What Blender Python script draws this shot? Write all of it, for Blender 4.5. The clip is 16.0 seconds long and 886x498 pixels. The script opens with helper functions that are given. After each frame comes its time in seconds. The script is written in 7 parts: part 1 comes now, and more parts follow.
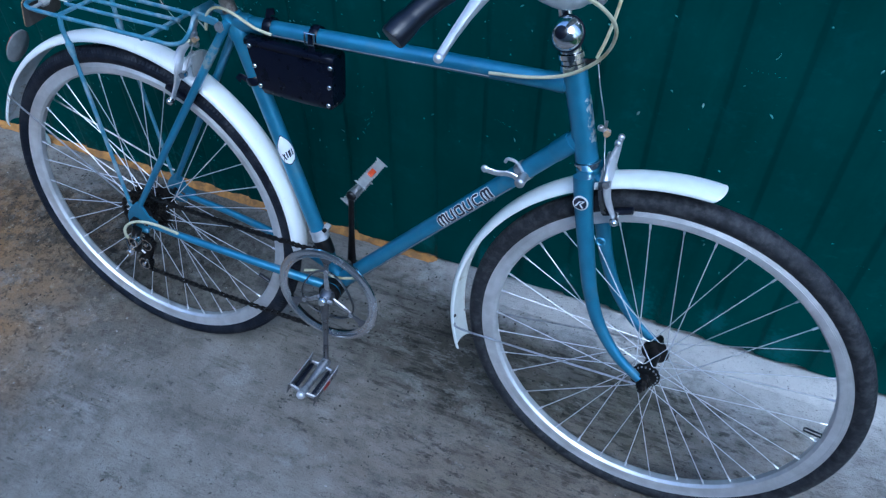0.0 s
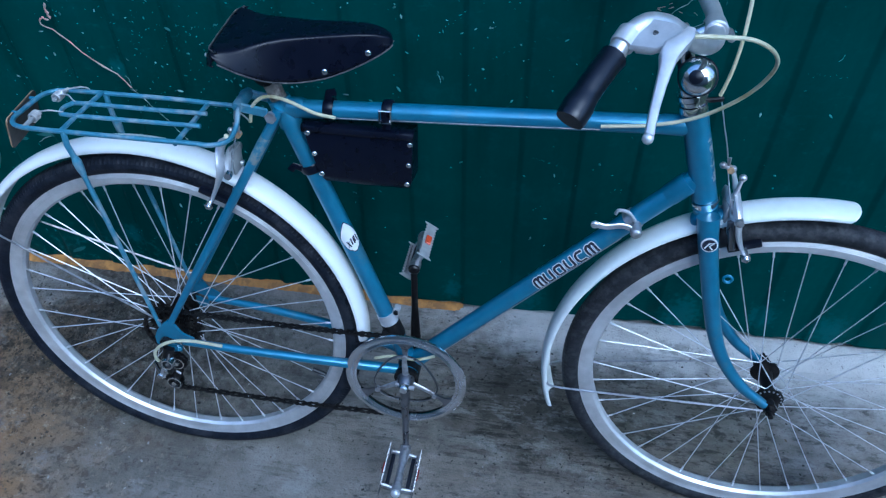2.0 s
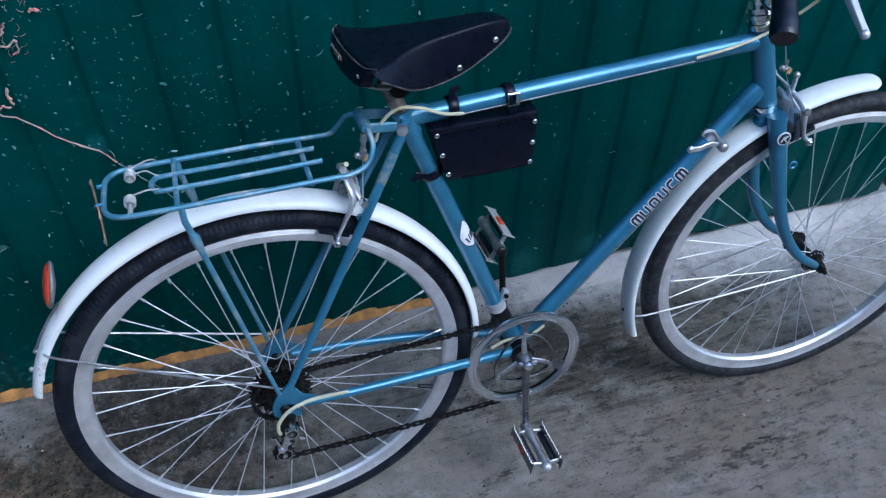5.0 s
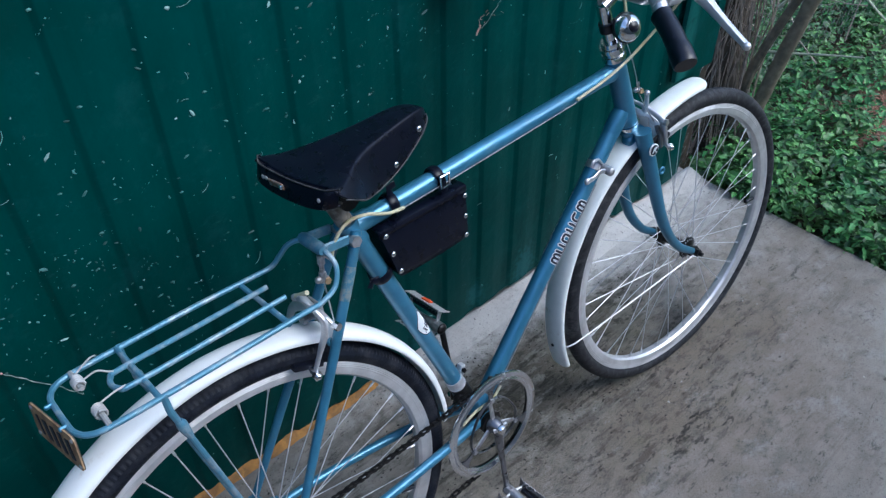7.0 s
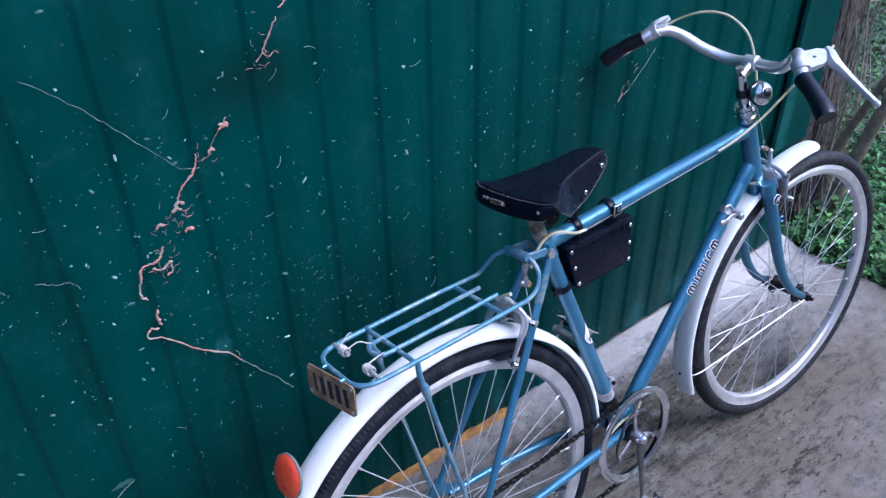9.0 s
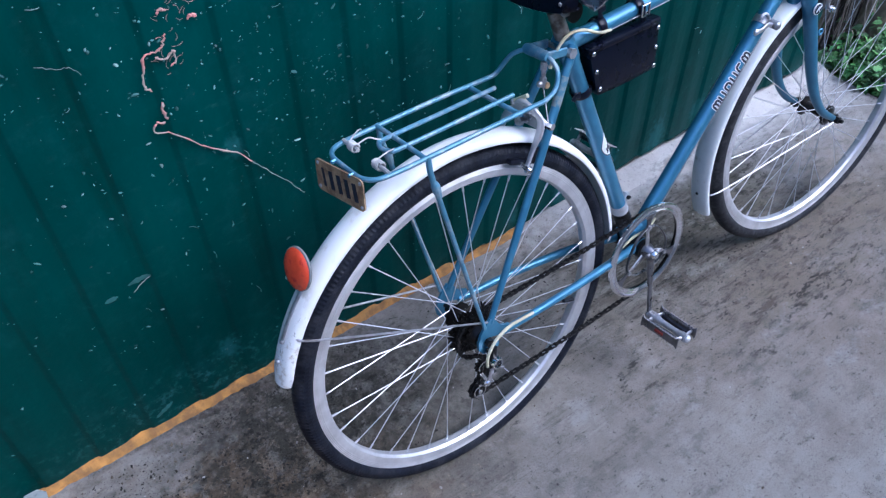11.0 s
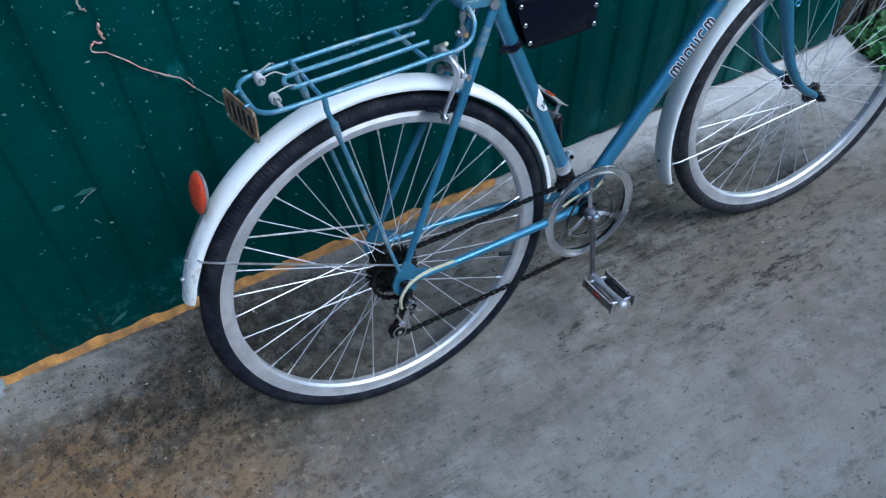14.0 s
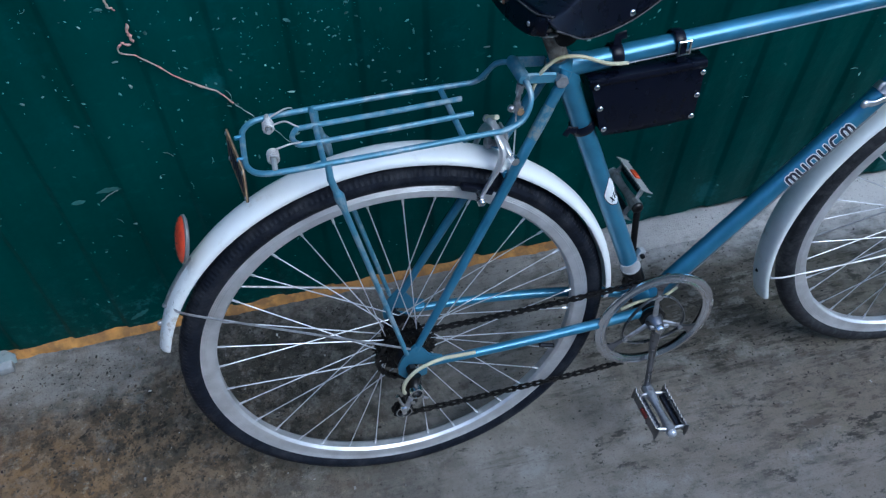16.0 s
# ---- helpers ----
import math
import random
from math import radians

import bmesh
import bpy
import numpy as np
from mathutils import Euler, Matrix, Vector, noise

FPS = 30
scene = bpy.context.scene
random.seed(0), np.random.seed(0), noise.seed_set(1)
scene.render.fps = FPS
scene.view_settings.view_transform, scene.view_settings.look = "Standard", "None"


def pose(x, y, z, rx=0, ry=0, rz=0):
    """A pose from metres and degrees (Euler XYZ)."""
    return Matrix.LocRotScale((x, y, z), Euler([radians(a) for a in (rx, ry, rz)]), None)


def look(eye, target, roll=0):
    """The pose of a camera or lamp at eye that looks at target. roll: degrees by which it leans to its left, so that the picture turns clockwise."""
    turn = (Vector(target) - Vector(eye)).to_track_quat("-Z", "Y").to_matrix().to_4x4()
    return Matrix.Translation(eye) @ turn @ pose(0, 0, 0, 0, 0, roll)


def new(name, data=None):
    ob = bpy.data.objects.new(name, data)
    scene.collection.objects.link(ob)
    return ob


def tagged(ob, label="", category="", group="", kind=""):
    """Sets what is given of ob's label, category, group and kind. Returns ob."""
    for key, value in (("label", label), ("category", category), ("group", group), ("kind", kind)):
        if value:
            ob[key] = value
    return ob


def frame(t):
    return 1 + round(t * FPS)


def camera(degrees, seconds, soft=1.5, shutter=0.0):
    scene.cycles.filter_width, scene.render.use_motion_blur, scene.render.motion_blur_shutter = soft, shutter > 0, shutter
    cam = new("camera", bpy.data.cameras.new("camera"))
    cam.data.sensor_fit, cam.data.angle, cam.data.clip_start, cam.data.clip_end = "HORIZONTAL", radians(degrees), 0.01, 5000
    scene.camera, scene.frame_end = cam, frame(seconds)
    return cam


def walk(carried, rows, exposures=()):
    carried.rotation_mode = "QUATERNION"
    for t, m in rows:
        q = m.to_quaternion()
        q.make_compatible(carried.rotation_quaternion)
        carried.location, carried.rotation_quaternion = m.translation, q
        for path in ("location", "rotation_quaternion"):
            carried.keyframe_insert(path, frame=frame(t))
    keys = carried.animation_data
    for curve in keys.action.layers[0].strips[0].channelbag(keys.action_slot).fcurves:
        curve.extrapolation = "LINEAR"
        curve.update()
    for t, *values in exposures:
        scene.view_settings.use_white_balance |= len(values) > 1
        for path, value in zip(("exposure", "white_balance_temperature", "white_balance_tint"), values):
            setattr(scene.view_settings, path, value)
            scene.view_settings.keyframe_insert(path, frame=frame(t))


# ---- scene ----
cam = camera(59.1, 16.0, 1.3)
PATH = [
    (0, (1.028, -1.25, 1.45), (0.481, 0.026, 0.011), 0.1),
    (0.5, (0.931, -1.219, 1.433), (0.431, 0.067, -0.015), -0.1),
    (1, (0.832, -1.142, 1.441), (0.393, 0.153, -0.018), -0.9),
    (1.5, (0.774, -1.136, 1.448), (0.439, 0.191, -0.01), -0.5),
    (2, (0.63, -1.197, 1.46), (0.401, 0.164, 0.013), -0.7),
    (2.5, (0.474, -1.268, 1.457), (0.35, 0.098, 0.002), 1.2),
    (3, (0.395, -1.286, 1.46), (0.338, 0.084, 0.004), 2.8),
    (3.5, (0.323, -1.224, 1.448), (0.31, 0.135, -0.019), -0.1),
    (3.7, (0.29, -1.199, 1.443), (0.317, 0.149, -0.034), -1.1),
    (5.8, (-0.136, -1.171, 1.441), (0.487, 0.114, 0.04), 1.4),
    (6, (-0.155, -1.118, 1.43), (0.476, 0.16, 0.027), -0.1),
    (6.5, (-0.156, -1.021, 1.428), (0.616, 0.181, 0.028), -2.1),
    (7, (-0.209, -1.009, 1.456), (0.798, 0.118, 0.146), -0.5),
    (7.5, (-0.383, -1.017, 1.49), (0.795, 0.102, 0.324), 0.5),
    (8, (-0.522, -1.022, 1.509), (0.678, 0.145, 0.414), 0.7),
    (8.5, (-0.567, -1.036, 1.515), (0.544, 0.215, 0.418), 0.0),
    (9, (-0.549, -1.054, 1.51), (0.466, 0.247, 0.38), -1.0),
    (9.5, (-0.539, -1.064, 1.499), (0.404, 0.24, 0.311), -1.8),
    (10, (-0.536, -1.067, 1.481), (0.33, 0.194, 0.193), -2.1),
    (10.2, (-0.54, -1.071, 1.468), (0.296, 0.16, 0.132), -2.2),
    (12.3, (-0.556, -1.068, 1.434), (0.309, -0.075, -0.071), 1.7),
    (12.5, (-0.555, -1.065, 1.435), (0.327, -0.095, -0.075), 2.6),
    (13, (-0.522, -1.097, 1.444), (0.306, -0.072, -0.06), 2.5),
    (13.5, (-0.424, -1.184, 1.451), (0.262, -0.05, -0.046), 0.4),
    (14, (-0.346, -1.237, 1.453), (0.269, -0.094, -0.07), -0.9),
    (14.5, (-0.277, -1.169, 1.427), (0.359, -0.086, -0.129), 1.4),
    (15, (-0.218, -1.064, 1.42), (0.418, 0.004, -0.147), 3.6),
    (15.5, (-0.193, -1.025, 1.402), (0.324, 0.097, -0.171), 2.1),
    (16, (-0.1, -1.055, 1.419), (0.202, 0.154, -0.145), -0.4),
]
EXPOSURES = [(0, 1.14, 4480, 3), (1.5, 1.12, 4340, 1), (3.5, 1.16, 4470, 3), (5.8, 1.2, 5200, 7), (6.5, 1.27, 5330, 4), (8, 1.52, 5350, 15), (9.5, 1.74, 5080, 19), (10.2, 1.74, 5080, 19), (12.5, 1.40, 5100, 4), (14, 1.31, 4990, 2), (15.5, 1.16, 5150, 2), (16, 1.04, 4950, 3)]
walk(cam, [(t, look(eye, target, roll)) for t, eye, target, roll in PATH], EXPOSURES)

# ---- daylight ----
SUN_UP, SUN_TURN = 48.0, 150.0
world = bpy.data.worlds.new("overcast_sky")
scene.world = world
world.use_nodes = True
wn, wl = world.node_tree.nodes, world.node_tree.links
sky = wn.new("ShaderNodeTexSky")
sky.sky_type, sky.sun_disc = "NISHITA", False
sky.sun_elevation, sky.sun_rotation = radians(SUN_UP), radians(SUN_TURN)
sky.air_density, sky.dust_density, sky.ozone_density = 1.0, 3.0, 1.0
wl.new(sky.outputs["Color"], wn["Background"].inputs["Color"])
wn["Background"].inputs["Strength"].default_value = 0.12
sun = new("sun", bpy.data.lights.new("sun", "SUN"))
sun.data.energy, sun.data.angle, sun.data.color = 0.7, radians(40), (1.0, 0.96, 0.9)
_d = Vector((math.sin(radians(SUN_TURN)) * math.cos(radians(SUN_UP)), math.cos(radians(SUN_TURN)) * math.cos(radians(SUN_UP)), math.sin(radians(SUN_UP))))
sun.matrix_world = look(_d * 30, (0, 0, 0))


# ---- materials ----
def material(name, colour, rough=0.5, metal=0.0, vary=0.15, scale=30.0, bump=0.0, bump_scale=200.0, second=None, amount=0.5, spread=0.12, coarse=4.0, coat=0.0, island=0.0, spec=0.5):
    """A surface with fine grain, a coarse second tone and relief. second: the other colour, laid in patches of size 1 / coarse."""
    m = bpy.data.materials.new(name)
    m.use_nodes = True
    n, l = m.node_tree.nodes, m.node_tree.links
    b = n["Principled BSDF"]
    b.inputs["Roughness"].default_value, b.inputs["Metallic"].default_value = rough, metal
    b.inputs["Coat Weight"].default_value, b.inputs["Specular IOR Level"].default_value = coat, spec
    b.inputs["Coat Roughness"].default_value = 0.15
    co = n.new("ShaderNodeTexCoord")
    fine = n.new("ShaderNodeTexNoise")
    fine.inputs["Scale"].default_value, fine.inputs["Detail"].default_value = scale, 6
    l.new(co.outputs["Object"], fine.inputs["Vector"])
    ramp = n.new("ShaderNodeMapRange")
    ramp.inputs["From Min"].default_value, ramp.inputs["From Max"].default_value = 0.3, 0.7
    ramp.inputs["To Min"].default_value, ramp.inputs["To Max"].default_value = 1 - vary, 1 + vary
    l.new(fine.outputs["Fac"], ramp.inputs["Value"])
    tone = n.new("ShaderNodeVectorMath")
    tone.operation = "SCALE"
    tone.inputs[0].default_value = colour
    l.new(ramp.outputs["Result"], tone.inputs["Scale"])
    out = tone.outputs["Vector"]
    if second:
        big = n.new("ShaderNodeTexNoise")
        big.inputs["Scale"].default_value, big.inputs["Detail"].default_value, big.inputs["Roughness"].default_value = coarse, 8, 0.65
        l.new(co.outputs["Object"], big.inputs["Vector"])
        mask = n.new("ShaderNodeMapRange")
        mask.interpolation_type = "SMOOTHSTEP"
        edge = 0.72 - 0.44 * amount
        mask.inputs["From Min"].default_value, mask.inputs["From Max"].default_value = edge - spread, edge + spread
        l.new(big.outputs["Fac"], mask.inputs["Value"])
        mix = n.new("ShaderNodeMix")
        mix.data_type = "RGBA"
        l.new(mask.outputs["Result"], mix.inputs["Factor"])
        l.new(out, mix.inputs["A"])
        mix.inputs["B"].default_value = (*second, 1)
        out = mix.outputs["Result"]
    if island:
        geo = n.new("ShaderNodeNewGeometry")
        rnd = n.new("ShaderNodeMapRange")
        rnd.inputs["To Min"].default_value, rnd.inputs["To Max"].default_value = 1 - island, 1 + island
        l.new(geo.outputs["Random Per Island"], rnd.inputs["Value"])
        sc = n.new("ShaderNodeVectorMath")
        sc.operation = "SCALE"
        l.new(out, sc.inputs[0])
        l.new(rnd.outputs["Result"], sc.inputs["Scale"])
        out = sc.outputs["Vector"]
    l.new(out, b.inputs["Base Color"])
    rr = n.new("ShaderNodeMapRange")
    rr.inputs["To Min"].default_value, rr.inputs["To Max"].default_value = max(0.03, rough - 0.12), min(1, rough + 0.12)
    l.new(fine.outputs["Fac"], rr.inputs["Value"])
    l.new(rr.outputs["Result"], b.inputs["Roughness"])
    if bump:
        grain = n.new("ShaderNodeTexNoise")
        grain.inputs["Scale"].default_value, grain.inputs["Detail"].default_value = bump_scale, 5
        l.new(co.outputs["Object"], grain.inputs["Vector"])
        bp = n.new("ShaderNodeBump")
        bp.inputs["Strength"].default_value, bp.inputs["Distance"].default_value = bump, 0.002
        l.new(grain.outputs["Fac"], bp.inputs["Height"])
        l.new(bp.outputs["Normal"], b.inputs["Normal"])
    return m


BLUE = material("blue_paint", (0.058, 0.205, 0.335), 0.35, 0.45, 0.12, 40, 0.05, 300, (0.09, 0.21, 0.29), 0.22, 0.08, 16, coat=0.5)
RACKBLUE = material("worn_rack_paint", (0.085, 0.225, 0.325), 0.46, 0.25, 0.15, 60, 0.1, 300, (0.25, 0.33, 0.38), 0.36, 0.10, 34, coat=0.1)
WHITE = material("white_plastic", (0.765, 0.80, 0.79), 0.34, 0, 0.04, 60, 0.03, 150, (0.45, 0.41, 0.34), 0.11, 0.08, 26)
RUBBER = material("tyre_rubber", (0.0078, 0.0098, 0.0165), 0.58, 0, 0.4, 90, 0.25, 260, (0.029, 0.031, 0.038), 0.34, 0.15, 26, spec=0.14)
DUSTY = material("dusty_tyre_rubber", (0.0185, 0.0195, 0.0235), 0.60, 0, 0.4, 90, 0.25, 260, (0.048, 0.049, 0.053), 0.40, 0.12, 60, spec=0.2)
ALLOY = material("brushed_alloy", (0.74, 0.74, 0.76), 0.38, 0.75, 0.08, 60, 0.06, 400, (0.42, 0.42, 0.44), 0.3, 0.2, 12)
RIM = material("dull_rim_alloy", (0.76, 0.76, 0.78), 0.43, 0.68, 0.08, 60, 0.06, 400, (0.56, 0.56, 0.57), 0.35, 0.2, 14)
CHROME = material("chrome", (0.78, 0.78, 0.78), 0.12, 1.0, 0.05, 80, 0, 200, (0.5, 0.47, 0.44), 0.15, 0.1, 60)
POLISHED = material("polished_alloy", (0.84, 0.84, 0.86), 0.24, 1.0, 0.03, 30, 0, 200, (0.6, 0.58, 0.56), 0.12, 0.1, 25)
STEEL = material("zinc_steel", (0.48, 0.48, 0.50), 0.44, 0.85, 0.15, 120, 0.05, 300, (0.20, 0.175, 0.16), 0.28, 0.15, 50)
SPOKE = material("bright_spoke_wire", (0.70, 0.70, 0.73), 0.42, 0.6, 0.15, 120)
CRANK = material("dull_dark_alloy", (0.20, 0.20, 0.215), 0.3, 0.9, 0.15, 80, 0.05, 300, (0.16, 0.155, 0.15), 0.35, 0.15, 30)
SPROCKET = material("oily_sprocket_steel", (0.011, 0.0102, 0.010), 0.32, 0.55, 0.4, 120, 0.2, 400, (0.10, 0.087, 0.075), 0.28, 0.1, 70)
GREASE = material("greasy_black_metal", (0.0085, 0.008, 0.0085), 0.34, 0.4, 0.4, 120, 0.2, 400, (0.034, 0.029, 0.026), 0.25, 0.1, 60)
LEATHER = material("black_leather", (0.0029, 0.0040, 0.0104), 0.29, 0, 0.2, 60, 0.03, 900, (0.0056, 0.0064, 0.0135), 0.25, 0.15, 12, spec=0.22)
GRIP = material("black_rubber_grip", (0.0040, 0.0052, 0.0115), 0.33, 0, 0.25, 80, 0.06, 500, spec=0.5)
CABLE = material("aged_cable_sleeve", (0.52, 0.505, 0.35), 0.42, 0, 0.12, 60, 0.03, 300, (0.36, 0.315, 0.16), 0.32, 0.12, 30)
RED = material("red_reflector", (0.75, 0.075, 0.025), 0.22, 0, 0.15, 60, 0.3, 700, (0.45, 0.03, 0.02), 0.3, 0.1, 60, coat=0.5)
AMBER = material("orange_reflector", (0.55, 0.07, 0.02), 0.25, 0, 0.1, 60, 0.2, 700, coat=0.4)
RUSTPLATE = material("weathered_plate", (0.40, 0.27, 0.15), 0.6, 0.1, 0.3, 70, 0.3, 300, (0.20, 0.11, 0.06), 0.4, 0.12, 40)
INK = material("dark_ink", (0.012, 0.014, 0.03), 0.5, 0, 0.1, 50)
DECAL = material("white_decal", (0.75, 0.77, 0.78), 0.4, 0, 0.05, 80)
SPRING = material("dull_zinc_spring", (0.42, 0.42, 0.42), 0.5, 0.3, 0.15, 80, 0.05, 300, (0.4, 0.37, 0.34), 0.3, 0.1, 60)
GREY = material("grey_plastic", (0.32, 0.33, 0.33), 0.45, 0.1, 0.15, 80, 0.05, 300)
PRIMER = material("chipped_grey_post", (0.36, 0.325, 0.285), 0.5, 0.4, 0.2, 60, 0.1, 200, (0.13, 0.095, 0.07), 0.45, 0.12, 60)
CASTING = material("matt_cast_alloy", (0.66, 0.66, 0.68), 0.42, 0.6, 0.06, 90, 0.05, 500, (0.5, 0.5, 0.52), 0.25, 0.2, 30)
WORN = material("worn_hide_edge", (0.035, 0.035, 0.038), 0.6, 0, 0.4, 200, 0.1, 400, (0.11, 0.105, 0.10), 0.35, 0.1, 60)
RUSTBADGE = material("rust_spotted_badge", (0.45, 0.42, 0.38), 0.4, 0.6, 0.2, 150, 0.2, 500, (0.28, 0.13, 0.07), 0.5, 0.08, 180)
FLAKED = material("flaked_silver_badge", (0.55, 0.58, 0.60), 0.35, 0.7, 0.25, 120, 0.3, 300, (0.05, 0.20, 0.32), 0.5, 0.06, 110)
DULLRED = material("dull_red_reflector", (0.20, 0.025, 0.02), 0.4, 0, 0.2, 90)
SCRAPED = material("scraped_paint", (0.06, 0.20, 0.30), 0.5, 0.2, 0.2, 60, 0.1, 200, (0.25, 0.28, 0.27), 0.55, 0.10, 60)
FOAM = material("orange_mounting_foam", (0.42, 0.205, 0.048), 0.85, 0, 0.3, 40, 0.9, 60, (0.23, 0.12, 0.04), 0.5, 0.12, 38)
PINK = material("dry_pink_tendril", (0.50, 0.225, 0.20), 0.7, 0, 0.25, 90, 0.3, 300, (0.37, 0.31, 0.265), 0.42, 0.07, 34)
SMEAR = material("rubbed_teal_smear", (0.035, 0.13, 0.125), 0.7, 0, 0.3, 60)
PALE = material("pale_fleck", (0.20, 0.32, 0.31), 0.8, 0, 0.3, 80, 0, 100, island=0.6)
DIMPALE = material("faint_fleck", (0.055, 0.155, 0.15), 0.8, 0, 0.3, 80, 0, 100, island=0.6)
ASHPINK = material("withered_pink_fibre", (0.36, 0.215, 0.195), 0.8, 0, 0.35, 120, 0.2, 300)
STRAW = material("dry_straw_root", (0.22, 0.27, 0.25), 0.8, 0, 0.3, 80)
BARK = material("rough_bark", (0.085, 0.070, 0.052), 0.9, 0, 0.35, 40, 0.9, 90, (0.055, 0.045, 0.035), 0.45, 0.1, 18)
SAPLING = material("grey_green_bark", (0.205, 0.178, 0.125), 0.85, 0, 0.3, 50, 0.5, 120, (0.11, 0.10, 0.075), 0.4, 0.12, 14)
TWIG = material("pale_twig", (0.50, 0.52, 0.38), 0.75, 0, 0.2, 60, 0.3, 200)
VINE = material("dry_vine_stem", (0.29, 0.245, 0.205), 0.9, 0, 0.35, 60, 0.5, 150, island=0.45)
LEAF = material("green_leaf", (0.043, 0.160, 0.040), 0.5, 0, 0.3, 50, 0, 100, (0.125, 0.250, 0.065), 0.38, 0.2, 3, island=0.7)
IVY = material("dull_ivy_leaf", (0.060, 0.125, 0.055), 0.55, 0, 0.3, 50, 0, 100, (0.11, 0.18, 0.085), 0.4, 0.2, 3, island=0.6)
TARNISH = material("tarnished_plate_back", (0.085, 0.072, 0.060), 0.6, 0.3, 0.3, 80, 0.2, 300)
DULLGREY = material("dull_grey_shell", (0.17, 0.175, 0.175), 0.5, 0.1, 0.2, 80, 0.05, 300)
WIRE = material("galvanised_wire", (0.16, 0.165, 0.15), 0.7, 0.3, 0.2, 80)
LITTER = material("dry_litter", (0.095, 0.074, 0.052), 0.9, 0, 0.3, 80, 0, 100, island=0.8)
CRUMB = material("black_crust_crumb", (0.030, 0.028, 0.022), 0.95, 0, 0.3, 80, 0, 100, island=0.7)
GRIT = material("pale_grit", (0.30, 0.285, 0.26), 0.9, 0, 0.3, 80, 0, 100, island=0.6)
SCRAP = material("clouded_plastic", (0.30, 0.36, 0.37), 0.3, 0, 0.1, 60, 0.1, 100)
PLASTER = material("grey_render", (0.22, 0.21, 0.19), 0.9, 0, 0.15, 20, 0.4, 60, (0.15, 0.14, 0.125), 0.4, 0.15, 2)
PLINTH = material("pale_concrete", (0.44, 0.43, 0.41), 0.9, 0, 0.2, 40, 0.6, 120, (0.2, 0.19, 0.175), 0.45, 0.12, 8)


def nodes_of(name, rough):
    m = bpy.data.materials.new(name)
    m.use_nodes = True
    n, l = m.node_tree.nodes, m.node_tree.links
    b = n["Principled BSDF"]
    b.inputs["Roughness"].default_value = rough
    co = n.new("ShaderNodeTexCoord")
    return m, n, l, b, co


def noise_mask(n, l, vec, scale, lo, hi, detail=8, rough=0.6, stretch=None):
    """A soft patch mask, 0 to 1."""
    if stretch:
        mp = n.new("ShaderNodeMapping")
        mp.inputs["Scale"].default_value = stretch[:3]
        mp.inputs["Rotation"].default_value = (0, 0, radians(stretch[3]))
        l.new(vec, mp.inputs["Vector"])
        vec = mp.outputs["Vector"]
    t = n.new("ShaderNodeTexNoise")
    t.inputs["Scale"].default_value, t.inputs["Detail"].default_value, t.inputs["Roughness"].default_value = scale, detail, rough
    l.new(vec, t.inputs["Vector"])
    r = n.new("ShaderNodeMapRange")
    r.interpolation_type = "SMOOTHSTEP"
    r.inputs["From Min"].default_value, r.inputs["From Max"].default_value = lo, hi
    l.new(t.outputs["Fac"], r.inputs["Value"])
    return r.outputs["Result"]


def spot_mask(n, l, vec, centre, radius, soft, wobble=0.0, squash=(1, 1, 1)):
    """1 inside an uneven patch round centre, 0 outside."""
    mp = n.new("ShaderNodeMapping")
    mp.vector_type = "POINT"
    mp.inputs["Location"].default_value = [-c * s for c, s in zip(centre, squash)]
    mp.inputs["Scale"].default_value = squash
    l.new(vec, mp.inputs["Vector"])
    ln = n.new("ShaderNodeVectorMath")
    ln.operation = "LENGTH"
    l.new(mp.outputs["Vector"], ln.inputs[0])
    t = n.new("ShaderNodeTexNoise")
    t.inputs["Scale"].default_value, t.inputs["Detail"].default_value = 4.0 / max(radius, 0.05), 6
    l.new(vec, t.inputs["Vector"])
    ad = n.new("ShaderNodeMath")
    ad.operation = "MULTIPLY_ADD"
    l.new(t.outputs["Fac"], ad.inputs[0])
    ad.inputs[1].default_value = wobble
    l.new(ln.outputs["Value"], ad.inputs[2])
    r = n.new("ShaderNodeMapRange")
    r.interpolation_type = "SMOOTHSTEP"
    r.inputs["From Min"].default_value, r.inputs["From Max"].default_value = radius + wobble / 2 - soft, radius + wobble / 2 + soft
    r.inputs["To Min"].default_value, r.inputs["To Max"].default_value = 1, 0
    l.new(ad.outputs["Value"], r.inputs["Value"])
    return r.outputs["Result"]


def times_mask(n, l, a, k):
    m = n.new("ShaderNodeMath")
    m.operation = "MULTIPLY"
    l.new(a, m.inputs[0])
    if isinstance(k, (int, float)):
        m.inputs[1].default_value = k
    else:
        l.new(k, m.inputs[1])
    return m.outputs["Value"]


def blend(n, l, under, over, mask):
    mix = n.new("ShaderNodeMix")
    mix.data_type = "RGBA"
    l.new(mask, mix.inputs["Factor"])
    for key, v in (("A", under), ("B", over)):
        if isinstance(v, tuple):
            mix.inputs[key].default_value = (*v, 1)
        else:
            l.new(v, mix.inputs[key])
    return mix.outputs["Result"]


def relief(n, l, b, heights, distance=0.004, strength=1.0):
    total = heights[0]
    for h in heights[1:]:
        ad = n.new("ShaderNodeMath")
        l.new(total, ad.inputs[0])
        l.new(h, ad.inputs[1])
        total = ad.outputs["Value"]
    bp = n.new("ShaderNodeBump")
    bp.inputs["Strength"].default_value, bp.inputs["Distance"].default_value = strength, distance
    l.new(total, bp.inputs["Height"])
    l.new(bp.outputs["Normal"], b.inputs["Normal"])


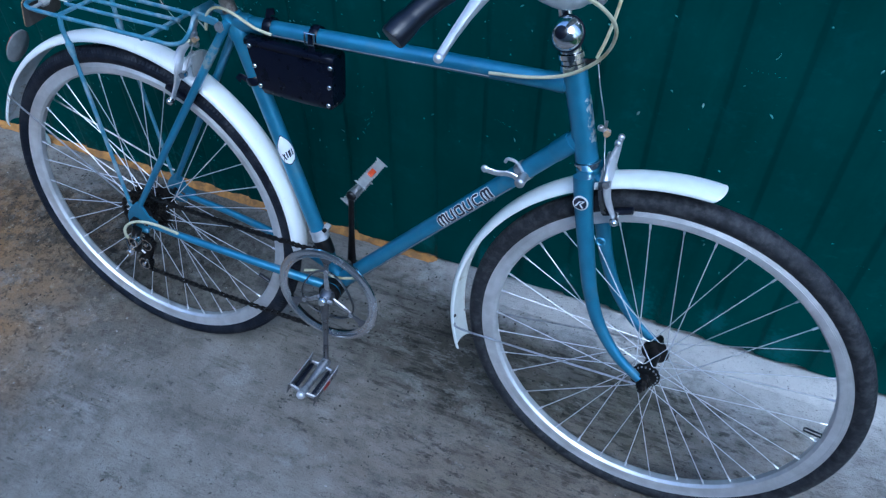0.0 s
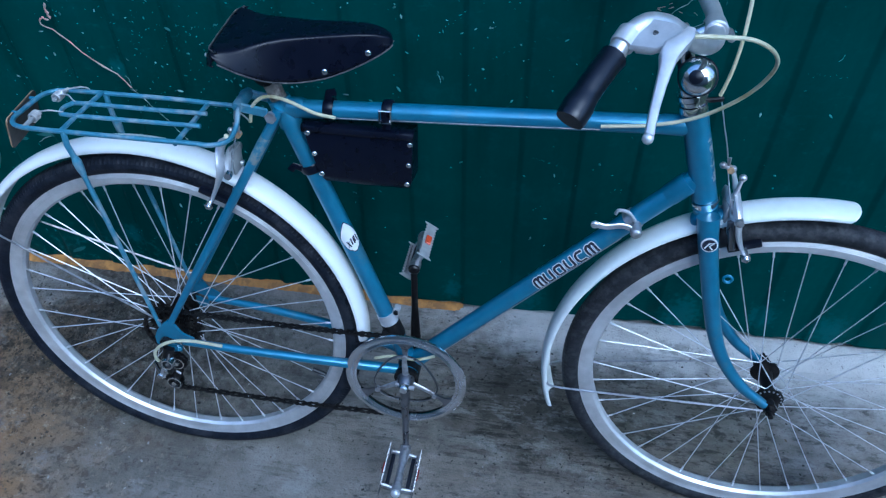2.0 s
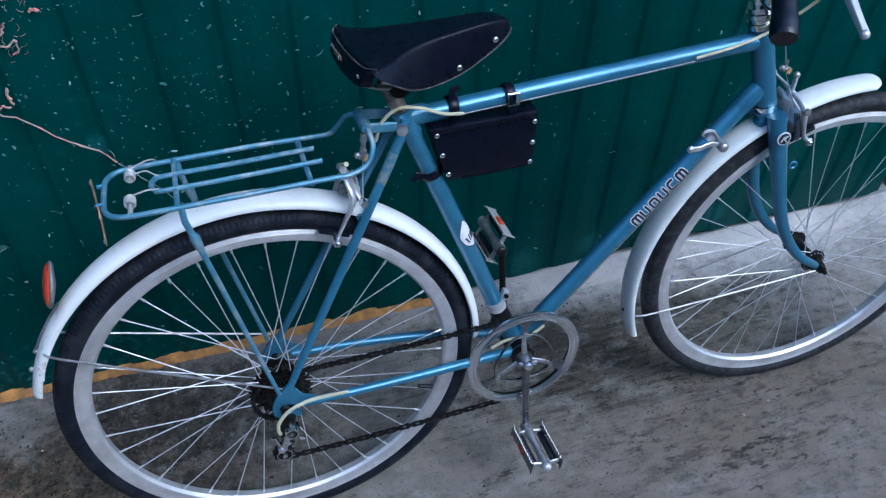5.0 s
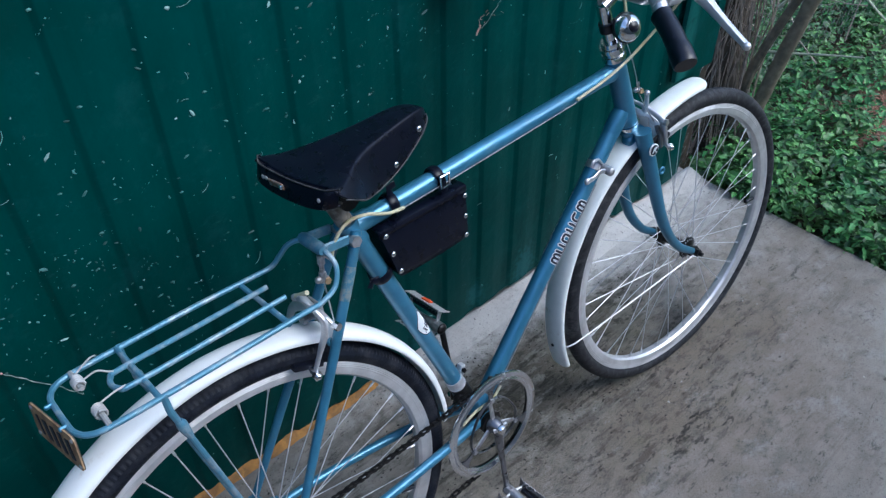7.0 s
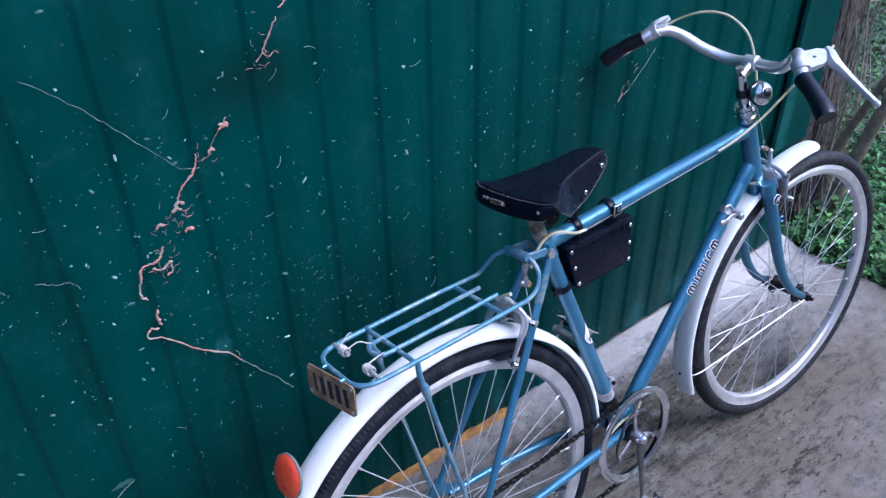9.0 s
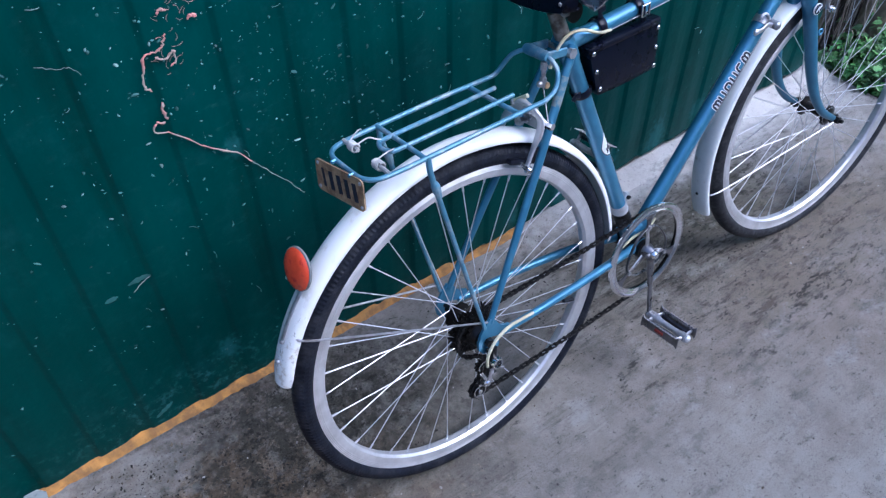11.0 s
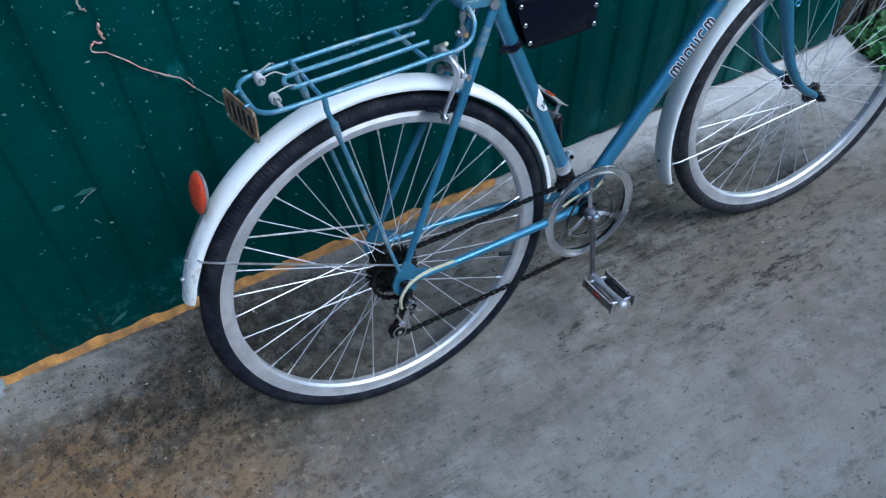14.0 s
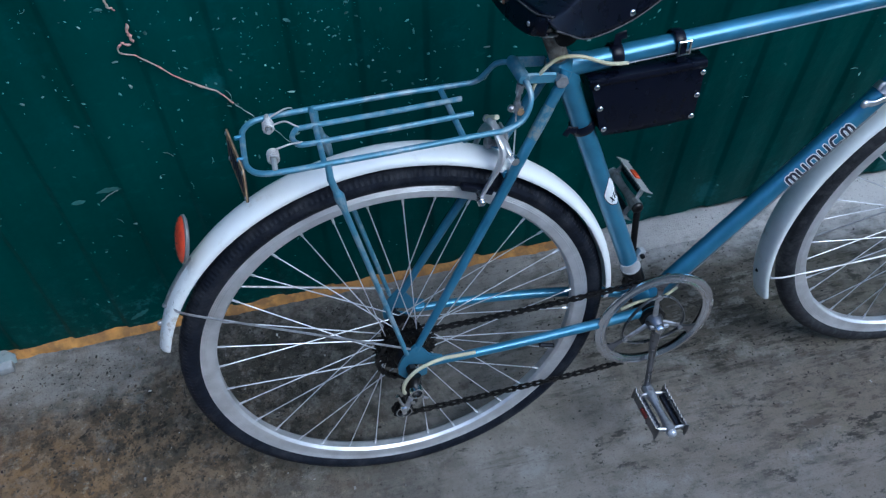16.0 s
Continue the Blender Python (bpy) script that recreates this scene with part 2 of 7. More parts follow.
def green_sheet():
    m, n, l, b, co = nodes_of("green_painted_sheet", 0.5)
    b.inputs["Specular IOR Level"].default_value = 0.12
    v = co.outputs["Object"]
    c = blend(n, l, (0.0006, 0.0355, 0.032), (0.001, 0.0465, 0.0425), noise_mask(n, l, v, 2.5, 0.35, 0.65))
    c = blend(n, l, c, (0.004, 0.056, 0.050), times_mask(n, l, noise_mask(n, l, v, 9, 0.5, 0.8, stretch=(1.6, 1, 0.35, 0)), 0.5))
    c = blend(n, l, c, (0.0008, 0.022, 0.019), times_mask(n, l, noise_mask(n, l, v, 5, 0.5, 0.75, stretch=(2.5, 1, 0.4, 0)), 0.6))
    c = blend(n, l, c, (0.06, 0.13, 0.115), times_mask(n, l, noise_mask(n, l, v, 150, 0.68, 0.75), times_mask(n, l, noise_mask(n, l, v, 4, 0.45, 0.65), 0.4)))
    c = blend(n, l, c, (0.045, 0.12, 0.118), times_mask(n, l, noise_mask(n, l, v, 34, 0.56, 0.74, 10, 0.75, (0.55, 1, 1.3, 0)), times_mask(n, l, noise_mask(n, l, v, 3.2, 0.42, 0.62), 0.45)))
    c = blend(n, l, c, (0.014, 0.075, 0.078), times_mask(n, l, noise_mask(n, l, v, 14, 0.50, 0.72, 10, 0.7), 0.35))
    c = blend(n, l, c, (0.001, 0.018, 0.015), times_mask(n, l, spot_mask(n, l, v, (-0.09, 0, 1.06), 0.06, 0.045, 0.04, (0.7, 1, 1.2)), 0.6))
    splash = times_mask(n, l, spot_mask(n, l, v, (-0.42, 0, 0.05), 0.075, 0.06, 0.12, (0.28, 1, 1)), noise_mask(n, l, v, 44, 0.50, 0.64, 10, 0.75))
    c = blend(n, l, c, (0.035, 0.125, 0.125), times_mask(n, l, splash, 0.7))
    for x, z, r in ((-0.33, 0.12, 0.035), (-0.215, 0.60, 0.025), (0.62, 0.055, 0.05), (0.80, 0.07, 0.04), (0.98, 0.06, 0.06), (1.15, 0.08, 0.04), (1.30, 0.06, 0.05), (0.45, 0.05, 0.03)):
        c = blend(n, l, c, (0.02, 0.11, 0.115), times_mask(n, l, spot_mask(n, l, v, (x, 0, z), r * 0.6, r * 0.4, r * 1.6, (1, 1, 0.7)), 0.6))
    fold = times_mask(n, l, spot_mask(n, l, v, (1.540, 0, 0.46), 0.026, 0.014, 0.02, (1, 0.2, 0.13)), noise_mask(n, l, v, 30, 0.25, 0.5))
    c = blend(n, l, c, (0.022, 0.125, 0.115), times_mask(n, l, fold, 0.6))
    l.new(c, b.inputs["Base Color"])
    relief(n, l, b, [times_mask(n, l, noise_mask(n, l, v, 60, 0.3, 0.7), 0.4), times_mask(n, l, noise_mask(n, l, v, 5, 0.3, 0.7), 2.0)], 0.0015, 0.3)
    return m


def concrete():
    m, n, l, b, co = nodes_of("worn_concrete", 0.92)
    b.inputs["Specular IOR Level"].default_value = 0.3
    v = co.outputs["Object"]
    def lay(under, colour, amount, *masks):
        k = masks[0]
        for q in masks[1:]:
            k = times_mask(n, l, k, q)
        return blend(n, l, under, colour, times_mask(n, l, k, amount))
    def grain(scale, lo, hi, stretch=None, rough=0.7):
        return noise_mask(n, l, v, scale, lo, hi, 10, rough, stretch)
    def spot(x, y, r, soft, wobble=0.35, squash=(1, 1, 1)):
        return spot_mask(n, l, v, (x, y, 0), r, soft, wobble, squash)
    c = blend(n, l, (0.212, 0.192, 0.162), (0.322, 0.299, 0.264), grain(2.6, 0.36, 0.64))
    c = lay(c, (0.35, 0.33, 0.298), 0.6, grain(7, 0.48, 0.72, (0.6, 1.2, 1, -2)))
    # washed pale field by the front wheel, pale strip along the wall, pale floor in the open
    c = lay(c, (0.50, 0.495, 0.49), 0.85, spot(1.38, -0.15, 0.21, 0.14, 0.30, (0.55, 1.0, 1)), grain(8, 0.25, 0.62))
    c = lay(c, (0.27, 0.195, 0.12), 0.6, spot(0.50, -0.06, 0.05, 0.04, 0.1, (0.45, 1.0, 1)), grain(10, 0.3, 0.62))
    c = lay(c, (0.125, 0.118, 0.104), 0.28, grain(6, 0.36, 0.62, (0.7, 1.1, 1, -2)), spot(0.78, -0.90, 0.34, 0.2, 0.35, (0.6, 1.0, 1)))
    c = lay(c, (0.155, 0.130, 0.098), 0.6, grain(6, 0.42, 0.64, (0.7, 1.1, 1, -2)), spot(1.45, -0.55, 0.34, 0.2, 0.35, (0.6, 1.0, 1)))
    c = lay(c, (0.20, 0.195, 0.18), 0.6, grain(16, 0.50, 0.60, (0.8, 1.1, 1, 10), 0.75), spot(1.36, -0.16, 0.24, 0.14, 0.3, (0.55, 1.0, 1)))
    # trowel streaks along the slab, broken up
    c = lay(c, (0.36, 0.335, 0.30), 0.55, grain(26, 0.50, 0.70, (0.07, 1.7, 1, -2)), grain(5.5, 0.42, 0.62, (0.5, 1.2, 1, -2)))
    c = lay(c, (0.072, 0.062, 0.049), 0.56, grain(30, 0.50, 0.70, (0.075, 1.7, 1, -2), 0.8), grain(6.5, 0.42, 0.62, (0.5, 1.2, 1, -2)))
    c = lay(c, (0.046, 0.040, 0.032), 0.55, grain(70, 0.50, 0.66, (0.12, 1.5, 1, -2), 0.8), grain(10, 0.44, 0.60, (0.5, 1.2, 1, -2)))
    c = lay(c, (0.255, 0.205, 0.165), 0.5, grain(3.2, 0.30, 0.58, (0.8, 1.1, 1, 12)), spot(1.05, -0.62, 0.42, 0.30, 0.35, (0.65, 1, 1)))
    # brown speckled band between the wheels' track and the open floor, paler worn patches beside it
    band = spot(0.98, -0.53, 0.19, 0.17, 0.40, (0.42, 1.0, 1))
    c = lay(c, (0.185, 0.152, 0.115), 0.80, grain(6, 0.32, 0.56, (0.5, 1.2, 1, -2)), band)
    c = lay(c, (0.062, 0.051, 0.038), 0.66, grain(22, 0.51, 0.61, (0.35, 1.3, 1, -2), 0.8), band)
    c = lay(c, (0.022, 0.020, 0.016), 0.9, grain(58, 0.53, 0.59, (0.45, 1.2, 1, -2), 0.75), grain(9, 0.46, 0.56, (0.4, 1.2, 1, -2)), band)
    c = lay(c, (0.42, 0.395, 0.355), 0.55, grain(4, 0.36, 0.58), spot(1.70, -0.95, 0.30, 0.25, 0.35, (0.8, 1, 1)))
    c = lay(c, (0.40, 0.375, 0.335), 0.5, grain(4, 0.36, 0.58, (1, 1, 1, 7)), spot(0.34, -0.93, 0.24, 0.2, 0.35, (0.6, 1, 1)))
    # dark mould, coarse and fine
    mould = spot(0.73, -0.23, 0.21, 0.17, 0.45, (0.50, 1.1, 1))
    c = lay(c, (0.060, 0.056, 0.044), 0.72, grain(7, 0.34, 0.60, (0.4, 1.2, 1, -2)), mould)
    c = lay(c, (0.052, 0.046, 0.034), 0.85, grain(11, 0.28, 0.52, (0.5, 1.2, 1, -2)), spot(0.64, -0.25, 0.14, 0.10, 0.2, (0.75, 1, 1)))
    c = lay(c, (0.018, 0.018, 0.014), 0.9, grain(60, 0.51, 0.57, (0.16, 1.3, 1, -2)), grain(10, 0.40, 0.54), mould)
    c = lay(c, (0.30, 0.29, 0.265), 0.5, grain(24, 0.52, 0.60, (0.35, 1.2, 1, -2), 0.8), mould)
    c = lay(c, (0.016, 0.016, 0.013), 0.85, grain(48, 0.60, 0.67, (0.5, 1.2, 1, -2)), mould)
    c = lay(c, (0.036, 0.034, 0.029), 0.75, grain(30, 0.55, 0.62, (0.5, 1.1, 1, -2), 0.8), grain(5, 0.42, 0.58))
    c = lay(c, (0.44, 0.43, 0.41), 0.5, grain(70, 0.60, 0.70, (0.4, 1.2, 1, -2), 0.8), grain(6, 0.44, 0.60, (1, 1, 1, 3)))
    c = lay(c, (0.030, 0.028, 0.023), 0.8, grain(62, 0.58, 0.66, (0.7, 1.1, 1, -2)), grain(6, 0.42, 0.60), spot(0.80, -0.72, 0.36, 0.2, 0.4, (0.6, 1, 1)))
    c = lay(c, (0.085, 0.082, 0.058), 0.72, grain(9, 0.34, 0.60), spot(0.99, -0.22, 0.12, 0.09, 0.2, (0.6, 1, 1)))
    c = lay(c, (0.022, 0.022, 0.016), 0.75, grain(46, 0.52, 0.62, (0.5, 1.1, 1, -2)), spot(0.98, -0.28, 0.24, 0.15, 0.3, (0.55, 1, 1)))
    c = lay(c, (0.16, 0.15, 0.085), 0.4, grain(14, 0.54, 0.70), spot(1.05, -0.46, 0.26, 0.2, 0.35, (0.7, 1, 1)))
    c = lay(c, (0.60, 0.585, 0.56), 0.92, spot(1.15, -0.03, 0.10, 0.05, 0.09, (0.15, 1.0, 1)), grain(9, 0.15, 0.55))
    c = lay(c, (0.52, 0.495, 0.46), 0.62, spot(0.70, -0.035, 0.045, 0.03, 0.05, (0.22, 1.0, 1)), grain(14, 0.2, 0.55))
    # moss and black crust by the wall, crumbly dark ground behind the rear wheel
    moss = spot(-0.38, -0.19, 0.17, 0.11, 0.22, (0.42, 1.0, 1))
    c = lay(c, (0.040, 0.042, 0.028), 0.65, grain(16, 0.42, 0.60), moss)
    c = lay(c, (0.022, 0.023, 0.016), 0.9, grain(44, 0.48, 0.58), grain(13, 0.38, 0.56), moss)
    c = lay(c, (0.018, 0.018, 0.013), 0.7, grain(110, 0.48, 0.58), moss)
    c = lay(c, (0.055, 0.047, 0.036), 0.35, grain(13, 0.42, 0.62), spot(-0.30, -0.46, 0.45, 0.25, 0.3, (0.8, 1, 1)))
    c = lay(c, (0.080, 0.073, 0.058), 0.7, grain(8, 0.26, 0.58), spot(-0.33, -0.25, 0.26, 0.14, 0.3, (0.6, 1, 1)))
    c = lay(c, (0.030, 0.028, 0.021), 0.75, grain(34, 0.52, 0.64), grain(9, 0.40, 0.58), spot(-0.38, -0.25, 0.28, 0.16, 0.3, (0.6, 1, 1)))
    # brown soil spread
    c = lay(c, (0.20, 0.115, 0.055), 0.7, grain(8, 0.30, 0.60), spot(-0.84, -0.30, 0.20, 0.14, 0.25, (0.8, 1, 1)))
    c = lay(c, (0.31, 0.205, 0.112), 0.74, grain(7, 0.30, 0.60), spot(-0.57, -0.50, 0.32, 0.20))
    c = lay(c, (0.35, 0.19, 0.065), 0.95, grain(9, 0.24, 0.60), spot(-0.88, -0.80, 0.52, 0.22))
    c = lay(c, (0.085, 0.060, 0.038), 0.7, grain(60, 0.50, 0.60), spot(-0.7, -0.6, 0.6, 0.3))
    c = lay(c, (0.46, 0.38, 0.27), 0.7, grain(48, 0.57, 0.63, None, 0.8), spot(-0.7, -0.55, 0.6, 0.3))
    # lumpy crust behind the rear wheel
    crust = spot(-0.38, -0.21, 0.22, 0.12, 0.25, (0.6, 1.1, 1))
    c = lay(c, (0.045, 0.042, 0.032), 0.72, grain(26, 0.47, 0.56), crust)
    c = lay(c, (0.26, 0.245, 0.215), 0.55, grain(38, 0.55, 0.62, (1, 1, 1, 40), 0.8), crust)
    c = lay(c, (0.016, 0.015, 0.012), 0.8, grain(70, 0.54, 0.60), crust)
    c = lay(c, (0.40, 0.375, 0.335), 0.68, spot(-0.68, -0.085, 0.075, 0.045, 0.10, (0.36, 1.0, 1)), grain(11, 0.32, 0.58, (0.6, 1.2, 1, 9)))
    # pits, stains and pale grit
    c = lay(c, (0.105, 0.100, 0.085), 0.5, grain(13, 0.51, 0.62, (0.7, 1.1, 1, 15), 0.75), grain(3.5, 0.35, 0.6))
    c = lay(c, (0.40, 0.39, 0.365), 0.36, grain(10, 0.54, 0.66, (0.7, 1.0, 1, 30), 0.75))
    c = lay(c, (0.026, 0.025, 0.020), 0.8, grain(42, 0.64, 0.68, (0.8, 1.1, 1, 5)), grain(4, 0.38, 0.55))
    c = lay(c, (0.030, 0.028, 0.024), 0.75, grain(105, 0.60, 0.66), grain(7, 0.36, 0.56))
    c = lay(c, (0.045, 0.042, 0.037), 0.6, grain(260, 0.55, 0.70))
    c = lay(c, (0.42, 0.41, 0.385), 0.5, grain(190, 0.63, 0.73))
    l.new(c, b.inputs["Base Color"])
    relief(n, l, b, [times_mask(n, l, grain(30, 0.2, 0.8, (0.05, 1.9, 1, -2)), 0.5), times_mask(n, l, grain(260, 0.25, 0.75), 0.8), times_mask(n, l, grain(100, 0.5, 0.75), -0.7), times_mask(n, l, times_mask(n, l, grain(70, 0.35, 0.7), moss), 2.0), times_mask(n, l, times_mask(n, l, grain(26, 0.35, 0.7), crust), 2.5)], 0.0024, 0.75)
    return m


def earth():
    m, n, l, b, co = nodes_of("earth_under_weeds", 0.95)
    v = co.outputs["Object"]
    c = blend(n, l, (0.045, 0.05, 0.025), (0.10, 0.075, 0.045), noise_mask(n, l, v, 4, 0.35, 0.65))
    c = blend(n, l, c, (0.30, 0.15, 0.10), times_mask(n, l, spot_mask(n, l, v, (2.82, -0.40, 0), 0.29, 0.10, 0.28, (0.62, 1.0, 1)), noise_mask(n, l, v, 12, 0.15, 0.5)))
    c = blend(n, l, c, (0.03, 0.025, 0.015), times_mask(n, l, noise_mask(n, l, v, 30, 0.55, 0.7), 0.7))
    l.new(c, b.inputs["Base Color"])
    relief(n, l, b, [noise_mask(n, l, v, 25, 0.2, 0.8), noise_mask(n, l, v, 90, 0.2, 0.8)], 0.02, 0.8)
    return m


def stained_white():
    """White plastic with grime and scuffs towards the blade's lower end."""
    m, n, l, b, co = nodes_of("stained_white_plastic", 0.36)
    v = co.outputs["Object"]
    c = blend(n, l, (0.80, 0.815, 0.81), (0.62, 0.60, 0.55), times_mask(n, l, noise_mask(n, l, v, 26, 0.58, 0.72, 10, 0.7), 0.6))
    low = spot_mask(n, l, v, (-0.345, 0, 0.50), 0.06, 0.05, 0.05)
    c = blend(n, l, c, (0.40, 0.34, 0.26), times_mask(n, l, noise_mask(n, l, v, 55, 0.50, 0.62, 10, 0.75), times_mask(n, l, low, 0.75)))
    c = blend(n, l, c, (0.06, 0.055, 0.05), times_mask(n, l, noise_mask(n, l, v, 90, 0.60, 0.66, 10, 0.7, (1, 1, 0.5, 0)), times_mask(n, l, spot_mask(n, l, v, (-0.33, 0, 0.53), 0.05, 0.04, 0.05), 0.8)))
    c = blend(n, l, c, (0.30, 0.29, 0.27), times_mask(n, l, noise_mask(n, l, v, 40, 0.45, 0.65), times_mask(n, l, spot_mask(n, l, v, (-0.285, 0, 0.585), 0.02, 0.016, 0.02), 0.7)))
    l.new(c, b.inputs["Base Color"])
    return m


SHEET, CONCRETE, EARTH, STAINED = green_sheet(), concrete(), earth(), stained_white()


# ---- mesh helpers ----
def part(name, bm, mat, parent=None, label="", move=None, sharp=35):
    """Links a bmesh as one mesh object under a thing or a part."""
    if move is not None:
        bmesh.ops.transform(bm, matrix=move, verts=bm.verts)
    bmesh.ops.recalc_face_normals(bm, faces=bm.faces)
    me = bpy.data.meshes.new(name)
    bm.to_mesh(me)
    bm.free()
    me.materials.append(mat)
    me.shade_smooth()
    me.set_sharp_from_angle(angle=radians(sharp))
    ob = new(name, me)
    ob.parent = parent
    if label:
        tagged(ob, label)
    return ob


def raw_part(name, verts, faces, mat, parent=None, label="", smooth=False):
    me = bpy.data.meshes.new(name)
    me.from_pydata(verts, [], faces)
    me.materials.append(mat)
    if smooth:
        me.shade_smooth()
    ob = new(name, me)
    ob.parent = parent
    if label:
        tagged(ob, label)
    return ob


def curve_points(pts, k=6):
    """A smooth line through the points."""
    p = [Vector(q) for q in pts]
    p = [2 * p[0] - p[1]] + p + [2 * p[-1] - p[-2]]
    out = []
    for i in range(1, len(p) - 2):
        a, b, c, d = p[i - 1 : i + 3]
        for j in range(k):
            t = j / k
            out.append(0.5 * (2 * b + (c - a) * t + (2 * a - 5 * b + 4 * c - d) * t * t + (3 * b - a - 3 * c + d) * t**3))
    return out + [p[-2]]


def tube(bm, pts, r, n=10, closed=False, flat=1.0, side=None):
    """A round bar along the points; r: one radius or one a point; flat: height over width, across the side vector."""
    pts = [Vector(p) for p in pts]
    m = len(pts)
    rs = [r] * m if isinstance(r, (int, float)) else [r[0] + (r[-1] - r[0]) * i / (m - 1) for i in range(m)] if len(r) != m else list(r)
    u, loops = None, []
    for i, p in enumerate(pts):
        if closed:
            d = (pts[(i + 1) % m] - pts[i - 1]).normalized()
        else:
            d = (pts[min(i + 1, m - 1)] - pts[max(i - 1, 0)]).normalized()
        if side is not None:
            u = Vector(side) - d * d.dot(Vector(side))
        elif u is None:
            u = d.orthogonal()
        else:
            u = u - d * d.dot(u)
        u.normalize()
        w = d.cross(u)
        loops.append([bm.verts.new(p + rs[i] * (math.cos(a) * u + flat * math.sin(a) * w)) for a in (2 * math.pi * k / n for k in range(n))])
    for i in range(m if closed else m - 1):
        a, b = loops[i], loops[(i + 1) % m]
        for k in range(n):
            bm.faces.new((a[k], a[(k + 1) % n], b[(k + 1) % n], b[k]))
    if not closed:
        bm.faces.new(loops[0][::-1])
        bm.faces.new(loops[-1])
    return bm


def rod(bm, a, b, r, n=10, r2=None):
    return tube(bm, [a, b], [r, r if r2 is None else r2], n)


def revolve(bm, prof, c=(0, 0, 0), n=48, axis="Y", closed=True):
    """A profile of (radius, along) turned round an axis through c."""
    loops = []
    for i in range(n):
        a = 2 * math.pi * i / n
        s, co = math.sin(a), math.cos(a)
        loop = []
        for r, y in prof:
            q = {"Y": (r * co, y, r * s), "Z": (r * co, r * s, y), "X": (y, r * co, r * s)}[axis]
            loop.append(bm.verts.new(Vector(c) + Vector(q)))
        loops.append(loop)
    k = len(prof)
    for i in range(n):
        a, b = loops[i], loops[(i + 1) % n]
        for j in range(k if closed else k - 1):
            bm.faces.new((a[j], a[(j + 1) % k], b[(j + 1) % k], b[j]))
    return bm


def block(bm, c, size, turn=None, bevel=0.0, seg=2):
    """A box with rounded edges; turn: a rotation matrix."""
    made = bmesh.ops.create_cube(bm, size=1)
    vs = made["verts"]
    bmesh.ops.scale(bm, vec=size, verts=vs)
    if bevel:
        es = list({e for v in vs for e in v.link_edges})
        vs = list({v for f in bmesh.ops.bevel(bm, geom=es, offset=bevel, segments=seg, profile=0.5, affect="EDGES")["faces"] for v in f.verts} | {v for v in vs if v.is_valid})
    m = Matrix.Translation(c) @ (turn.to_4x4() if turn is not None else Matrix())
    bmesh.ops.transform(bm, matrix=m, verts=vs)
    return bm


def ball(bm, c, r, scale=(1, 1, 1), turn=None, u=16, v=10):
    made = bmesh.ops.create_uvsphere(bm, u_segments=u, v_segments=v, radius=r)
    m = Matrix.Translation(c) @ (turn.to_4x4() if turn is not None else Matrix()) @ Matrix.Diagonal((*scale, 1))
    bmesh.ops.transform(bm, matrix=m, verts=made["verts"])
    return bm


def plate(bm, outline, y, thick):
    """A flat sheet in the X-Z plane at y, with thickness along Y."""
    a = [bm.verts.new((x, y - thick / 2, z)) for x, z in outline]
    b = [bm.verts.new((x, y + thick / 2, z)) for x, z in outline]
    bm.faces.new(a)
    bm.faces.new(b[::-1])
    for i in range(len(a)):
        j = (i + 1) % len(a)
        bm.faces.new((a[i], a[j], b[j], b[i]))
    return bm


def aim(d, up=(0, 0, 1)):
    """A rotation whose Z points along d."""
    return Vector(d).to_track_quat("Z", "Y").to_matrix()


B = bmesh.new


def thing(name, label, category, group="", m=None):
    ob = new(name)
    ob.empty_display_size = 0.1
    if m is not None:
        ob.matrix_world = m
    return tagged(ob, label, category, group)


# ---- setting ----
SLAB_END = 1.757
RIB, RIB_AT = 0.112, -0.31
SLAB = -0.0065


def build_ground():
    bm = B()
    xs = [-60, -8, -3, 1.70, 1.9, 2.2, 2.5, 2.8, 3.1, 3.5, 4, 5, 8, 60]
    ys = [-60, -8, -3, -1.6, -1.2, -0.9, -0.6, -0.3, 0, 0.3, 0.6, 1, 2, 8, 60]
    grid = [[bm.verts.new((x, y, -0.055 + (0.03 * noise.noise((x * 2, y * 2, 0)) if 1.8 < x < 5 and abs(y) < 2 else 0))) for y in ys] for x in xs]
    for i in range(len(xs) - 1):
        for j in range(len(ys) - 1):
            bm.faces.new((grid[i][j], grid[i + 1][j], grid[i + 1][j + 1], grid[i][j + 1]))
    tagged(part("ground", bm, EARTH), "bare reddish earth under weeds beside the slab", "ground", kind="structure")
    bm = B()
    block(bm, ((SLAB_END - 3.2) / 2, -1.45, SLAB - 0.045), (SLAB_END + 3.2, 3.1, 0.09), bevel=0.008)
    tagged(part("pavement", bm, CONCRETE), "worn grey concrete slab with dark stains and grit", "concrete slab", kind="structure")


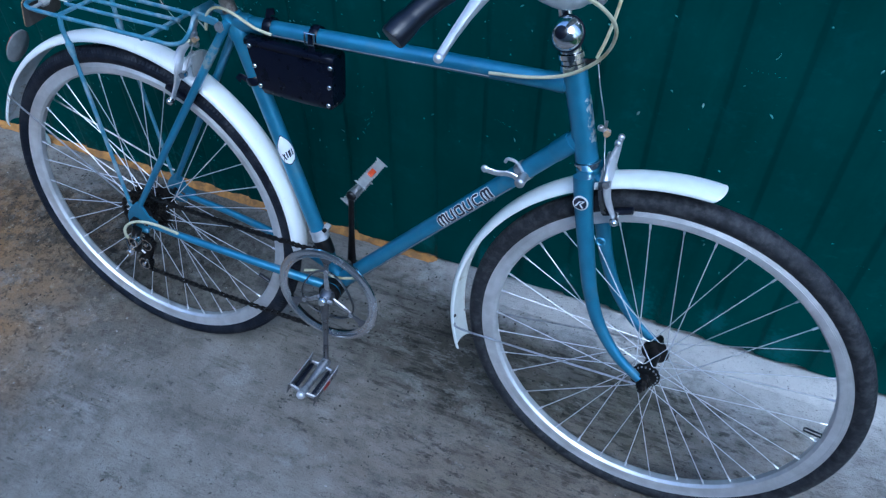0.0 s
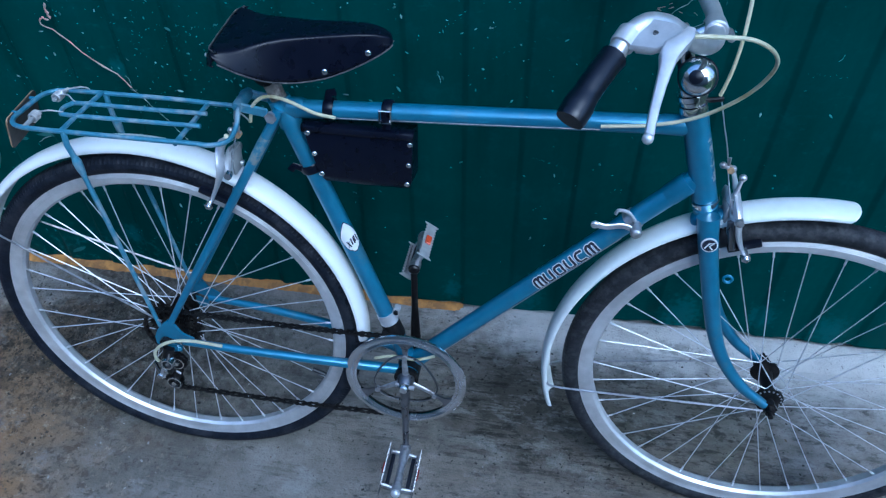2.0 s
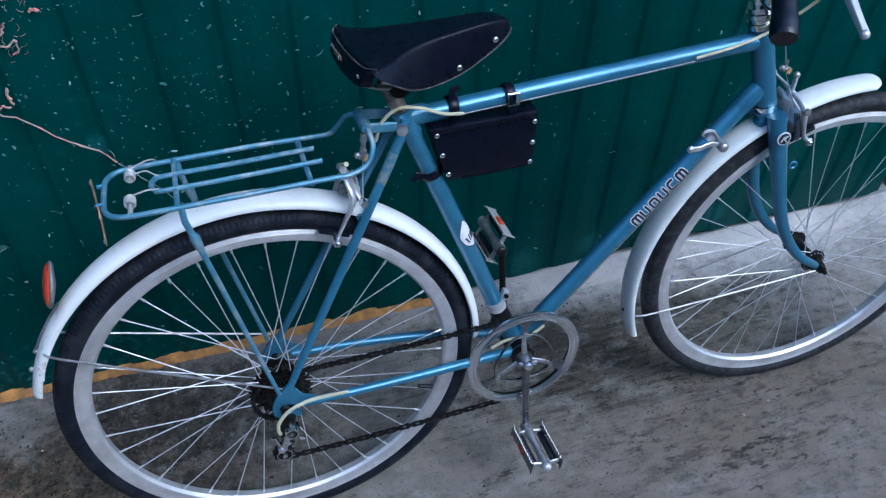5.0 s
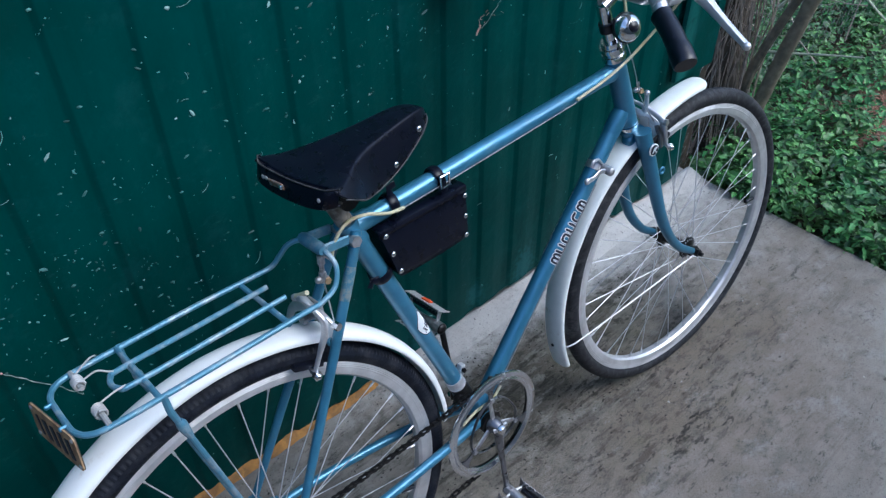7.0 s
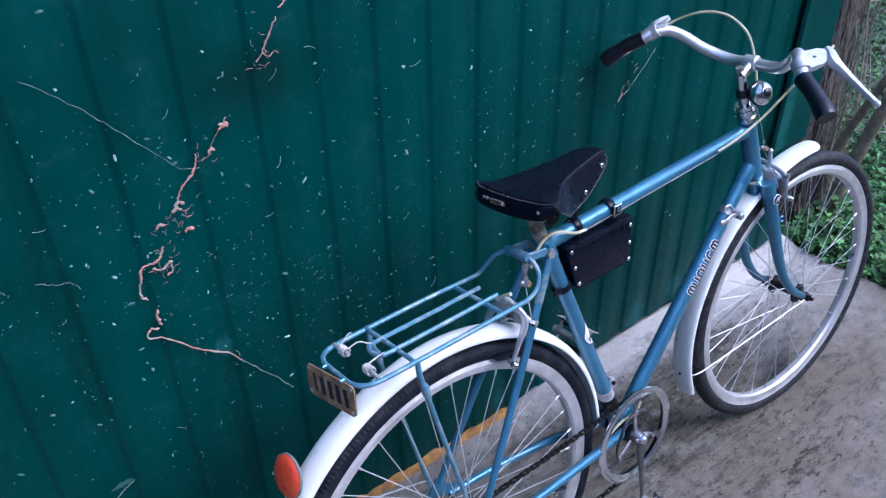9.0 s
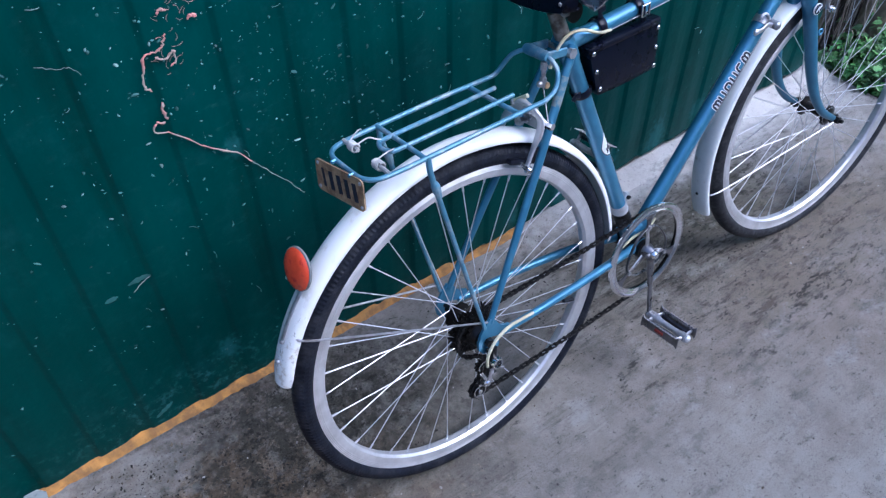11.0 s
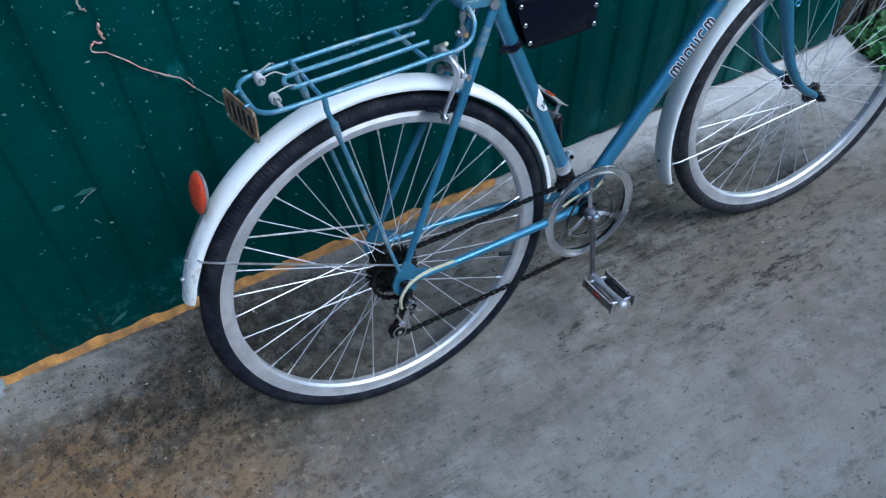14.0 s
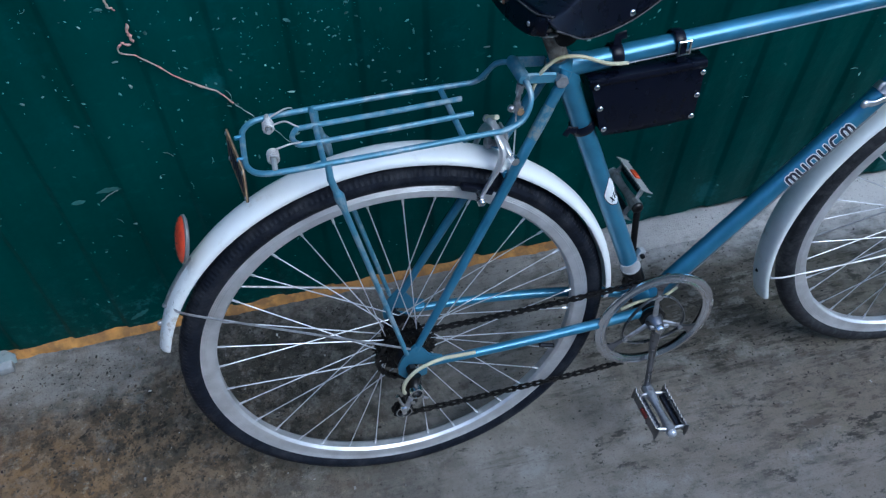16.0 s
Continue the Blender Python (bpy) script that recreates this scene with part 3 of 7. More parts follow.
def build_wall():
    prof = []
    k0 = -26
    for k in range(k0, 18):
        x = RIB_AT + RIB * k
        prof += [(x - 0.008, 0.0028), (x - 0.003, 0.0027), (x + 0.0025, -0.0022), (x + 0.007, -0.0028), (x + 0.046, -0.0028), (x + 0.054, -0.0024), (x + 0.082, 0.0024), (x + 0.090, 0.0028)]
    prof = [p for p in prof if p[0] < 1.69] + [(1.69, 0.004)]
    bm = B()
    zs = [0.005, 0.35, 0.9, 1.5, 2.2]
    for dy, flip in ((0, False), (0.003, True)):
        cols = [[bm.verts.new((x, y + dy, z + ((0.005 * noise.noise((x * 9, 3, 0)) + 0.004 * noise.noise((x * 31, 3, 0)) + 0.012 * min(1, max(0, (x - 0.55) / 0.3))) if i == 0 else 0))) for i, z in enumerate(zs)] for x, y in prof]
        for a, b in zip(cols, cols[1:]):
            for i in range(len(zs) - 1):
                f = (a[i], b[i], b[i + 1], a[i + 1])
                bm.faces.new(f[::-1] if flip else f)
    wall = tagged(part("wall_north", bm, SHEET, sharp=50), "dark green ribbed metal sheet wall, scuffed and flecked", "metal wall", kind="structure")
    # hidden block added behind the sheet so no light leaks under its edge
    bm = block(B(), (-0.76, 0.085, 1.05), (4.86, 0.10, 2.24), None, 0.004, 1)
    part("light_stop", bm, PLINTH, wall, "hidden block behind the sheet that stops light under its edge")
    # corner flashing at the sheet's end
    bm = B()
    outline = [(1.508, -0.016), (1.514, -0.024), (1.690, -0.024), (1.705, -0.012), (1.705, 0.12), (1.700, 0.12), (1.699, -0.008), (1.688, -0.019), (1.517, -0.019), (1.511, -0.011)]
    lo = [bm.verts.new((x, y, 0.41)) for x, y in outline]
    hi = [bm.verts.new((x, y, 2.2)) for x, y in outline]
    bm.faces.new(lo[::-1])
    bm.faces.new(hi)
    for i in range(len(lo)):
        j = (i + 1) % len(lo)
        bm.faces.new((lo[i], lo[j], hi[j], hi[i]))
    part("corner_flashing", bm, SHEET, wall)
    # screws with rubber washers
    for x, z in ((-0.195, 1.55), (0.37, 1.55), (0.93, 1.55), (1.64, 1.2), (1.64, 0.6)):
        bm = B()
        revolve(bm, [(0.0, -0.008), (0.005, -0.008), (0.005, -0.004), (0.008, -0.003), (0.008, 0.001), (0.0, 0.001)], (x, -0.006 if x < 1.5 else -0.026, z), 10, closed=False)
        part("screw", bm, SHEET, wall)


def build_foot_of_wall():
    # hardened foam squeezed out under the sheet
    bm = B()
    rows = []
    x = -3.1
    while x < 0.505:
        k = min(1, (0.51 - x) / 0.05) * float(np.interp(x, (0.22, 0.34), (1, 0.5)))
        w = 0.006 * noise.noise((x * 9, 1, 1)) + 0.003 * noise.noise((x * 34, 1, 1))
        t = 0.005 * noise.noise((x * 11, 7, 2)) + 0.003 * noise.noise((x * 42, 7, 2))
        prof = [(0.004, 0.0140 + t), (-0.005, 0.0135 + t), (-0.009, 0.0110 + t * 0.6), (-0.012, 0.0075), (-0.0155 - w * 0.9, 0.0040), (-0.0175 - w * 0.9, 0.001)]
        rows.append([bm.verts.new(Vector((x, y, SLAB + z * k)) + 0.0022 * noise.noise_vector(Vector((x, y, z)) * 70) + 0.0014 * noise.noise_vector(Vector((x, y, z)) * 190)) for y, z in prof])
        x += 0.0075
    for p, q in zip(rows, rows[1:]):
        for k in range(5):
            bm.faces.new((p[k], p[k + 1], q[k + 1], q[k]))
    tagged(part("foam_strip", bm, FOAM, sharp=80), "hardened orange mounting foam along the foot of the wall", "foam strip", kind="structure")
    bm = B()
    n = 60
    loops = []
    for i in range(n + 1):
        x = 0.46 + (SLAB_END - 0.47) * i / n
        w = (0.045 + 0.012 * noise.noise((x * 4, 2, 2))) * min(1, 0.05 + (x - 0.46) / 0.12)
        h = (0.020 + 0.006 * noise.noise((x * 6, 5, 2))) * min(1, 0.1 + (x - 0.46) / 0.12)
        loops.append([bm.verts.new(q) for q in ((x, 0.004, SLAB + 0.001), (x, 0.003, SLAB + h * 0.8), (x, -0.010, SLAB + h), (x, -0.025 - w * 0.5, SLAB + h * 0.5), (x, -0.03 - w, SLAB + 0.0008))])
    for a, b in zip(loops, loops[1:]):
        for j in range(4):
            bm.faces.new((a[j], a[j + 1], b[j + 1], b[j]))
    tagged(part("plinth", bm, CONCRETE, sharp=80), "pale rough concrete fillet at the foot of the wall", "plinth", kind="structure")


def build_shade_walls():
    # Two plain walls added out of view; they block light from the low sky.
    bm = block(B(), (-0.5, -4.3, 1.85), (11.0, 0.2, 3.9), bevel=0.01)
    tagged(part("shade_wall_south", bm, PLASTER), "plain grey wall added out of view to block low sky light", "wall", kind="structure")
    bm = block(B(), (-5.9, -2.1, 1.85), (0.2, 4.2, 3.9), bevel=0.01)
    tagged(part("shade_wall_west", bm, PLASTER), "plain grey wall added out of view to block light from the west", "wall", kind="structure")


build_ground()
build_shade_walls()
build_wall()
build_foot_of_wall()

# ---- bicycle ----
LEAN = pose(0, -0.4272, 0, -8.56, 0, 0.392)
bicycle = thing("bicycle", "blue touring bicycle with white mudguards leaning against a green wall", "bicycle", m=LEAN)
AXIS = Vector((-0.31, 0, 0.951)).normalized()
PIVOT = Vector((0.868, 0, 0.697))
STEER = Matrix.Translation(PIVOT) @ Matrix.Rotation(radians(-4.2), 4, AXIS) @ Matrix.Translation(-PIVOT)
REAR, FRONT, BB = Vector((0, 0, 0.338)), Vector((1.045, 0, 0.341)), Vector((0.430, 0, 0.287))
SEAT_TOP, HEAD_TOP, HEAD_LOW = Vector((0.2465, 0, 0.789)), Vector((0.824, 0, 0.836)), Vector((0.866, 0, 0.700))


def build_frame():
    bm = rod(B(), BB + Vector((0, -0.034, 0)), BB + Vector((0, 0.034, 0)), 0.021, 20)
    frame = part("frame", bm, BLUE, bicycle, "blue brazed steel frame")
    part("shell_grime", rod(B(), BB + Vector((0, -0.030, 0)), BB + Vector((0, 0.030, 0)), 0.0218, 20), GREASE, frame, "greasy dark bottom bracket shell")
    d = (SEAT_TOP - BB).normalized()
    part("lug", rod(B(), SEAT_TOP - d * 0.03, SEAT_TOP + d * 0.014, 0.0172, 16), BLUE, frame)
    for a, b, r, n in ((Vector((0.822, 0, 0.813)), SEAT_TOP, 0.0153, 0.040), (Vector((0.846, 0, 0.729)), BB, 0.0170, 0.046), (BB, SEAT_TOP, 0.0165, 0.044), (SEAT_TOP, Vector((0.822, 0, 0.813)), 0.0153, 0.034), (BB, Vector((0.846, 0, 0.729)), 0.0168, 0.044)):
        e = (b - a).normalized()
        part("lug", tube(B(), [a + e * 0.008, a + e * (n - 0.004), a + e * n], [r, r - 0.0008, r - 0.0022], 18), BLUE, frame)
    for name, a, b, r in (("top_tube", SEAT_TOP + Vector((0.006, 0, -0.002)), Vector((0.822, 0, 0.813)), 0.0138), ("down_tube", Vector((0.846, 0, 0.729)), BB, 0.0152), ("seat_tube", SEAT_TOP, BB, 0.0148), ("head_tube", HEAD_LOW, HEAD_TOP, 0.0182)):
        part(name, rod(B(), a, b, r, 24), BLUE, frame)
    for s in (-1, 1):
        part("seat_stay", tube(B(), [(0.246, s * 0.017, 0.792), (0.238, s * 0.021, 0.775), (0.16, s * 0.036, 0.636), (0.09, s * 0.048, 0.512), (0.012, s * 0.060, 0.372)], [0.0080, 0.0077, 0.0073, 0.0069, 0.0058], 14), BLUE, frame)
        part("chain_stay", tube(B(), curve_points([(0.030, s * 0.060, 0.333), (0.15, s * 0.056, 0.325), (0.30, s * 0.043, 0.310), (0.418, s * 0.024, 0.291)], 5), [0.0065, 0.0098], 14), BLUE, frame)
        out = [(0.010, 0.384), (0.022, 0.374), (0.032, 0.356), (0.052, 0.346), (0.052, 0.330), (0.036, 0.332), (0.012, 0.341), (0.002, 0.345), (-0.005, 0.341), (-0.003, 0.333), (0.008, 0.330), (0.026, 0.321), (0.024, 0.311), (0.006, 0.309), (-0.011, 0.313), (-0.020, 0.326), (-0.020, 0.342), (-0.013, 0.358), (-0.003, 0.372)]
        bm = plate(B(), out, s * 0.062, 0.005)
        part("dropout", bm, BLUE, frame)
    p, q = Vector((0.238, -0.021, 0.775)), Vector((0.16, -0.036, 0.636))
    ps = [p.lerp(q, t) for t in (0.12, 0.24, 0.46, 0.58)]
    part("scraped_band", tube(B(), ps, [0.0070, 0.0081, 0.0079, 0.0066], 14), SCRAPED, frame, "bare grey scraped band on the stay")
    bm = rod(B(), (0.165, -0.030, 0.652), (0.165, 0.030, 0.652), 0.006, 10)
    part("stay_bridge", bm, BLUE, frame)
    # headset
    bm = B()
    for off, r, h in ((0.002, 0.0205, 0.010), (0.013, 0.0185, 0.006), (0.021, 0.021, 0.007), (0.029, 0.0175, 0.009)):
        rod(bm, HEAD_TOP + AXIS * off, HEAD_TOP + AXIS * (off + h), r, 20)
    part("headset", bm, CHROME, frame, "chrome headset nuts")
    bm = B()
    rod(bm, HEAD_LOW - AXIS * 0.0045, HEAD_LOW - AXIS * 0.001, 0.0214, 24)
    rod(bm, HEAD_LOW - AXIS * 0.016, HEAD_LOW - AXIS * 0.0045, 0.0165, 24)
    part("lower_race", bm, CHROME, frame, "polished lower headset race")
    # maker's badge on the head tube front and transfers
    bm = B()
    rows = []
    for k in range(25):
        s = 0.030 + 0.075 * k / 24
        half = 34 + 22 * noise.noise((s * 90, 3, 1)) + 10 * noise.noise((s * 260, 3, 7))
        if k in (0, 24):
            half *= 0.4
        rows.append([bm.verts.new(on_tube(HEAD_LOW, HEAD_TOP, 0.0186 - (0.0004 if j in (0, 6) else 0), s, 82 + half * (j / 3 - 1))) for j in range(7)])
    for p, q in zip(rows, rows[1:]):
        for j in range(6):
            bm.faces.new((p[j], p[j + 1], q[j + 1], q[j]))
    part("head_badge", bm, FLAKED, frame, "flaked silver head badge")
    build_transfers(frame)
    return frame


def on_tube(a, b, r, s, ang):
    """A point on a tube's skin: s metres along, ang degrees round from the rider's right, upwards."""
    d = (b - a).normalized()
    right = Vector((0, -1, 0))
    up = d.cross(right) * (-1 if d.cross(right).z < 0 else 1)
    q = radians(ang)
    return a + d * s + r * (math.cos(q) * right + math.sin(q) * up)


def ribbon(bm, line, half, skin, radius):
    """A flat painted stroke with round ends on a curved skin; line: (metres along, degrees round)."""
    k = radians(1) * radius
    flat = [Vector((s, g * k)) for s, g in line]
    left, right = [], []
    for i, p in enumerate(flat):
        d = (flat[min(i + 1, len(flat) - 1)] - flat[max(i - 1, 0)]).normalized()
        n = Vector((-d.y, d.x)) * half
        left.append(p + n)
        right.append(p - n)
    def cap(p, d):
        n = Vector((-d.y, d.x))
        return [p + half * (math.cos(t) * n + math.sin(t) * d) for t in (math.pi * j / 6 for j in range(1, 6))]
    d0, d1 = (flat[0] - flat[1]).normalized(), (flat[-1] - flat[-2]).normalized()
    put = lambda q: bm.verts.new(skin(q.x, q.y / k))
    L, R = [put(q) for q in left], [put(q) for q in right]
    for i in range(len(flat) - 1):
        bm.faces.new((L[i], L[i + 1], R[i + 1], R[i]))
    bm.faces.new([L[-1]] + [put(q) for q in cap(flat[-1], d1)] + [R[-1]])
    bm.faces.new([R[0]] + [put(q) for q in cap(flat[0], d0)] + [L[0]])


def build_transfers(frame):
    a, b = BB, Vector((0.846, 0, 0.729))
    start = 0.3105
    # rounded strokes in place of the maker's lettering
    arch = [[(0, -1), (0, 0.55), (0.16, 1), (0.44, 1), (0.6, 0.55), (0.6, -1)], [(0.6, 0.55), (0.76, 1), (1.04, 1), (1.2, 0.55), (1.2, -1)]]
    cup = [[(0, 1), (0, -0.5), (0.2, -1), (0.75, -1), (0.95, -0.5), (0.95, 1)]]
    ring = [[(0.5, 1), (0.05, 0.85), (0, 0), (0.05, -0.85), (0.5, -1), (0.95, -0.85), (1, 0), (0.95, 0.85), (0.5, 1)]]
    hook = [[(0.9, 1), (0.25, 1), (0, 0.5), (0, -0.5), (0.25, -1), (0.9, -1)]]
    glyphs = [arch, cup, ring, cup, hook, arch]
    for side, mid in ((1, 8), (-1, 172)):
        for kind, mat, half, lift in (("transfer_edge", DECAL, 0.0036, 0.01535), ("transfer", INK, 0.0021, 0.01575)):
            bm = B()
            x = 0.0
            for strokes in glyphs:
                w = 0.0128
                for st in strokes:
                    lift += 0.00003
                    row = []
                    line = [(q.x, q.y) for q in curve_points([(p[0], p[1], 0) for p in st], 6)]
                    line = [(u, max(-1.75, min(1.1, v))) for u, v in line]
                    for u, v in line:
                        s = start + x + u * w if side > 0 else start + 0.128 - x - u * w
                        row.append((s, mid + side * v * 31))
                    ribbon(bm, row, half, lambda s, g: on_tube(a, b, lift, s, g), 0.0152)
                x += w + 0.0082
            part(kind, bm, mat, frame, "white outlined lettering strip" if mat is DECAL else "")
    # shield transfer on the seat tube
    a, b = BB, SEAT_TOP
    mid = 0.298
    def patch(name, mat, hw, hh, lift, ang0, ds=0.0, shape=None):
        bm = B()
        rows = []
        for i in range(13):
            v = -1 + 2 * i / 12
            half = hw * (math.sqrt(max(0.02, 1 - v * v)) if v < 0 else max(0.08, 1 - 0.55 * v - 0.4 * v * v)) if shape is None else hw
            rows.append([bm.verts.new(on_tube(a, b, lift, mid + ds + v * hh, ang0 + half * (-1 + 2 * j / 8))) for j in range(9)])
        for p, q in zip(rows, rows[1:]):
            for j in range(8):
                bm.faces.new((p[j], p[j + 1], q[j + 1], q[j]))
        part(name, bm, mat, frame)
    patch("shield_edge", INK, 66, 0.0290, 0.01505, 40)
    patch("shield_transfer", DECAL, 61, 0.0270, 0.01525, 40)
    for k, (ang, ds) in enumerate(((16, -0.012), (44, -0.009), (68, -0.007))):
        for t in (-1, 1):
            bm = B()
            tube(bm, [on_tube(a, b, 0.0154, mid + ds - 0.006, ang + t * 8), on_tube(a, b, 0.0154, mid + ds + 0.006, ang - t * 8 * (1 if k == 0 else -1))], 0.0014, 5, flat=0.3, side=(0, 0.2, 1))
            part("shield_mark", bm, INK, frame)


def build_fork():
    bm = B()
    c = HEAD_LOW - AXIS * 0.030
    block(bm, c + Vector((0.004, -0.006, -0.002)), (0.026, 0.054, 0.024), aim(AXIS), 0.010, 3)
    rod(bm, HEAD_LOW - AXIS * 0.022, HEAD_LOW - AXIS * 0.014, 0.0185, 20)
    fork = part("fork", bm, BLUE, bicycle, "blue fork crown", STEER)
    for s in (-1, 1):
        pts = curve_points([(0.8735, s * 0.029, 0.688 if s < 0 else 0.676), (0.878, s * 0.0325, 0.664), (0.887, s * 0.037, 0.625), (0.905, s * 0.042, 0.556), (0.924, s * 0.046, 0.490), (0.950, s * 0.049, 0.432), (0.990, s * 0.050, 0.380), (1.036, s * 0.051, 0.346)], 5)
        n = len(pts)
        part("fork_blade", tube(B(), pts, [0.0165 - 0.0088 * (i / (n - 1)) ** 1.1 for i in range(n)], 16), BLUE, fork, move=STEER)
        bm = plate(B(), [(1.030, 0.356), (1.050, 0.352), (1.058, 0.341), (1.052, 0.330), (1.036, 0.330), (1.024, 0.342)], s * 0.051, 0.006)
        part("fork_end", bm, GREASE, fork, move=STEER)
    # round emblem on the right of the crown
    bm = revolve(B(), [(0, -0.0012), (0.0120, -0.0012), (0.0120, 0.001), (0, 0.001)], (0.881, -0.0515, 0.655), 24, closed=False)
    part("emblem", bm, DECAL, fork, "small round dark emblem with a white rim", STEER)
    bm = revolve(B(), [(0, -0.0022), (0.0100, -0.0022), (0.0100, 0.0), (0, 0.0)], (0.881, -0.0515, 0.655), 24, closed=False)
    part("emblem_field", bm, INK, fork, move=STEER)
    bm = B()
    tube(bm, [(0.875, -0.0542, 0.650), (0.880, -0.0542, 0.659), (0.887, -0.0542, 0.661), (0.881, -0.0542, 0.654), (0.886, -0.0542, 0.649)], 0.0012, 5)
    part("emblem_mark", bm, DECAL, fork, move=STEER)
    ring = [(0.9215 + 0.0062 * math.cos(a), -0.043, 0.591 + 0.0062 * math.sin(a)) for a in (2 * math.pi * k / 14 for k in range(14))]
    part("lamp_lug", tube(B(), ring, 0.0022, 6, closed=True), BLUE, fork, move=STEER)


def build_wheel(name, centre, front):
    track = [(0.2940, 0.0105), (0.3035, 0.0125)] + [(0.3050 + 0.0014 * k, 0.0131 if k % 2 else 0.0124) for k in range(9)] + [(0.3185, 0.0130), (0.3185, 0.0105), (0.3120, 0.0090)]
    rim = revolve(B(), [(0.2900, -0.0055), (0.2900, 0.0055)] + track + [(r, -y) for r, y in track[::-1]], n=120)
    wheel = part(name, rim, RIM, bicycle, "grey alloy rim, dull and slightly stained")
    wheel.matrix_local = (STEER if front else Matrix()) @ Matrix.Translation(centre)
    # tyre with notched shoulders
    bm = B()
    n, k = 1080, 16
    loops = []
    for i in range(n):
        a = 2 * math.pi * i / n
        loop = []
        for j in range(k):
            q = 2 * math.pi * j / k
            r, y = 0.3275 + 0.0175 * math.cos(q), 0.0185 * math.sin(q)
            if j in (3, k - 3) and i % 4 < 2 and not front:
                y *= 0.98
            if j in (2, k - 2) and i % 4 < 2 and not front:
                r, y = r - 0.0015, y * 0.95
            if j in (1, k - 1) and (i + 2) % 4 < 2:
                r -= 0.0006 if front else 0.0012
            if j == 0 and i % 8 < 2:
                r -= 0.0010
            loop.append(bm.verts.new((r * math.cos(a), y, r * math.sin(a))))
        loops.append(loop)
    for i in range(n):
        a, b = loops[i], loops[(i + 1) % n]
        for j in range(k):
            bm.faces.new((a[j], a[(j + 1) % k], b[(j + 1) % k], b[j]))
    part("tyre", bm, DUSTY if front else RUBBER, wheel, "dusty black road tyre with a worn tread" if front else "black road tyre with notched shoulders", sharp=24)
    fy = 0.031 if front else 0.024
    fr = 0.020 if front else 0.023
    bm = B()
    revolve(bm, [(0.006, -0.050), (0.009, -0.050), (0.009, -fy - 0.008), (0.014, -fy - 0.006), (fr + 0.004, -fy - 0.002), (fr + 0.004, -fy + 0.002), (0.012, -fy + 0.006), (0.0105, 0), (0.012, fy - 0.006), (fr + 0.004, fy - 0.002), (fr + 0.004, fy + 0.002), (0.014, fy + 0.006), (0.009, fy + 0.008), (0.009, 0.050), (0.006, 0.050)], n=28)
    hub = part("hub", bm, GREASE, wheel, "black greasy hub")
    bm = B()
    for sd in (-1, 1):
        for i in range(18):
            a = 2 * math.pi * i / 18
            ball(bm, (fr * math.cos(a), sd * (fy + 0.0028), fr * math.sin(a)), 0.0021, u=6, v=4)
    tagged(part("spoke_heads", bm, STEEL, hub, "bright heads of the spokes"), kind="stuff")
    bm = B()
    rod(bm, (0, -0.072, 0), (0, 0.072, 0), 0.0045, 10)
    for s in (-1, 1):
        rod(bm, (0, s * (0.054 if front else 0.0655), 0), (0, s * (0.064 if front else 0.074), 0), 0.0085, 6)
    part("axle", bm, GREASE, wheel, "dark axle with hexagon nuts")
    phase = radians(2.4 if front else 5.5)
    # laced spokes: four shapes, each turned round the hub
    for sd in (-1, 1):
        for lean in (-1, 1):
            bm = B()
            a = lean * radians(64)
            p = Vector((fr * math.cos(a), sd * fy, fr * math.sin(a)))
            q = Vector((0.2905, sd * 0.002, 0))
            rod(bm, p, q, 0.00088 if front else 0.00097, 5)
            rod(bm, q - (q - p).normalized() * 0.012, q + Vector((0.003, 0, 0)), 0.0019, 6)
            shared = None
            for i in range(9):
                turn = Matrix.Rotation(-2 * math.pi * (i * 4 + (0 if lean < 0 else 2) + (0 if sd < 0 else 1)) / 36 - phase, 4, "Y")
                if shared is None:
                    ob = part("spoke", bm, SPOKE, wheel)
                    shared = ob.data
                else:
                    ob = new("spoke", shared)
                    ob.parent = wheel
                ob.matrix_local = turn
    a = radians(-4 if front else -23)
    d = Vector((math.cos(a), 0, math.sin(a)))
    part("valve", rod(B(), d * 0.292, d * 0.262, 0.0042, 10), GRIP, wheel, "black rubber capped valve")
    return wheel


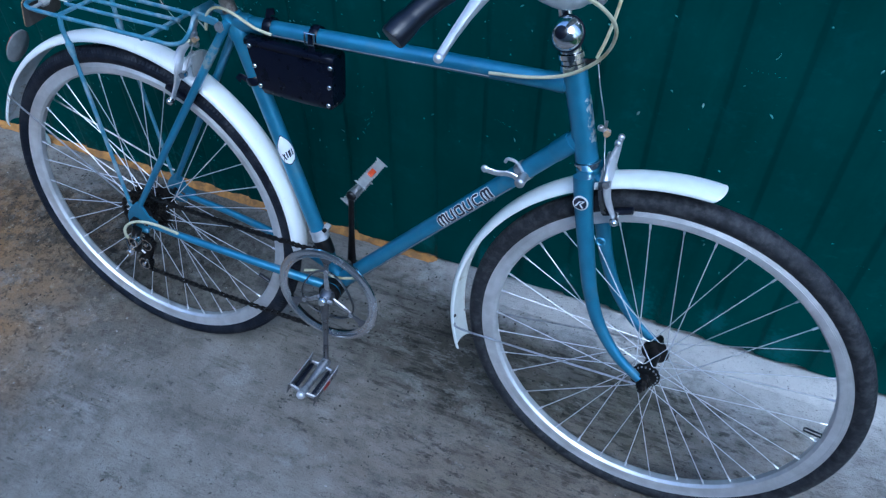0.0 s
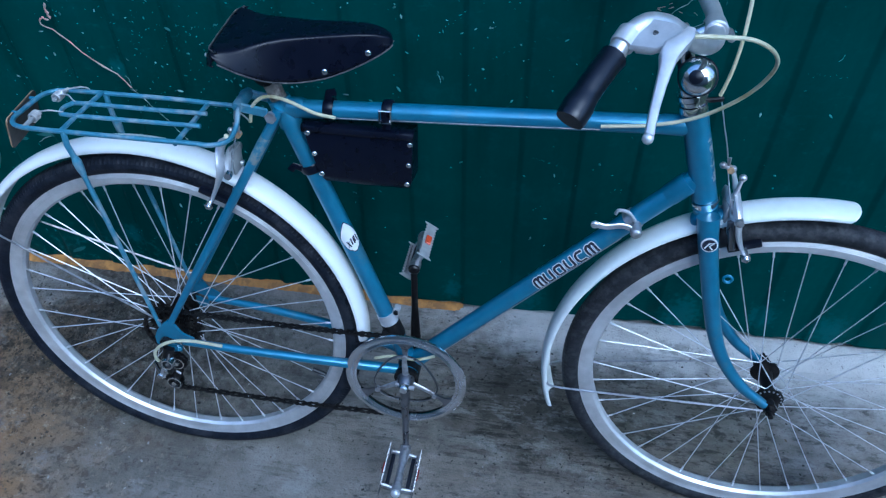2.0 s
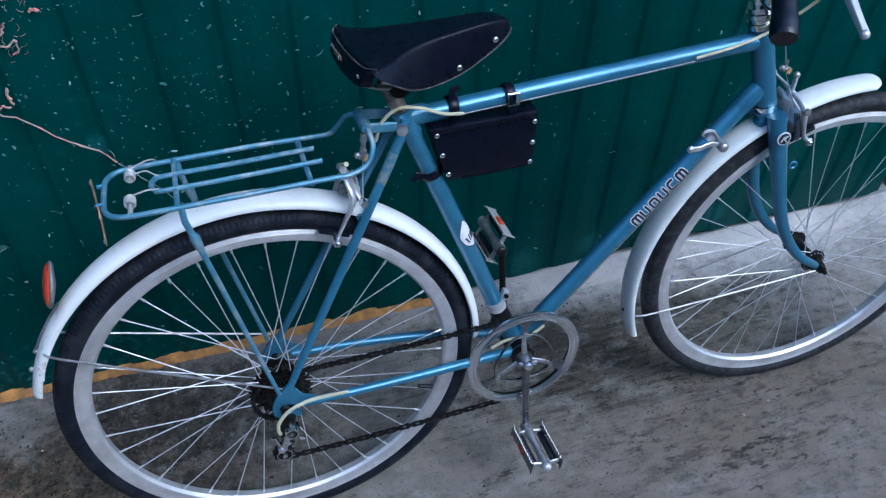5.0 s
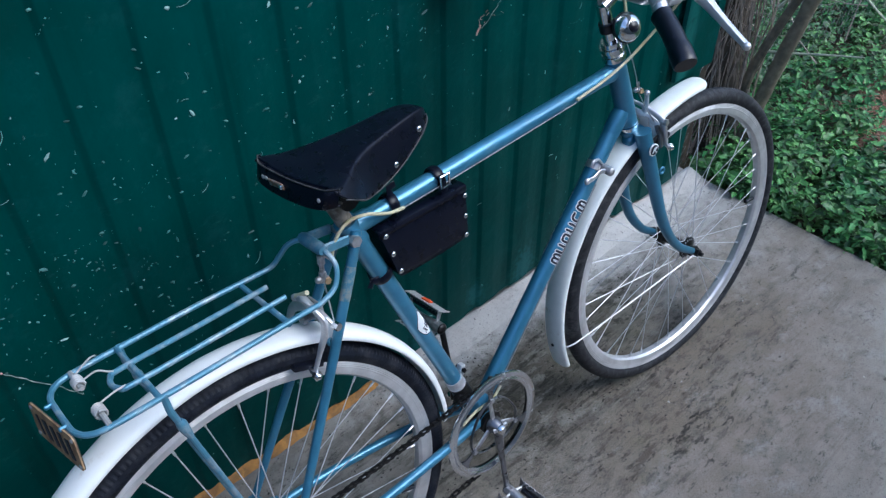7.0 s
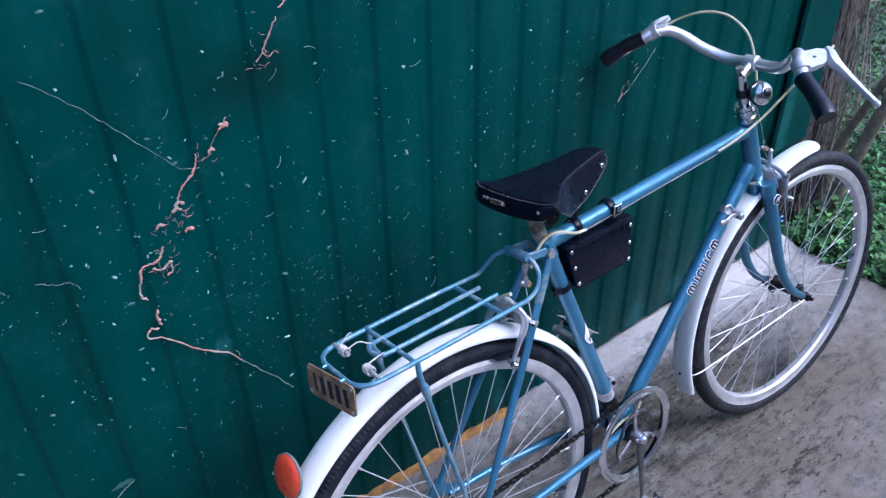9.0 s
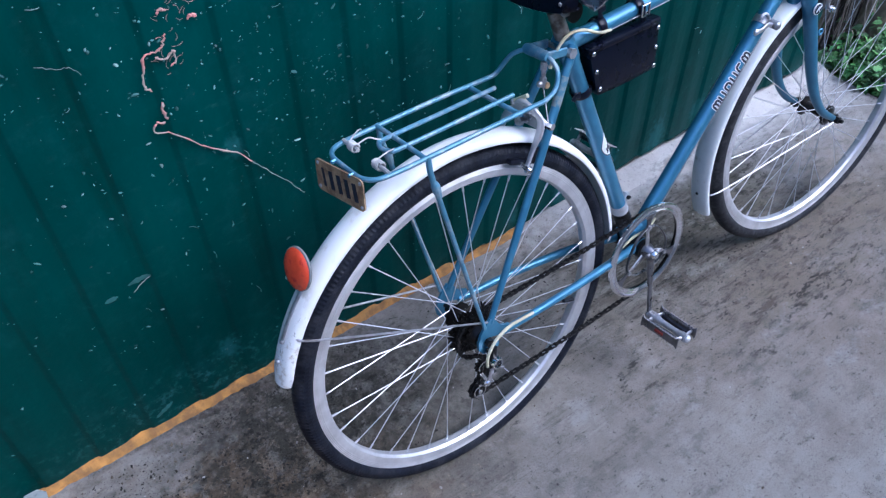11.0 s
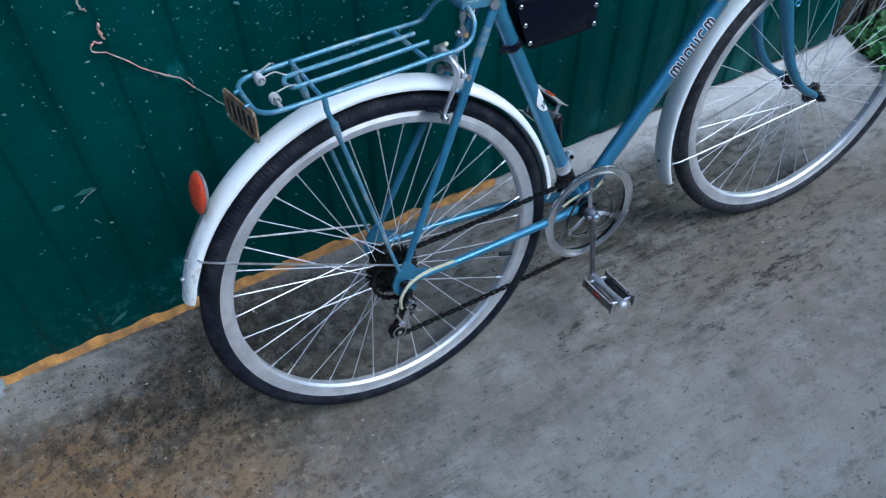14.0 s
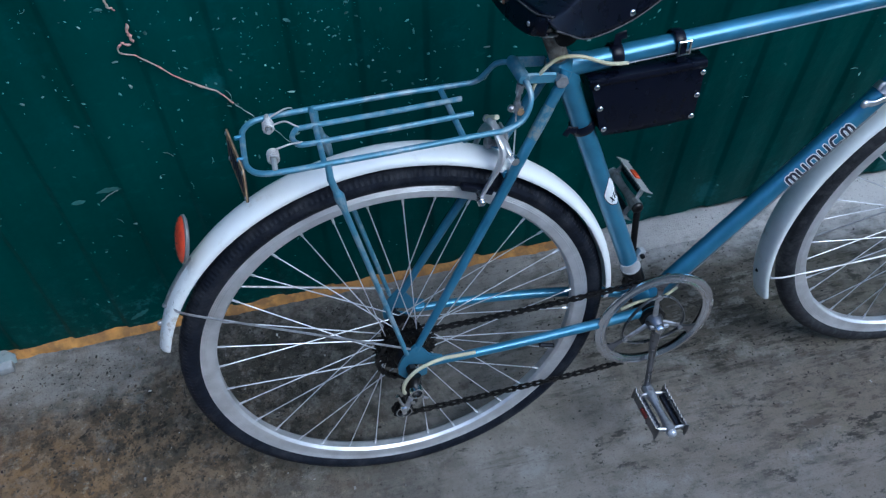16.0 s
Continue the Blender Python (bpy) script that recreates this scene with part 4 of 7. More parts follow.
def build_mudguard(label, centre, front, radii):
    """radii: (degrees, radius) along the blade."""
    bm = B()
    degs = [d for d, _ in radii]
    n = 60
    outer, inner = [], []
    m = 10
    for i in range(n + 1):
        d = degs[0] + (degs[-1] - degs[0]) * i / n
        r = float(np.interp(d, degs, [q for _, q in radii]))
        a = radians(d)
        end = min(i, n - i) / n
        taper = 1.0 - (0.03 if front else 0.22) * max(0, 1 - end / 0.02) ** 2
        lo, li = [], []
        for j in range(m + 1):
            q = math.pi * (j / m - 0.5)
            y, dip = 0.0250 * math.sin(q) * taper, (0.0115 if front else 0.0135) * (1 - math.cos(q) ** 0.8 if math.cos(q) > 0 else 1)
            rr = r - dip
            a = radians(d + (1.9 * (1 - max(0, math.cos(q)) ** 0.8) * max(0, 1 - i / 12) if front else 0))
            lo.append(bm.verts.new((centre.x + rr * math.cos(a), y, centre.z + rr * math.sin(a))))
            li.append(bm.verts.new((centre.x + (rr - 0.0018) * math.cos(a), y * 0.95, centre.z + (rr - 0.0018) * math.sin(a))))
        outer.append(lo)
        inner.append(li)
    for g, flip in ((outer, False), (inner, True)):
        for a, b in zip(g, g[1:]):
            for j in range(m):
                f = (a[j], a[j + 1], b[j + 1], b[j])
                bm.faces.new(f[::-1] if flip else f)
    for i in range(n):
        for j in (0, m):
            bm.faces.new((outer[i][j], outer[i + 1][j], inner[i + 1][j], inner[i][j]))
    for i in (0, n):
        for j in range(m):
            bm.faces.new((outer[i][j], outer[i][j + 1], inner[i][j + 1], inner[i][j]))
    move = STEER if front else None
    guard = part("mudguard", bm, WHITE if front else STAINED, bicycle, label, move, 60)
    return guard, move


def build_mudguards():
    g, _ = build_mudguard("long white plastic rear mudguard, lightly scratched", REAR, False, [(1, 0.357), (40, 0.366), (90, 0.3735), (130, 0.3725), (163.5, 0.3715)])
    a = radians(150)
    p = Vector((REAR.x + 0.352 * math.cos(a), 0, REAR.z + 0.352 * math.sin(a)))
    for s in (-1, 1):
        part("stay", tube(B(), curve_points([(p.x - 0.008, s * 0.020, p.z + 0.012), (p.x + 0.001, s * 0.028, p.z + 0.008), (p.x + 0.06, s * 0.036, p.z - 0.020), (0.002, s * 0.067, 0.384)], 4), 0.0019, 6), STEEL, g, "thin steel stay")
    bm = B()
    tube(bm, [(REAR.x + 0.3745 * math.cos(radians(k)), 0.0, REAR.z + 0.3745 * math.sin(radians(k))) for k in (137, 142, 147, 151)], 0.0042, 8, flat=0.4, side=(0, 1, 0))
    part("bracket", bm, STEEL, g, "rusty reflector bracket")
    for k in (151.5, 157):
        bm = B()
        ball(bm, (REAR.x + 0.3735 * math.cos(radians(k)), 0, REAR.z + 0.3735 * math.sin(radians(k))), 0.0042, u=10, v=6)
        part("rivet", bm, STEEL, g)
    f, mv = build_mudguard("white plastic front mudguard with clipped ends", FRONT, True, [(85.6, 0.3760), (110, 0.3725), (150, 0.374), (199.5, 0.3845)])
    a = radians(190)
    p = Vector((FRONT.x + 0.366 * math.cos(a), 0, FRONT.z + 0.366 * math.sin(a)))
    for s in (-1, 1):
        part("stay", tube(B(), curve_points([(p.x - 0.004, s * 0.021, p.z), (p.x + 0.004, s * 0.029, p.z + 0.001), (p.x + 0.06, s * 0.036, p.z + 0.01), (1.035, s * 0.057, 0.338)], 4), 0.0019, 6), STEEL, f, "thin steel stay", mv)
    bm = ball(B(), (FRONT.x + 0.3815 * math.cos(radians(190)), 0, FRONT.z + 0.3815 * math.sin(radians(190))), 0.004, u=10, v=6)
    part("rivet", bm, GREASE, f, move=mv)
    # tail reflector
    nrm = Vector((-0.93, -0.13, 0.31)).normalized()
    c = Vector((-0.276, 0, 0.628))
    side = Vector((nrm.y, -nrm.x, 0)).normalized()
    turn = Matrix((side, nrm.cross(side), nrm)).transposed()
    bm = revolve(B(), [(0, 0.0005), (0.031, 0.0005), (0.0340, -0.001), (0.0340, -0.004), (0.030, -0.006), (0, -0.010)], n=36, axis="Z", closed=False)
    bmesh.ops.transform(bm, matrix=Matrix.Translation(c) @ turn.to_4x4() @ Matrix.Diagonal((0.94, 1, 1, 1)), verts=bm.verts)
    refl = part("tail_reflector", bm, DULLGREY, bicycle, "round red rear reflector in a grey rim")
    bm = revolve(B(), [(0, 0.0075), (0.012, 0.0070), (0.022, 0.0055), (0.0295, 0.0030), (0.0325, 0.0002)], n=36, axis="Z", closed=False)
    bmesh.ops.transform(bm, matrix=Matrix.Translation(c) @ turn.to_4x4() @ Matrix.Diagonal((0.94, 1, 1, 1)), verts=bm.verts)
    part("lens", bm, RED, refl, "red prismatic lens")


def gear(bm, c, y, r, teeth, thick, hole):
    """A toothed ring."""
    outer, n = [], teeth * 4
    for i in range(n):
        a = 2 * math.pi * i / n
        rr = r + (0.0026 if i % 4 in (1, 2) else -0.0026)
        outer.append((rr * math.cos(a), rr * math.sin(a)))
    inner = [(hole * math.cos(2 * math.pi * i / n), hole * math.sin(2 * math.pi * i / n)) for i in range(n)]
    vs = [[bm.verts.new((c[0] + x, y + s * thick / 2, c[2] + z)) for x, z in ring] for s in (-1, 1) for ring in (outer, inner)]
    ao, ai, bo, bi = vs
    for i in range(n):
        j = (i + 1) % n
        bm.faces.new((ao[i], ao[j], ai[j], ai[i]))
        bm.faces.new((bo[i], bi[i], bi[j], bo[j]))
        bm.faces.new((ao[i], bo[i], bo[j], ao[j]))
        bm.faces.new((ai[i], ai[j], bi[j], bi[i]))
    return bm


def build_drive():
    c = Vector((BB.x, 0, BB.z))
    bm = B()
    revolve(bm, [(0.1085, -0.0465), (0.1085, -0.0435), (0.1050, -0.0425), (0.0930, -0.0425), (0.0895, -0.0440), (0.0895, -0.0465), (0.0930, -0.0485), (0.0965, -0.0466), (0.1000, -0.0488), (0.1050, -0.0485)], c, 96)
    ring = part("chainring", bm, POLISHED, bicycle, "polished alloy chain guard ring with thin curved arms")
    part("teeth", gear(B(), c, -0.0395, 0.0985, 48, 0.003, 0.0915), GREASE, ring, "dark toothed ring")
    y0 = -0.0455
    inner = [(c.x + (0.0555 + 0.0045 * math.cos(3 * (g - math.pi / 2))) * math.cos(g), y0, c.z + (0.0555 + 0.0045 * math.cos(3 * (g - math.pi / 2))) * math.sin(g)) for g in (2 * math.pi * k / 60 for k in range(60))]
    part("inner_ring", tube(B(), inner, 0.0032, 8, closed=True, flat=0.5, side=(0, 1, 0)), CRANK, ring, "thin bowed inner ring")
    for k in range(3):
        a0 = radians(90 + 120 * k)
        at = lambda r, g: (c.x + r * math.cos(a0 + radians(g)), y0, c.z + r * math.sin(a0 + radians(g)))
        flat = lambda r, g: (at(r, g)[0], at(r, g)[2])
        part("arm", tube(B(), curve_points([at(0.014, 0), at(0.034, 2), at(0.048, 2), at(0.060, 0)], 4), [0.0058, 0.0038], 8, flat=0.5, side=at(1, 90)), STEEL, ring)
        link = [flat(0.056, -4), flat(0.066, -3.5), flat(0.080, -4), flat(0.092, -9), flat(0.094, 0), flat(0.092, 9), flat(0.080, 4), flat(0.066, 3.5), flat(0.056, 4)]
        part("link", plate(B(), link, y0, 0.0032), CRANK, ring, "flared link to the outer ring")
        part("bolt", rod(B(), at(0.060, 0)[:1] + (-0.0505,) + at(0.060, 0)[2:], at(0.060, 0)[:1] + (-0.042,) + at(0.060, 0)[2:], 0.0045, 10), STEEL, ring)
    bm = revolve(B(), [(0.0, -0.064), (0.008, -0.064), (0.0105, -0.061), (0.0135, -0.052), (0.016, -0.046), (0.016, -0.040), (0.0, -0.040)], c, 24, closed=False)
    part("boss", bm, CRANK, ring, "alloy crank boss")
    for s, tip in ((-1, Vector((0.4315, 0, 0.121))), (1, Vector((0.4265, 0, 0.4535)))):
        bm = B()
        y0, y1 = s * 0.056, s * 0.064
        d = tip - c
        tube(bm, [c + Vector((0, y0, 0)), c + d * 0.5 + Vector((0, (y0 + y1) / 2, 0)), tip + Vector((0, y1, 0))], [0.0105, 0.0062, 0.0060], 12, flat=0.7, side=(1, 0, 0))
        ball(bm, tip + Vector((0, y1, 0)), 0.0105, (1, 0.6, 1))
        crank = part("crank", bm, CRANK if s < 0 else GREASE, bicycle, "dull grey crank arm" if s < 0 else "darkened grey crank arm")
        bm = revolve(B(), [(0, s * 0.071), (0.007, s * 0.071), (0.0095, s * 0.067), (0.0095, s * 0.05), (0, s * 0.05)], c, 16, closed=False)
        part("cap", bm, CHROME, crank)
        if s < 0:
            part("cotter", rod(B(), c + Vector((-0.016, y0 - 0.004, 0.002)), c + Vector((0.018, y0 - 0.004, -0.002)), 0.0042, 8), STEEL, crank, "bright cotter pin")
        build_pedal(tip, s)
    # bottom bracket cups
    for s in (-1, 1):
        bm = revolve(B(), [(0.008, s * 0.044), (0.022, s * 0.041), (0.022, s * 0.033), (0.008, s * 0.033)], c, 20)
        part("bearing_cup", bm, GREASE, bicycle, "dark bearing cup")
    # freewheel
    bm = revolve(B(), [(0.010, -0.054), (0.019, -0.053), (0.022, -0.046), (0.024, -0.030), (0.024, -0.016), (0.010, -0.016)], REAR, 24)
    free = part("freewheel", bm, GREASE, bicycle, "oily black freewheel")
    for k, (r, t) in enumerate(((0.0510, 26), (0.0460, 23), (0.0405, 20), (0.0350, 18), (0.0300, 15))):
        part("sprocket", gear(B(), REAR, -0.0190 - 0.0052 * k, r, t, 0.0022, 0.020), SPROCKET, free)
    # chain
    up, low = Vector((-0.002, 0, 0.262)), Vector((-0.018, 0, 0.206))
    pts = []
    for i in range(20):
        t = i / 20
        pts.append(Vector((0.430 + (0.004 - 0.430) * t, -0.0395 - 0.001 * t, 0.3855 + (0.388 - 0.3855) * t - 0.004 * math.sin(math.pi * t))))
    for d in range(90, 262, 8):
        pts.append(Vector((REAR.x + 0.049 * math.cos(radians(d)), -0.041, REAR.z + 0.049 * math.sin(radians(d)))))
    for d in range(75, -60, -15):
        pts.append(Vector((up.x + 0.016 * math.cos(radians(d)), -0.043, up.z + 0.016 * math.sin(radians(d)))))
    for d in range(120, 275, 15):
        pts.append(Vector((low.x + 0.017 * math.cos(radians(d)), -0.043, low.z + 0.017 * math.sin(radians(d)))))
    for i in range(1, 20):
        t = i / 20
        pts.append(Vector((low.x + (0.430 - low.x) * t, -0.042, 0.1885 - 0.004 * math.sin(math.pi * t))))
    for d in range(-90, 91, 6):
        pts.append(Vector((c.x + 0.0985 * math.cos(radians(d)), -0.0395, c.z + 0.0985 * math.sin(radians(d)))))
    # even steps along the loop
    out, left = [], 0.0
    loop = pts + [pts[0]]
    step = 0.0127
    for a, b in zip(loop, loop[1:]):
        L = (b - a).length
        while left <= L:
            out.append(a + (b - a) * (left / max(L, 1e-9)))
            left += step
        left -= L
    bm = B()
    for i, p in enumerate(out):
        q = out[(i + 1) % len(out)]
        if (q - p).length > 0.03:
            continue
        wide = 0.0034 if i % 2 else 0.0022
        e = (q - p).normalized()
        nn = Vector((-e.z, 0, e.x))
        for s in (-1, 1):
            hs = []
            for yy in (s * wide - 0.0005, s * wide + 0.0005):
                row = []
                for t, h in ((-0.25, 0.0014), (-0.1, 0.0035), (0.2, 0.0033), (0.5, 0.0019), (0.8, 0.0033), (1.1, 0.0035), (1.25, 0.0014)):
                    m = p + (q - p) * t + Vector((0, yy, 0))
                    row.append((bm.verts.new(m + nn * h), bm.verts.new(m - nn * h)))
                hs.append(row)
            for row in hs:
                for a, b in zip(row, row[1:]):
                    bm.faces.new((a[0], b[0], b[1], a[1]))
            for k in range(6):
                for z in (0, 1):
                    bm.faces.new((hs[0][k][z], hs[0][k + 1][z], hs[1][k + 1][z], hs[1][k][z]))
        rod(bm, p + Vector((0, -0.0042, 0)), p + Vector((0, 0.0042, 0)), 0.0021, 6)
    part("chain", bm, GREASE, bicycle, "oily black roller chain")
    # rear gear mechanism
    bm = B()
    tube(bm, [(0.004, -0.070, 0.322), (0.0, -0.074, 0.306), (-0.006, -0.072, 0.290), (-0.010, -0.066, 0.268)], [0.011, 0.010, 0.0105, 0.009], 12, flat=0.7, side=(1, 0, 0))
    block(bm, (-0.004, -0.074, 0.280), (0.020, 0.012, 0.034), Matrix.Rotation(radians(12), 3, "Y"), 0.003)
    mech = part("gear_mechanism", bm, GREASE, bicycle, "black oily rear derailleur with a chrome bolt")
    bm = B()
    revolve(bm, [(0.0085, -0.088), (0.0118, -0.088), (0.0118, -0.076), (0.0085, -0.076)], (0.002, 0, 0.296), 20)
    rod(bm, (-0.006, -0.084, 0.272), (-0.006, -0.074, 0.272), 0.0045, 8)
    part("pivot_ring", bm, CHROME, mech, "bright chrome ring and bolt")
    for y in (-0.049, -0.037):
        bm = B()
        tube(bm, [(up.x, y, up.z), ((up.x + low.x) / 2 + 0.006, y, (up.z + low.z) / 2), (low.x, y, low.z)], [0.010, 0.005, 0.008], 10, flat=0.14, side=(1, 0, 0))
        revolve(bm, [(0.0085, y - 0.0012), (0.0145, y - 0.0012), (0.0145, y + 0.0012), (0.0085, y + 0.0012)], (low.x, 0, low.z), 20)
        part("cage_plate", bm, GREASE, mech)
    part("link_plate", block(B(), (-0.012, -0.081, 0.270), (0.010, 0.003, 0.032), Matrix.Rotation(radians(20), 3, "Y"), 0.001, 1), STEEL, mech, "scratched steel link plate")
    bm = revolve(B(), [(0.0, -0.0850), (0.0052, -0.0850), (0.0066, -0.0825), (0.0066, -0.0760), (0.0, -0.0760)], (-0.020, 0, 0.258), 14, closed=False)
    rod(bm, (-0.021, -0.079, 0.264), (-0.028, -0.075, 0.286), 0.0035, 8)
    part("knuckle", bm, CHROME, mech, "worn bright knuckle and spring arm")
    part("stop_screw", rod(B(), (0.012, -0.079, 0.274), (0.020, -0.079, 0.268), 0.0024, 8), STEEL, mech)
    for w in (up, low):
        bm = revolve(B(), [(0.0, -0.0535), (0.0045, -0.0535), (0.0052, -0.0500), (0.0, -0.0500)], (w.x, 0, w.z), 12, closed=False)
        revolve(bm, [(0.0118, -0.0518), (0.0140, -0.0518), (0.0140, -0.0503), (0.0118, -0.0503)], (w.x, 0, w.z), 20)
        part("bolt", bm, CHROME, mech, "bright worn bolt and rim")
    for w in (up, low):
        part("jockey_wheel", gear(B(), w, -0.043, 0.0150, 11, 0.003, 0.005), GREASE, mech)


def build_pedal(tip, s):
    """A cage pedal on an axle that points out of the crank."""
    tilt = Matrix.Rotation(radians(10 if s < 0 else -58), 3, "Y")
    o = tip + Vector((0, s * 0.118, 0))
    at = lambda x, y, z: o + tilt @ Vector((x, s * y, z))
    bm = tube(B(), [at(0, y, 0) for y in (-0.043, -0.036, -0.024, -0.010, 0.012, 0.026, 0.037, 0.045)], [0.0100, 0.0100, 0.0078, 0.0066, 0.0066, 0.0078, 0.0098, 0.0098], 14)
    rod(bm, tip + Vector((0, s * 0.064, 0)), tip + Vector((0, s * 0.078, 0)), 0.0108, 10)
    pedal = part("pedal", bm, STEEL, bicycle, "steel cage pedal with a worn silver barrel" if s < 0 else "raised far pedal with a red reflector")
    part("dust_cap", ball(B(), at(0, 0.048, 0), 0.0088, (1, 0.8, 1)), CASTING, pedal, "domed pale dust cap")
    for x in (-1, 1):
        # long plate with saw-toothed edges and flared corners
        tips = [(-0.048, 0.006), (-0.047, 0.015), (-0.043, 0.011)]
        saw = [(-0.040 + 0.080 * k / 20, 0.0112 if k % 2 else 0.0080) for k in range(21)]
        top = tips + saw + [(0.043, 0.011), (0.047, 0.015), (0.048, 0.006)]
        out = top + [(y, -z) for y, z in top[::-1]]
        bm = B()
        a = [bm.verts.new(at(x * 0.0290, y, z)) for y, z in out]
        b = [bm.verts.new(at(x * 0.0308, y, z)) for y, z in out]
        bm.faces.new(a)
        bm.faces.new(b[::-1])
        for i in range(len(a)):
            j = (i + 1) % len(a)
            bm.faces.new((a[i], a[j], b[j], b[i]))
        part("cage_plate", bm, GREY if s > 0 else CRANK, pedal, "serrated cage plate")
        # inner flange with teeth
        for h in (-1, 1):
            bm = B()
            edge = [(0.0290, y) for y in (-0.038, 0.038)] + [(0.0225 if k % 2 else 0.0255, 0.038 - 0.076 * k / 18) for k in range(19)]
            up = [bm.verts.new(at(x * u, y, h * 0.0076)) for u, y in edge]
            low = [bm.verts.new(at(x * u, y, h * 0.0062)) for u, y in edge]
            bm.faces.new(up)
            bm.faces.new(low[::-1])
            for i in range(len(up)):
                j = (i + 1) % len(up)
                bm.faces.new((up[i], up[j], low[j], low[i]))
            part("toothed_flange", bm, CRANK, pedal)
        if s < 0 or x > 0:
            bm = block(B(), at(x * 0.0320, 0.0, 0), (0.004, 0.022, 0.011 if s > 0 else 0.007), tilt, 0.001, 1)
            part("reflector", bm, AMBER if s > 0 else DULLRED, pedal, "orange-red pedal reflector" if s > 0 else "dull dark red pedal reflector")
        # thin black block between the barrel and the cage plate
        part("black_block", block(B(), at(x * 0.0190, 0, -0.001), (0.008, 0.066, 0.008), tilt, 0.002, 2), GRIP, pedal)
    for y, bow in ((-0.038, -0.006), (0.038, 0.006)):
        line = curve_points([at(-0.030, y - bow * 0.2, 0), at(-0.014, y, 0), at(0, y + bow * 0.4, 0), at(0.014, y, 0), at(0.030, y - bow * 0.2, 0)], 4)
        part("yoke", tube(B(), line, 0.0048, 8, flat=0.7, side=(0, 0, 1)), STEEL, pedal, "curved steel yoke")


def build_saddle():
    turn = Matrix.Translation((0.24, 0, 0)) @ Matrix.Rotation(radians(5.5), 4, "Z") @ Matrix.Translation((-0.24, 0, 0))
    # stations: along, ridge half width and height, centre height, skirt half width and height
    S = [(0.176, 0.078, 0.9065, 0.902, 0.083, 0.901), (0.190, 0.080, 0.9055, 0.9035, 0.087, 0.891), (0.212, 0.067, 0.902, 0.905, 0.082, 0.878), (0.232, 0.053, 0.9055, 0.907, 0.068, 0.863), (0.255, 0.042, 0.908, 0.909, 0.053, 0.852), (0.285, 0.034, 0.909, 0.910, 0.042, 0.848), (0.324, 0.028, 0.910, 0.911, 0.034, 0.853), (0.360, 0.0235, 0.912, 0.913, 0.028, 0.866), (0.386, 0.0195, 0.911, 0.913, 0.023, 0.878), (0.403, 0.013, 0.906, 0.908, 0.016, 0.887), (0.411, 0.006, 0.899, 0.900, 0.007, 0.892)]
    bm = B()
    rows = []
    for x, yr, zr, zc, yl, zl in S:
        half = [(yl, zl), (yl * 0.6 + yr * 0.4 + 0.001, zl * 0.6 + zr * 0.4), (yr * 1.035, zr - 0.006), (yr, zr - 0.001), (yr * 0.90, zr + 0.0008), (yr * 0.5, zr * 0.45 + zc * 0.55), (0, zc)]
        bend = lambda y: 0.006 * (y / 0.08) ** 2 if x < 0.18 else 0
        rows.append([bm.verts.new((x + bend(y), -y, z)) for y, z in half] + [bm.verts.new((x + bend(y), y, z)) for y, z in half[-2::-1]])
    for a, b in zip(rows, rows[1:]):
        for j in range(len(a) - 1):
            bm.faces.new((a[j], a[j + 1], b[j + 1], b[j]))
    bm.faces.new(rows[-1])
    saddle = part("saddle", bm, LEATHER, bicycle, "black leather saddle with riveted skirts", turn, sharp=60)
    sub = saddle.modifiers.new("round", "SUBSURF")
    sub.levels = sub.render_levels = 2
    so = saddle.modifiers.new("hide", "SOLIDIFY")
    so.thickness = 0.003
    # stiff folded band along the back
    ys = [0.0815 * math.sin(math.pi / 2 * k / 8) for k in range(-8, 9)]
    top = lambda y: 0.9025 + 0.004 * (y / 0.08) ** 2 - 0.0015
    bm = B()
    loops = []
    for y in ys:
        e = 0.004 * (y / 0.085) ** 2 + 0.012 * max(0, abs(y) - 0.066) / 0.019
        h = 0.027 - 0.008 * (abs(y) / 0.085) ** 3
        loops.append([bm.verts.new((x + e, y, z)) for x, z in ((0.178, top(y) + 0.001), (0.1735, top(y)), (0.1705, top(y) - 0.004), (0.1655, top(y) - h), (0.1675, top(y) - h - 0.0015), (0.1715, top(y) - h))])
    for a, b in zip(loops, loops[1:]):
        for j in range(5):
            bm.faces.new((a[j], a[j + 1], b[j + 1], b[j]))
    band = part("rear_band", bm, LEATHER, saddle, "", turn, 60)
    so = band.modifiers.new("hide", "SOLIDIFY")
    so.thickness = 0.002
    bm = tube(B(), [(0.1728 + 0.004 * (y / 0.085) ** 2 + 0.012 * max(0, abs(y) - 0.066) / 0.019, y, top(y) + 0.0006) for y in ys], 0.0011, 6)
    part("edge_piping", bm, WORN, saddle, "scuffed grey edge of the hide", turn)
    for s in (-1, 1):
        pts = curve_points([(q[0], s * q[4] * 1.0, q[5]) for q in S[1:]], 4)
        part("edge_piping", tube(B(), pts, 0.0013, 6), WORN, saddle, "scuffed grey edge of the hide", turn)
        for x, z in ((0.379, 0.8865), (0.3195, 0.8615)):
            y = float(np.interp(x, [q[0] for q in S], [q[4] for q in S])) * 0.98
            part("rivet", ball(B(), (x, s * y, z), 0.0047, (1, 0.55, 1), u=12, v=8), CHROME, saddle, "", turn)
    for y in (0.044, 0.051, -0.060):
        part("rivet", ball(B(), (0.1685, y, 0.892), 0.0030, (0.6, 1, 1), u=10, v=6), STEEL, saddle, "", turn)
    tip = Matrix.Rotation(radians(-12), 3, "Y")
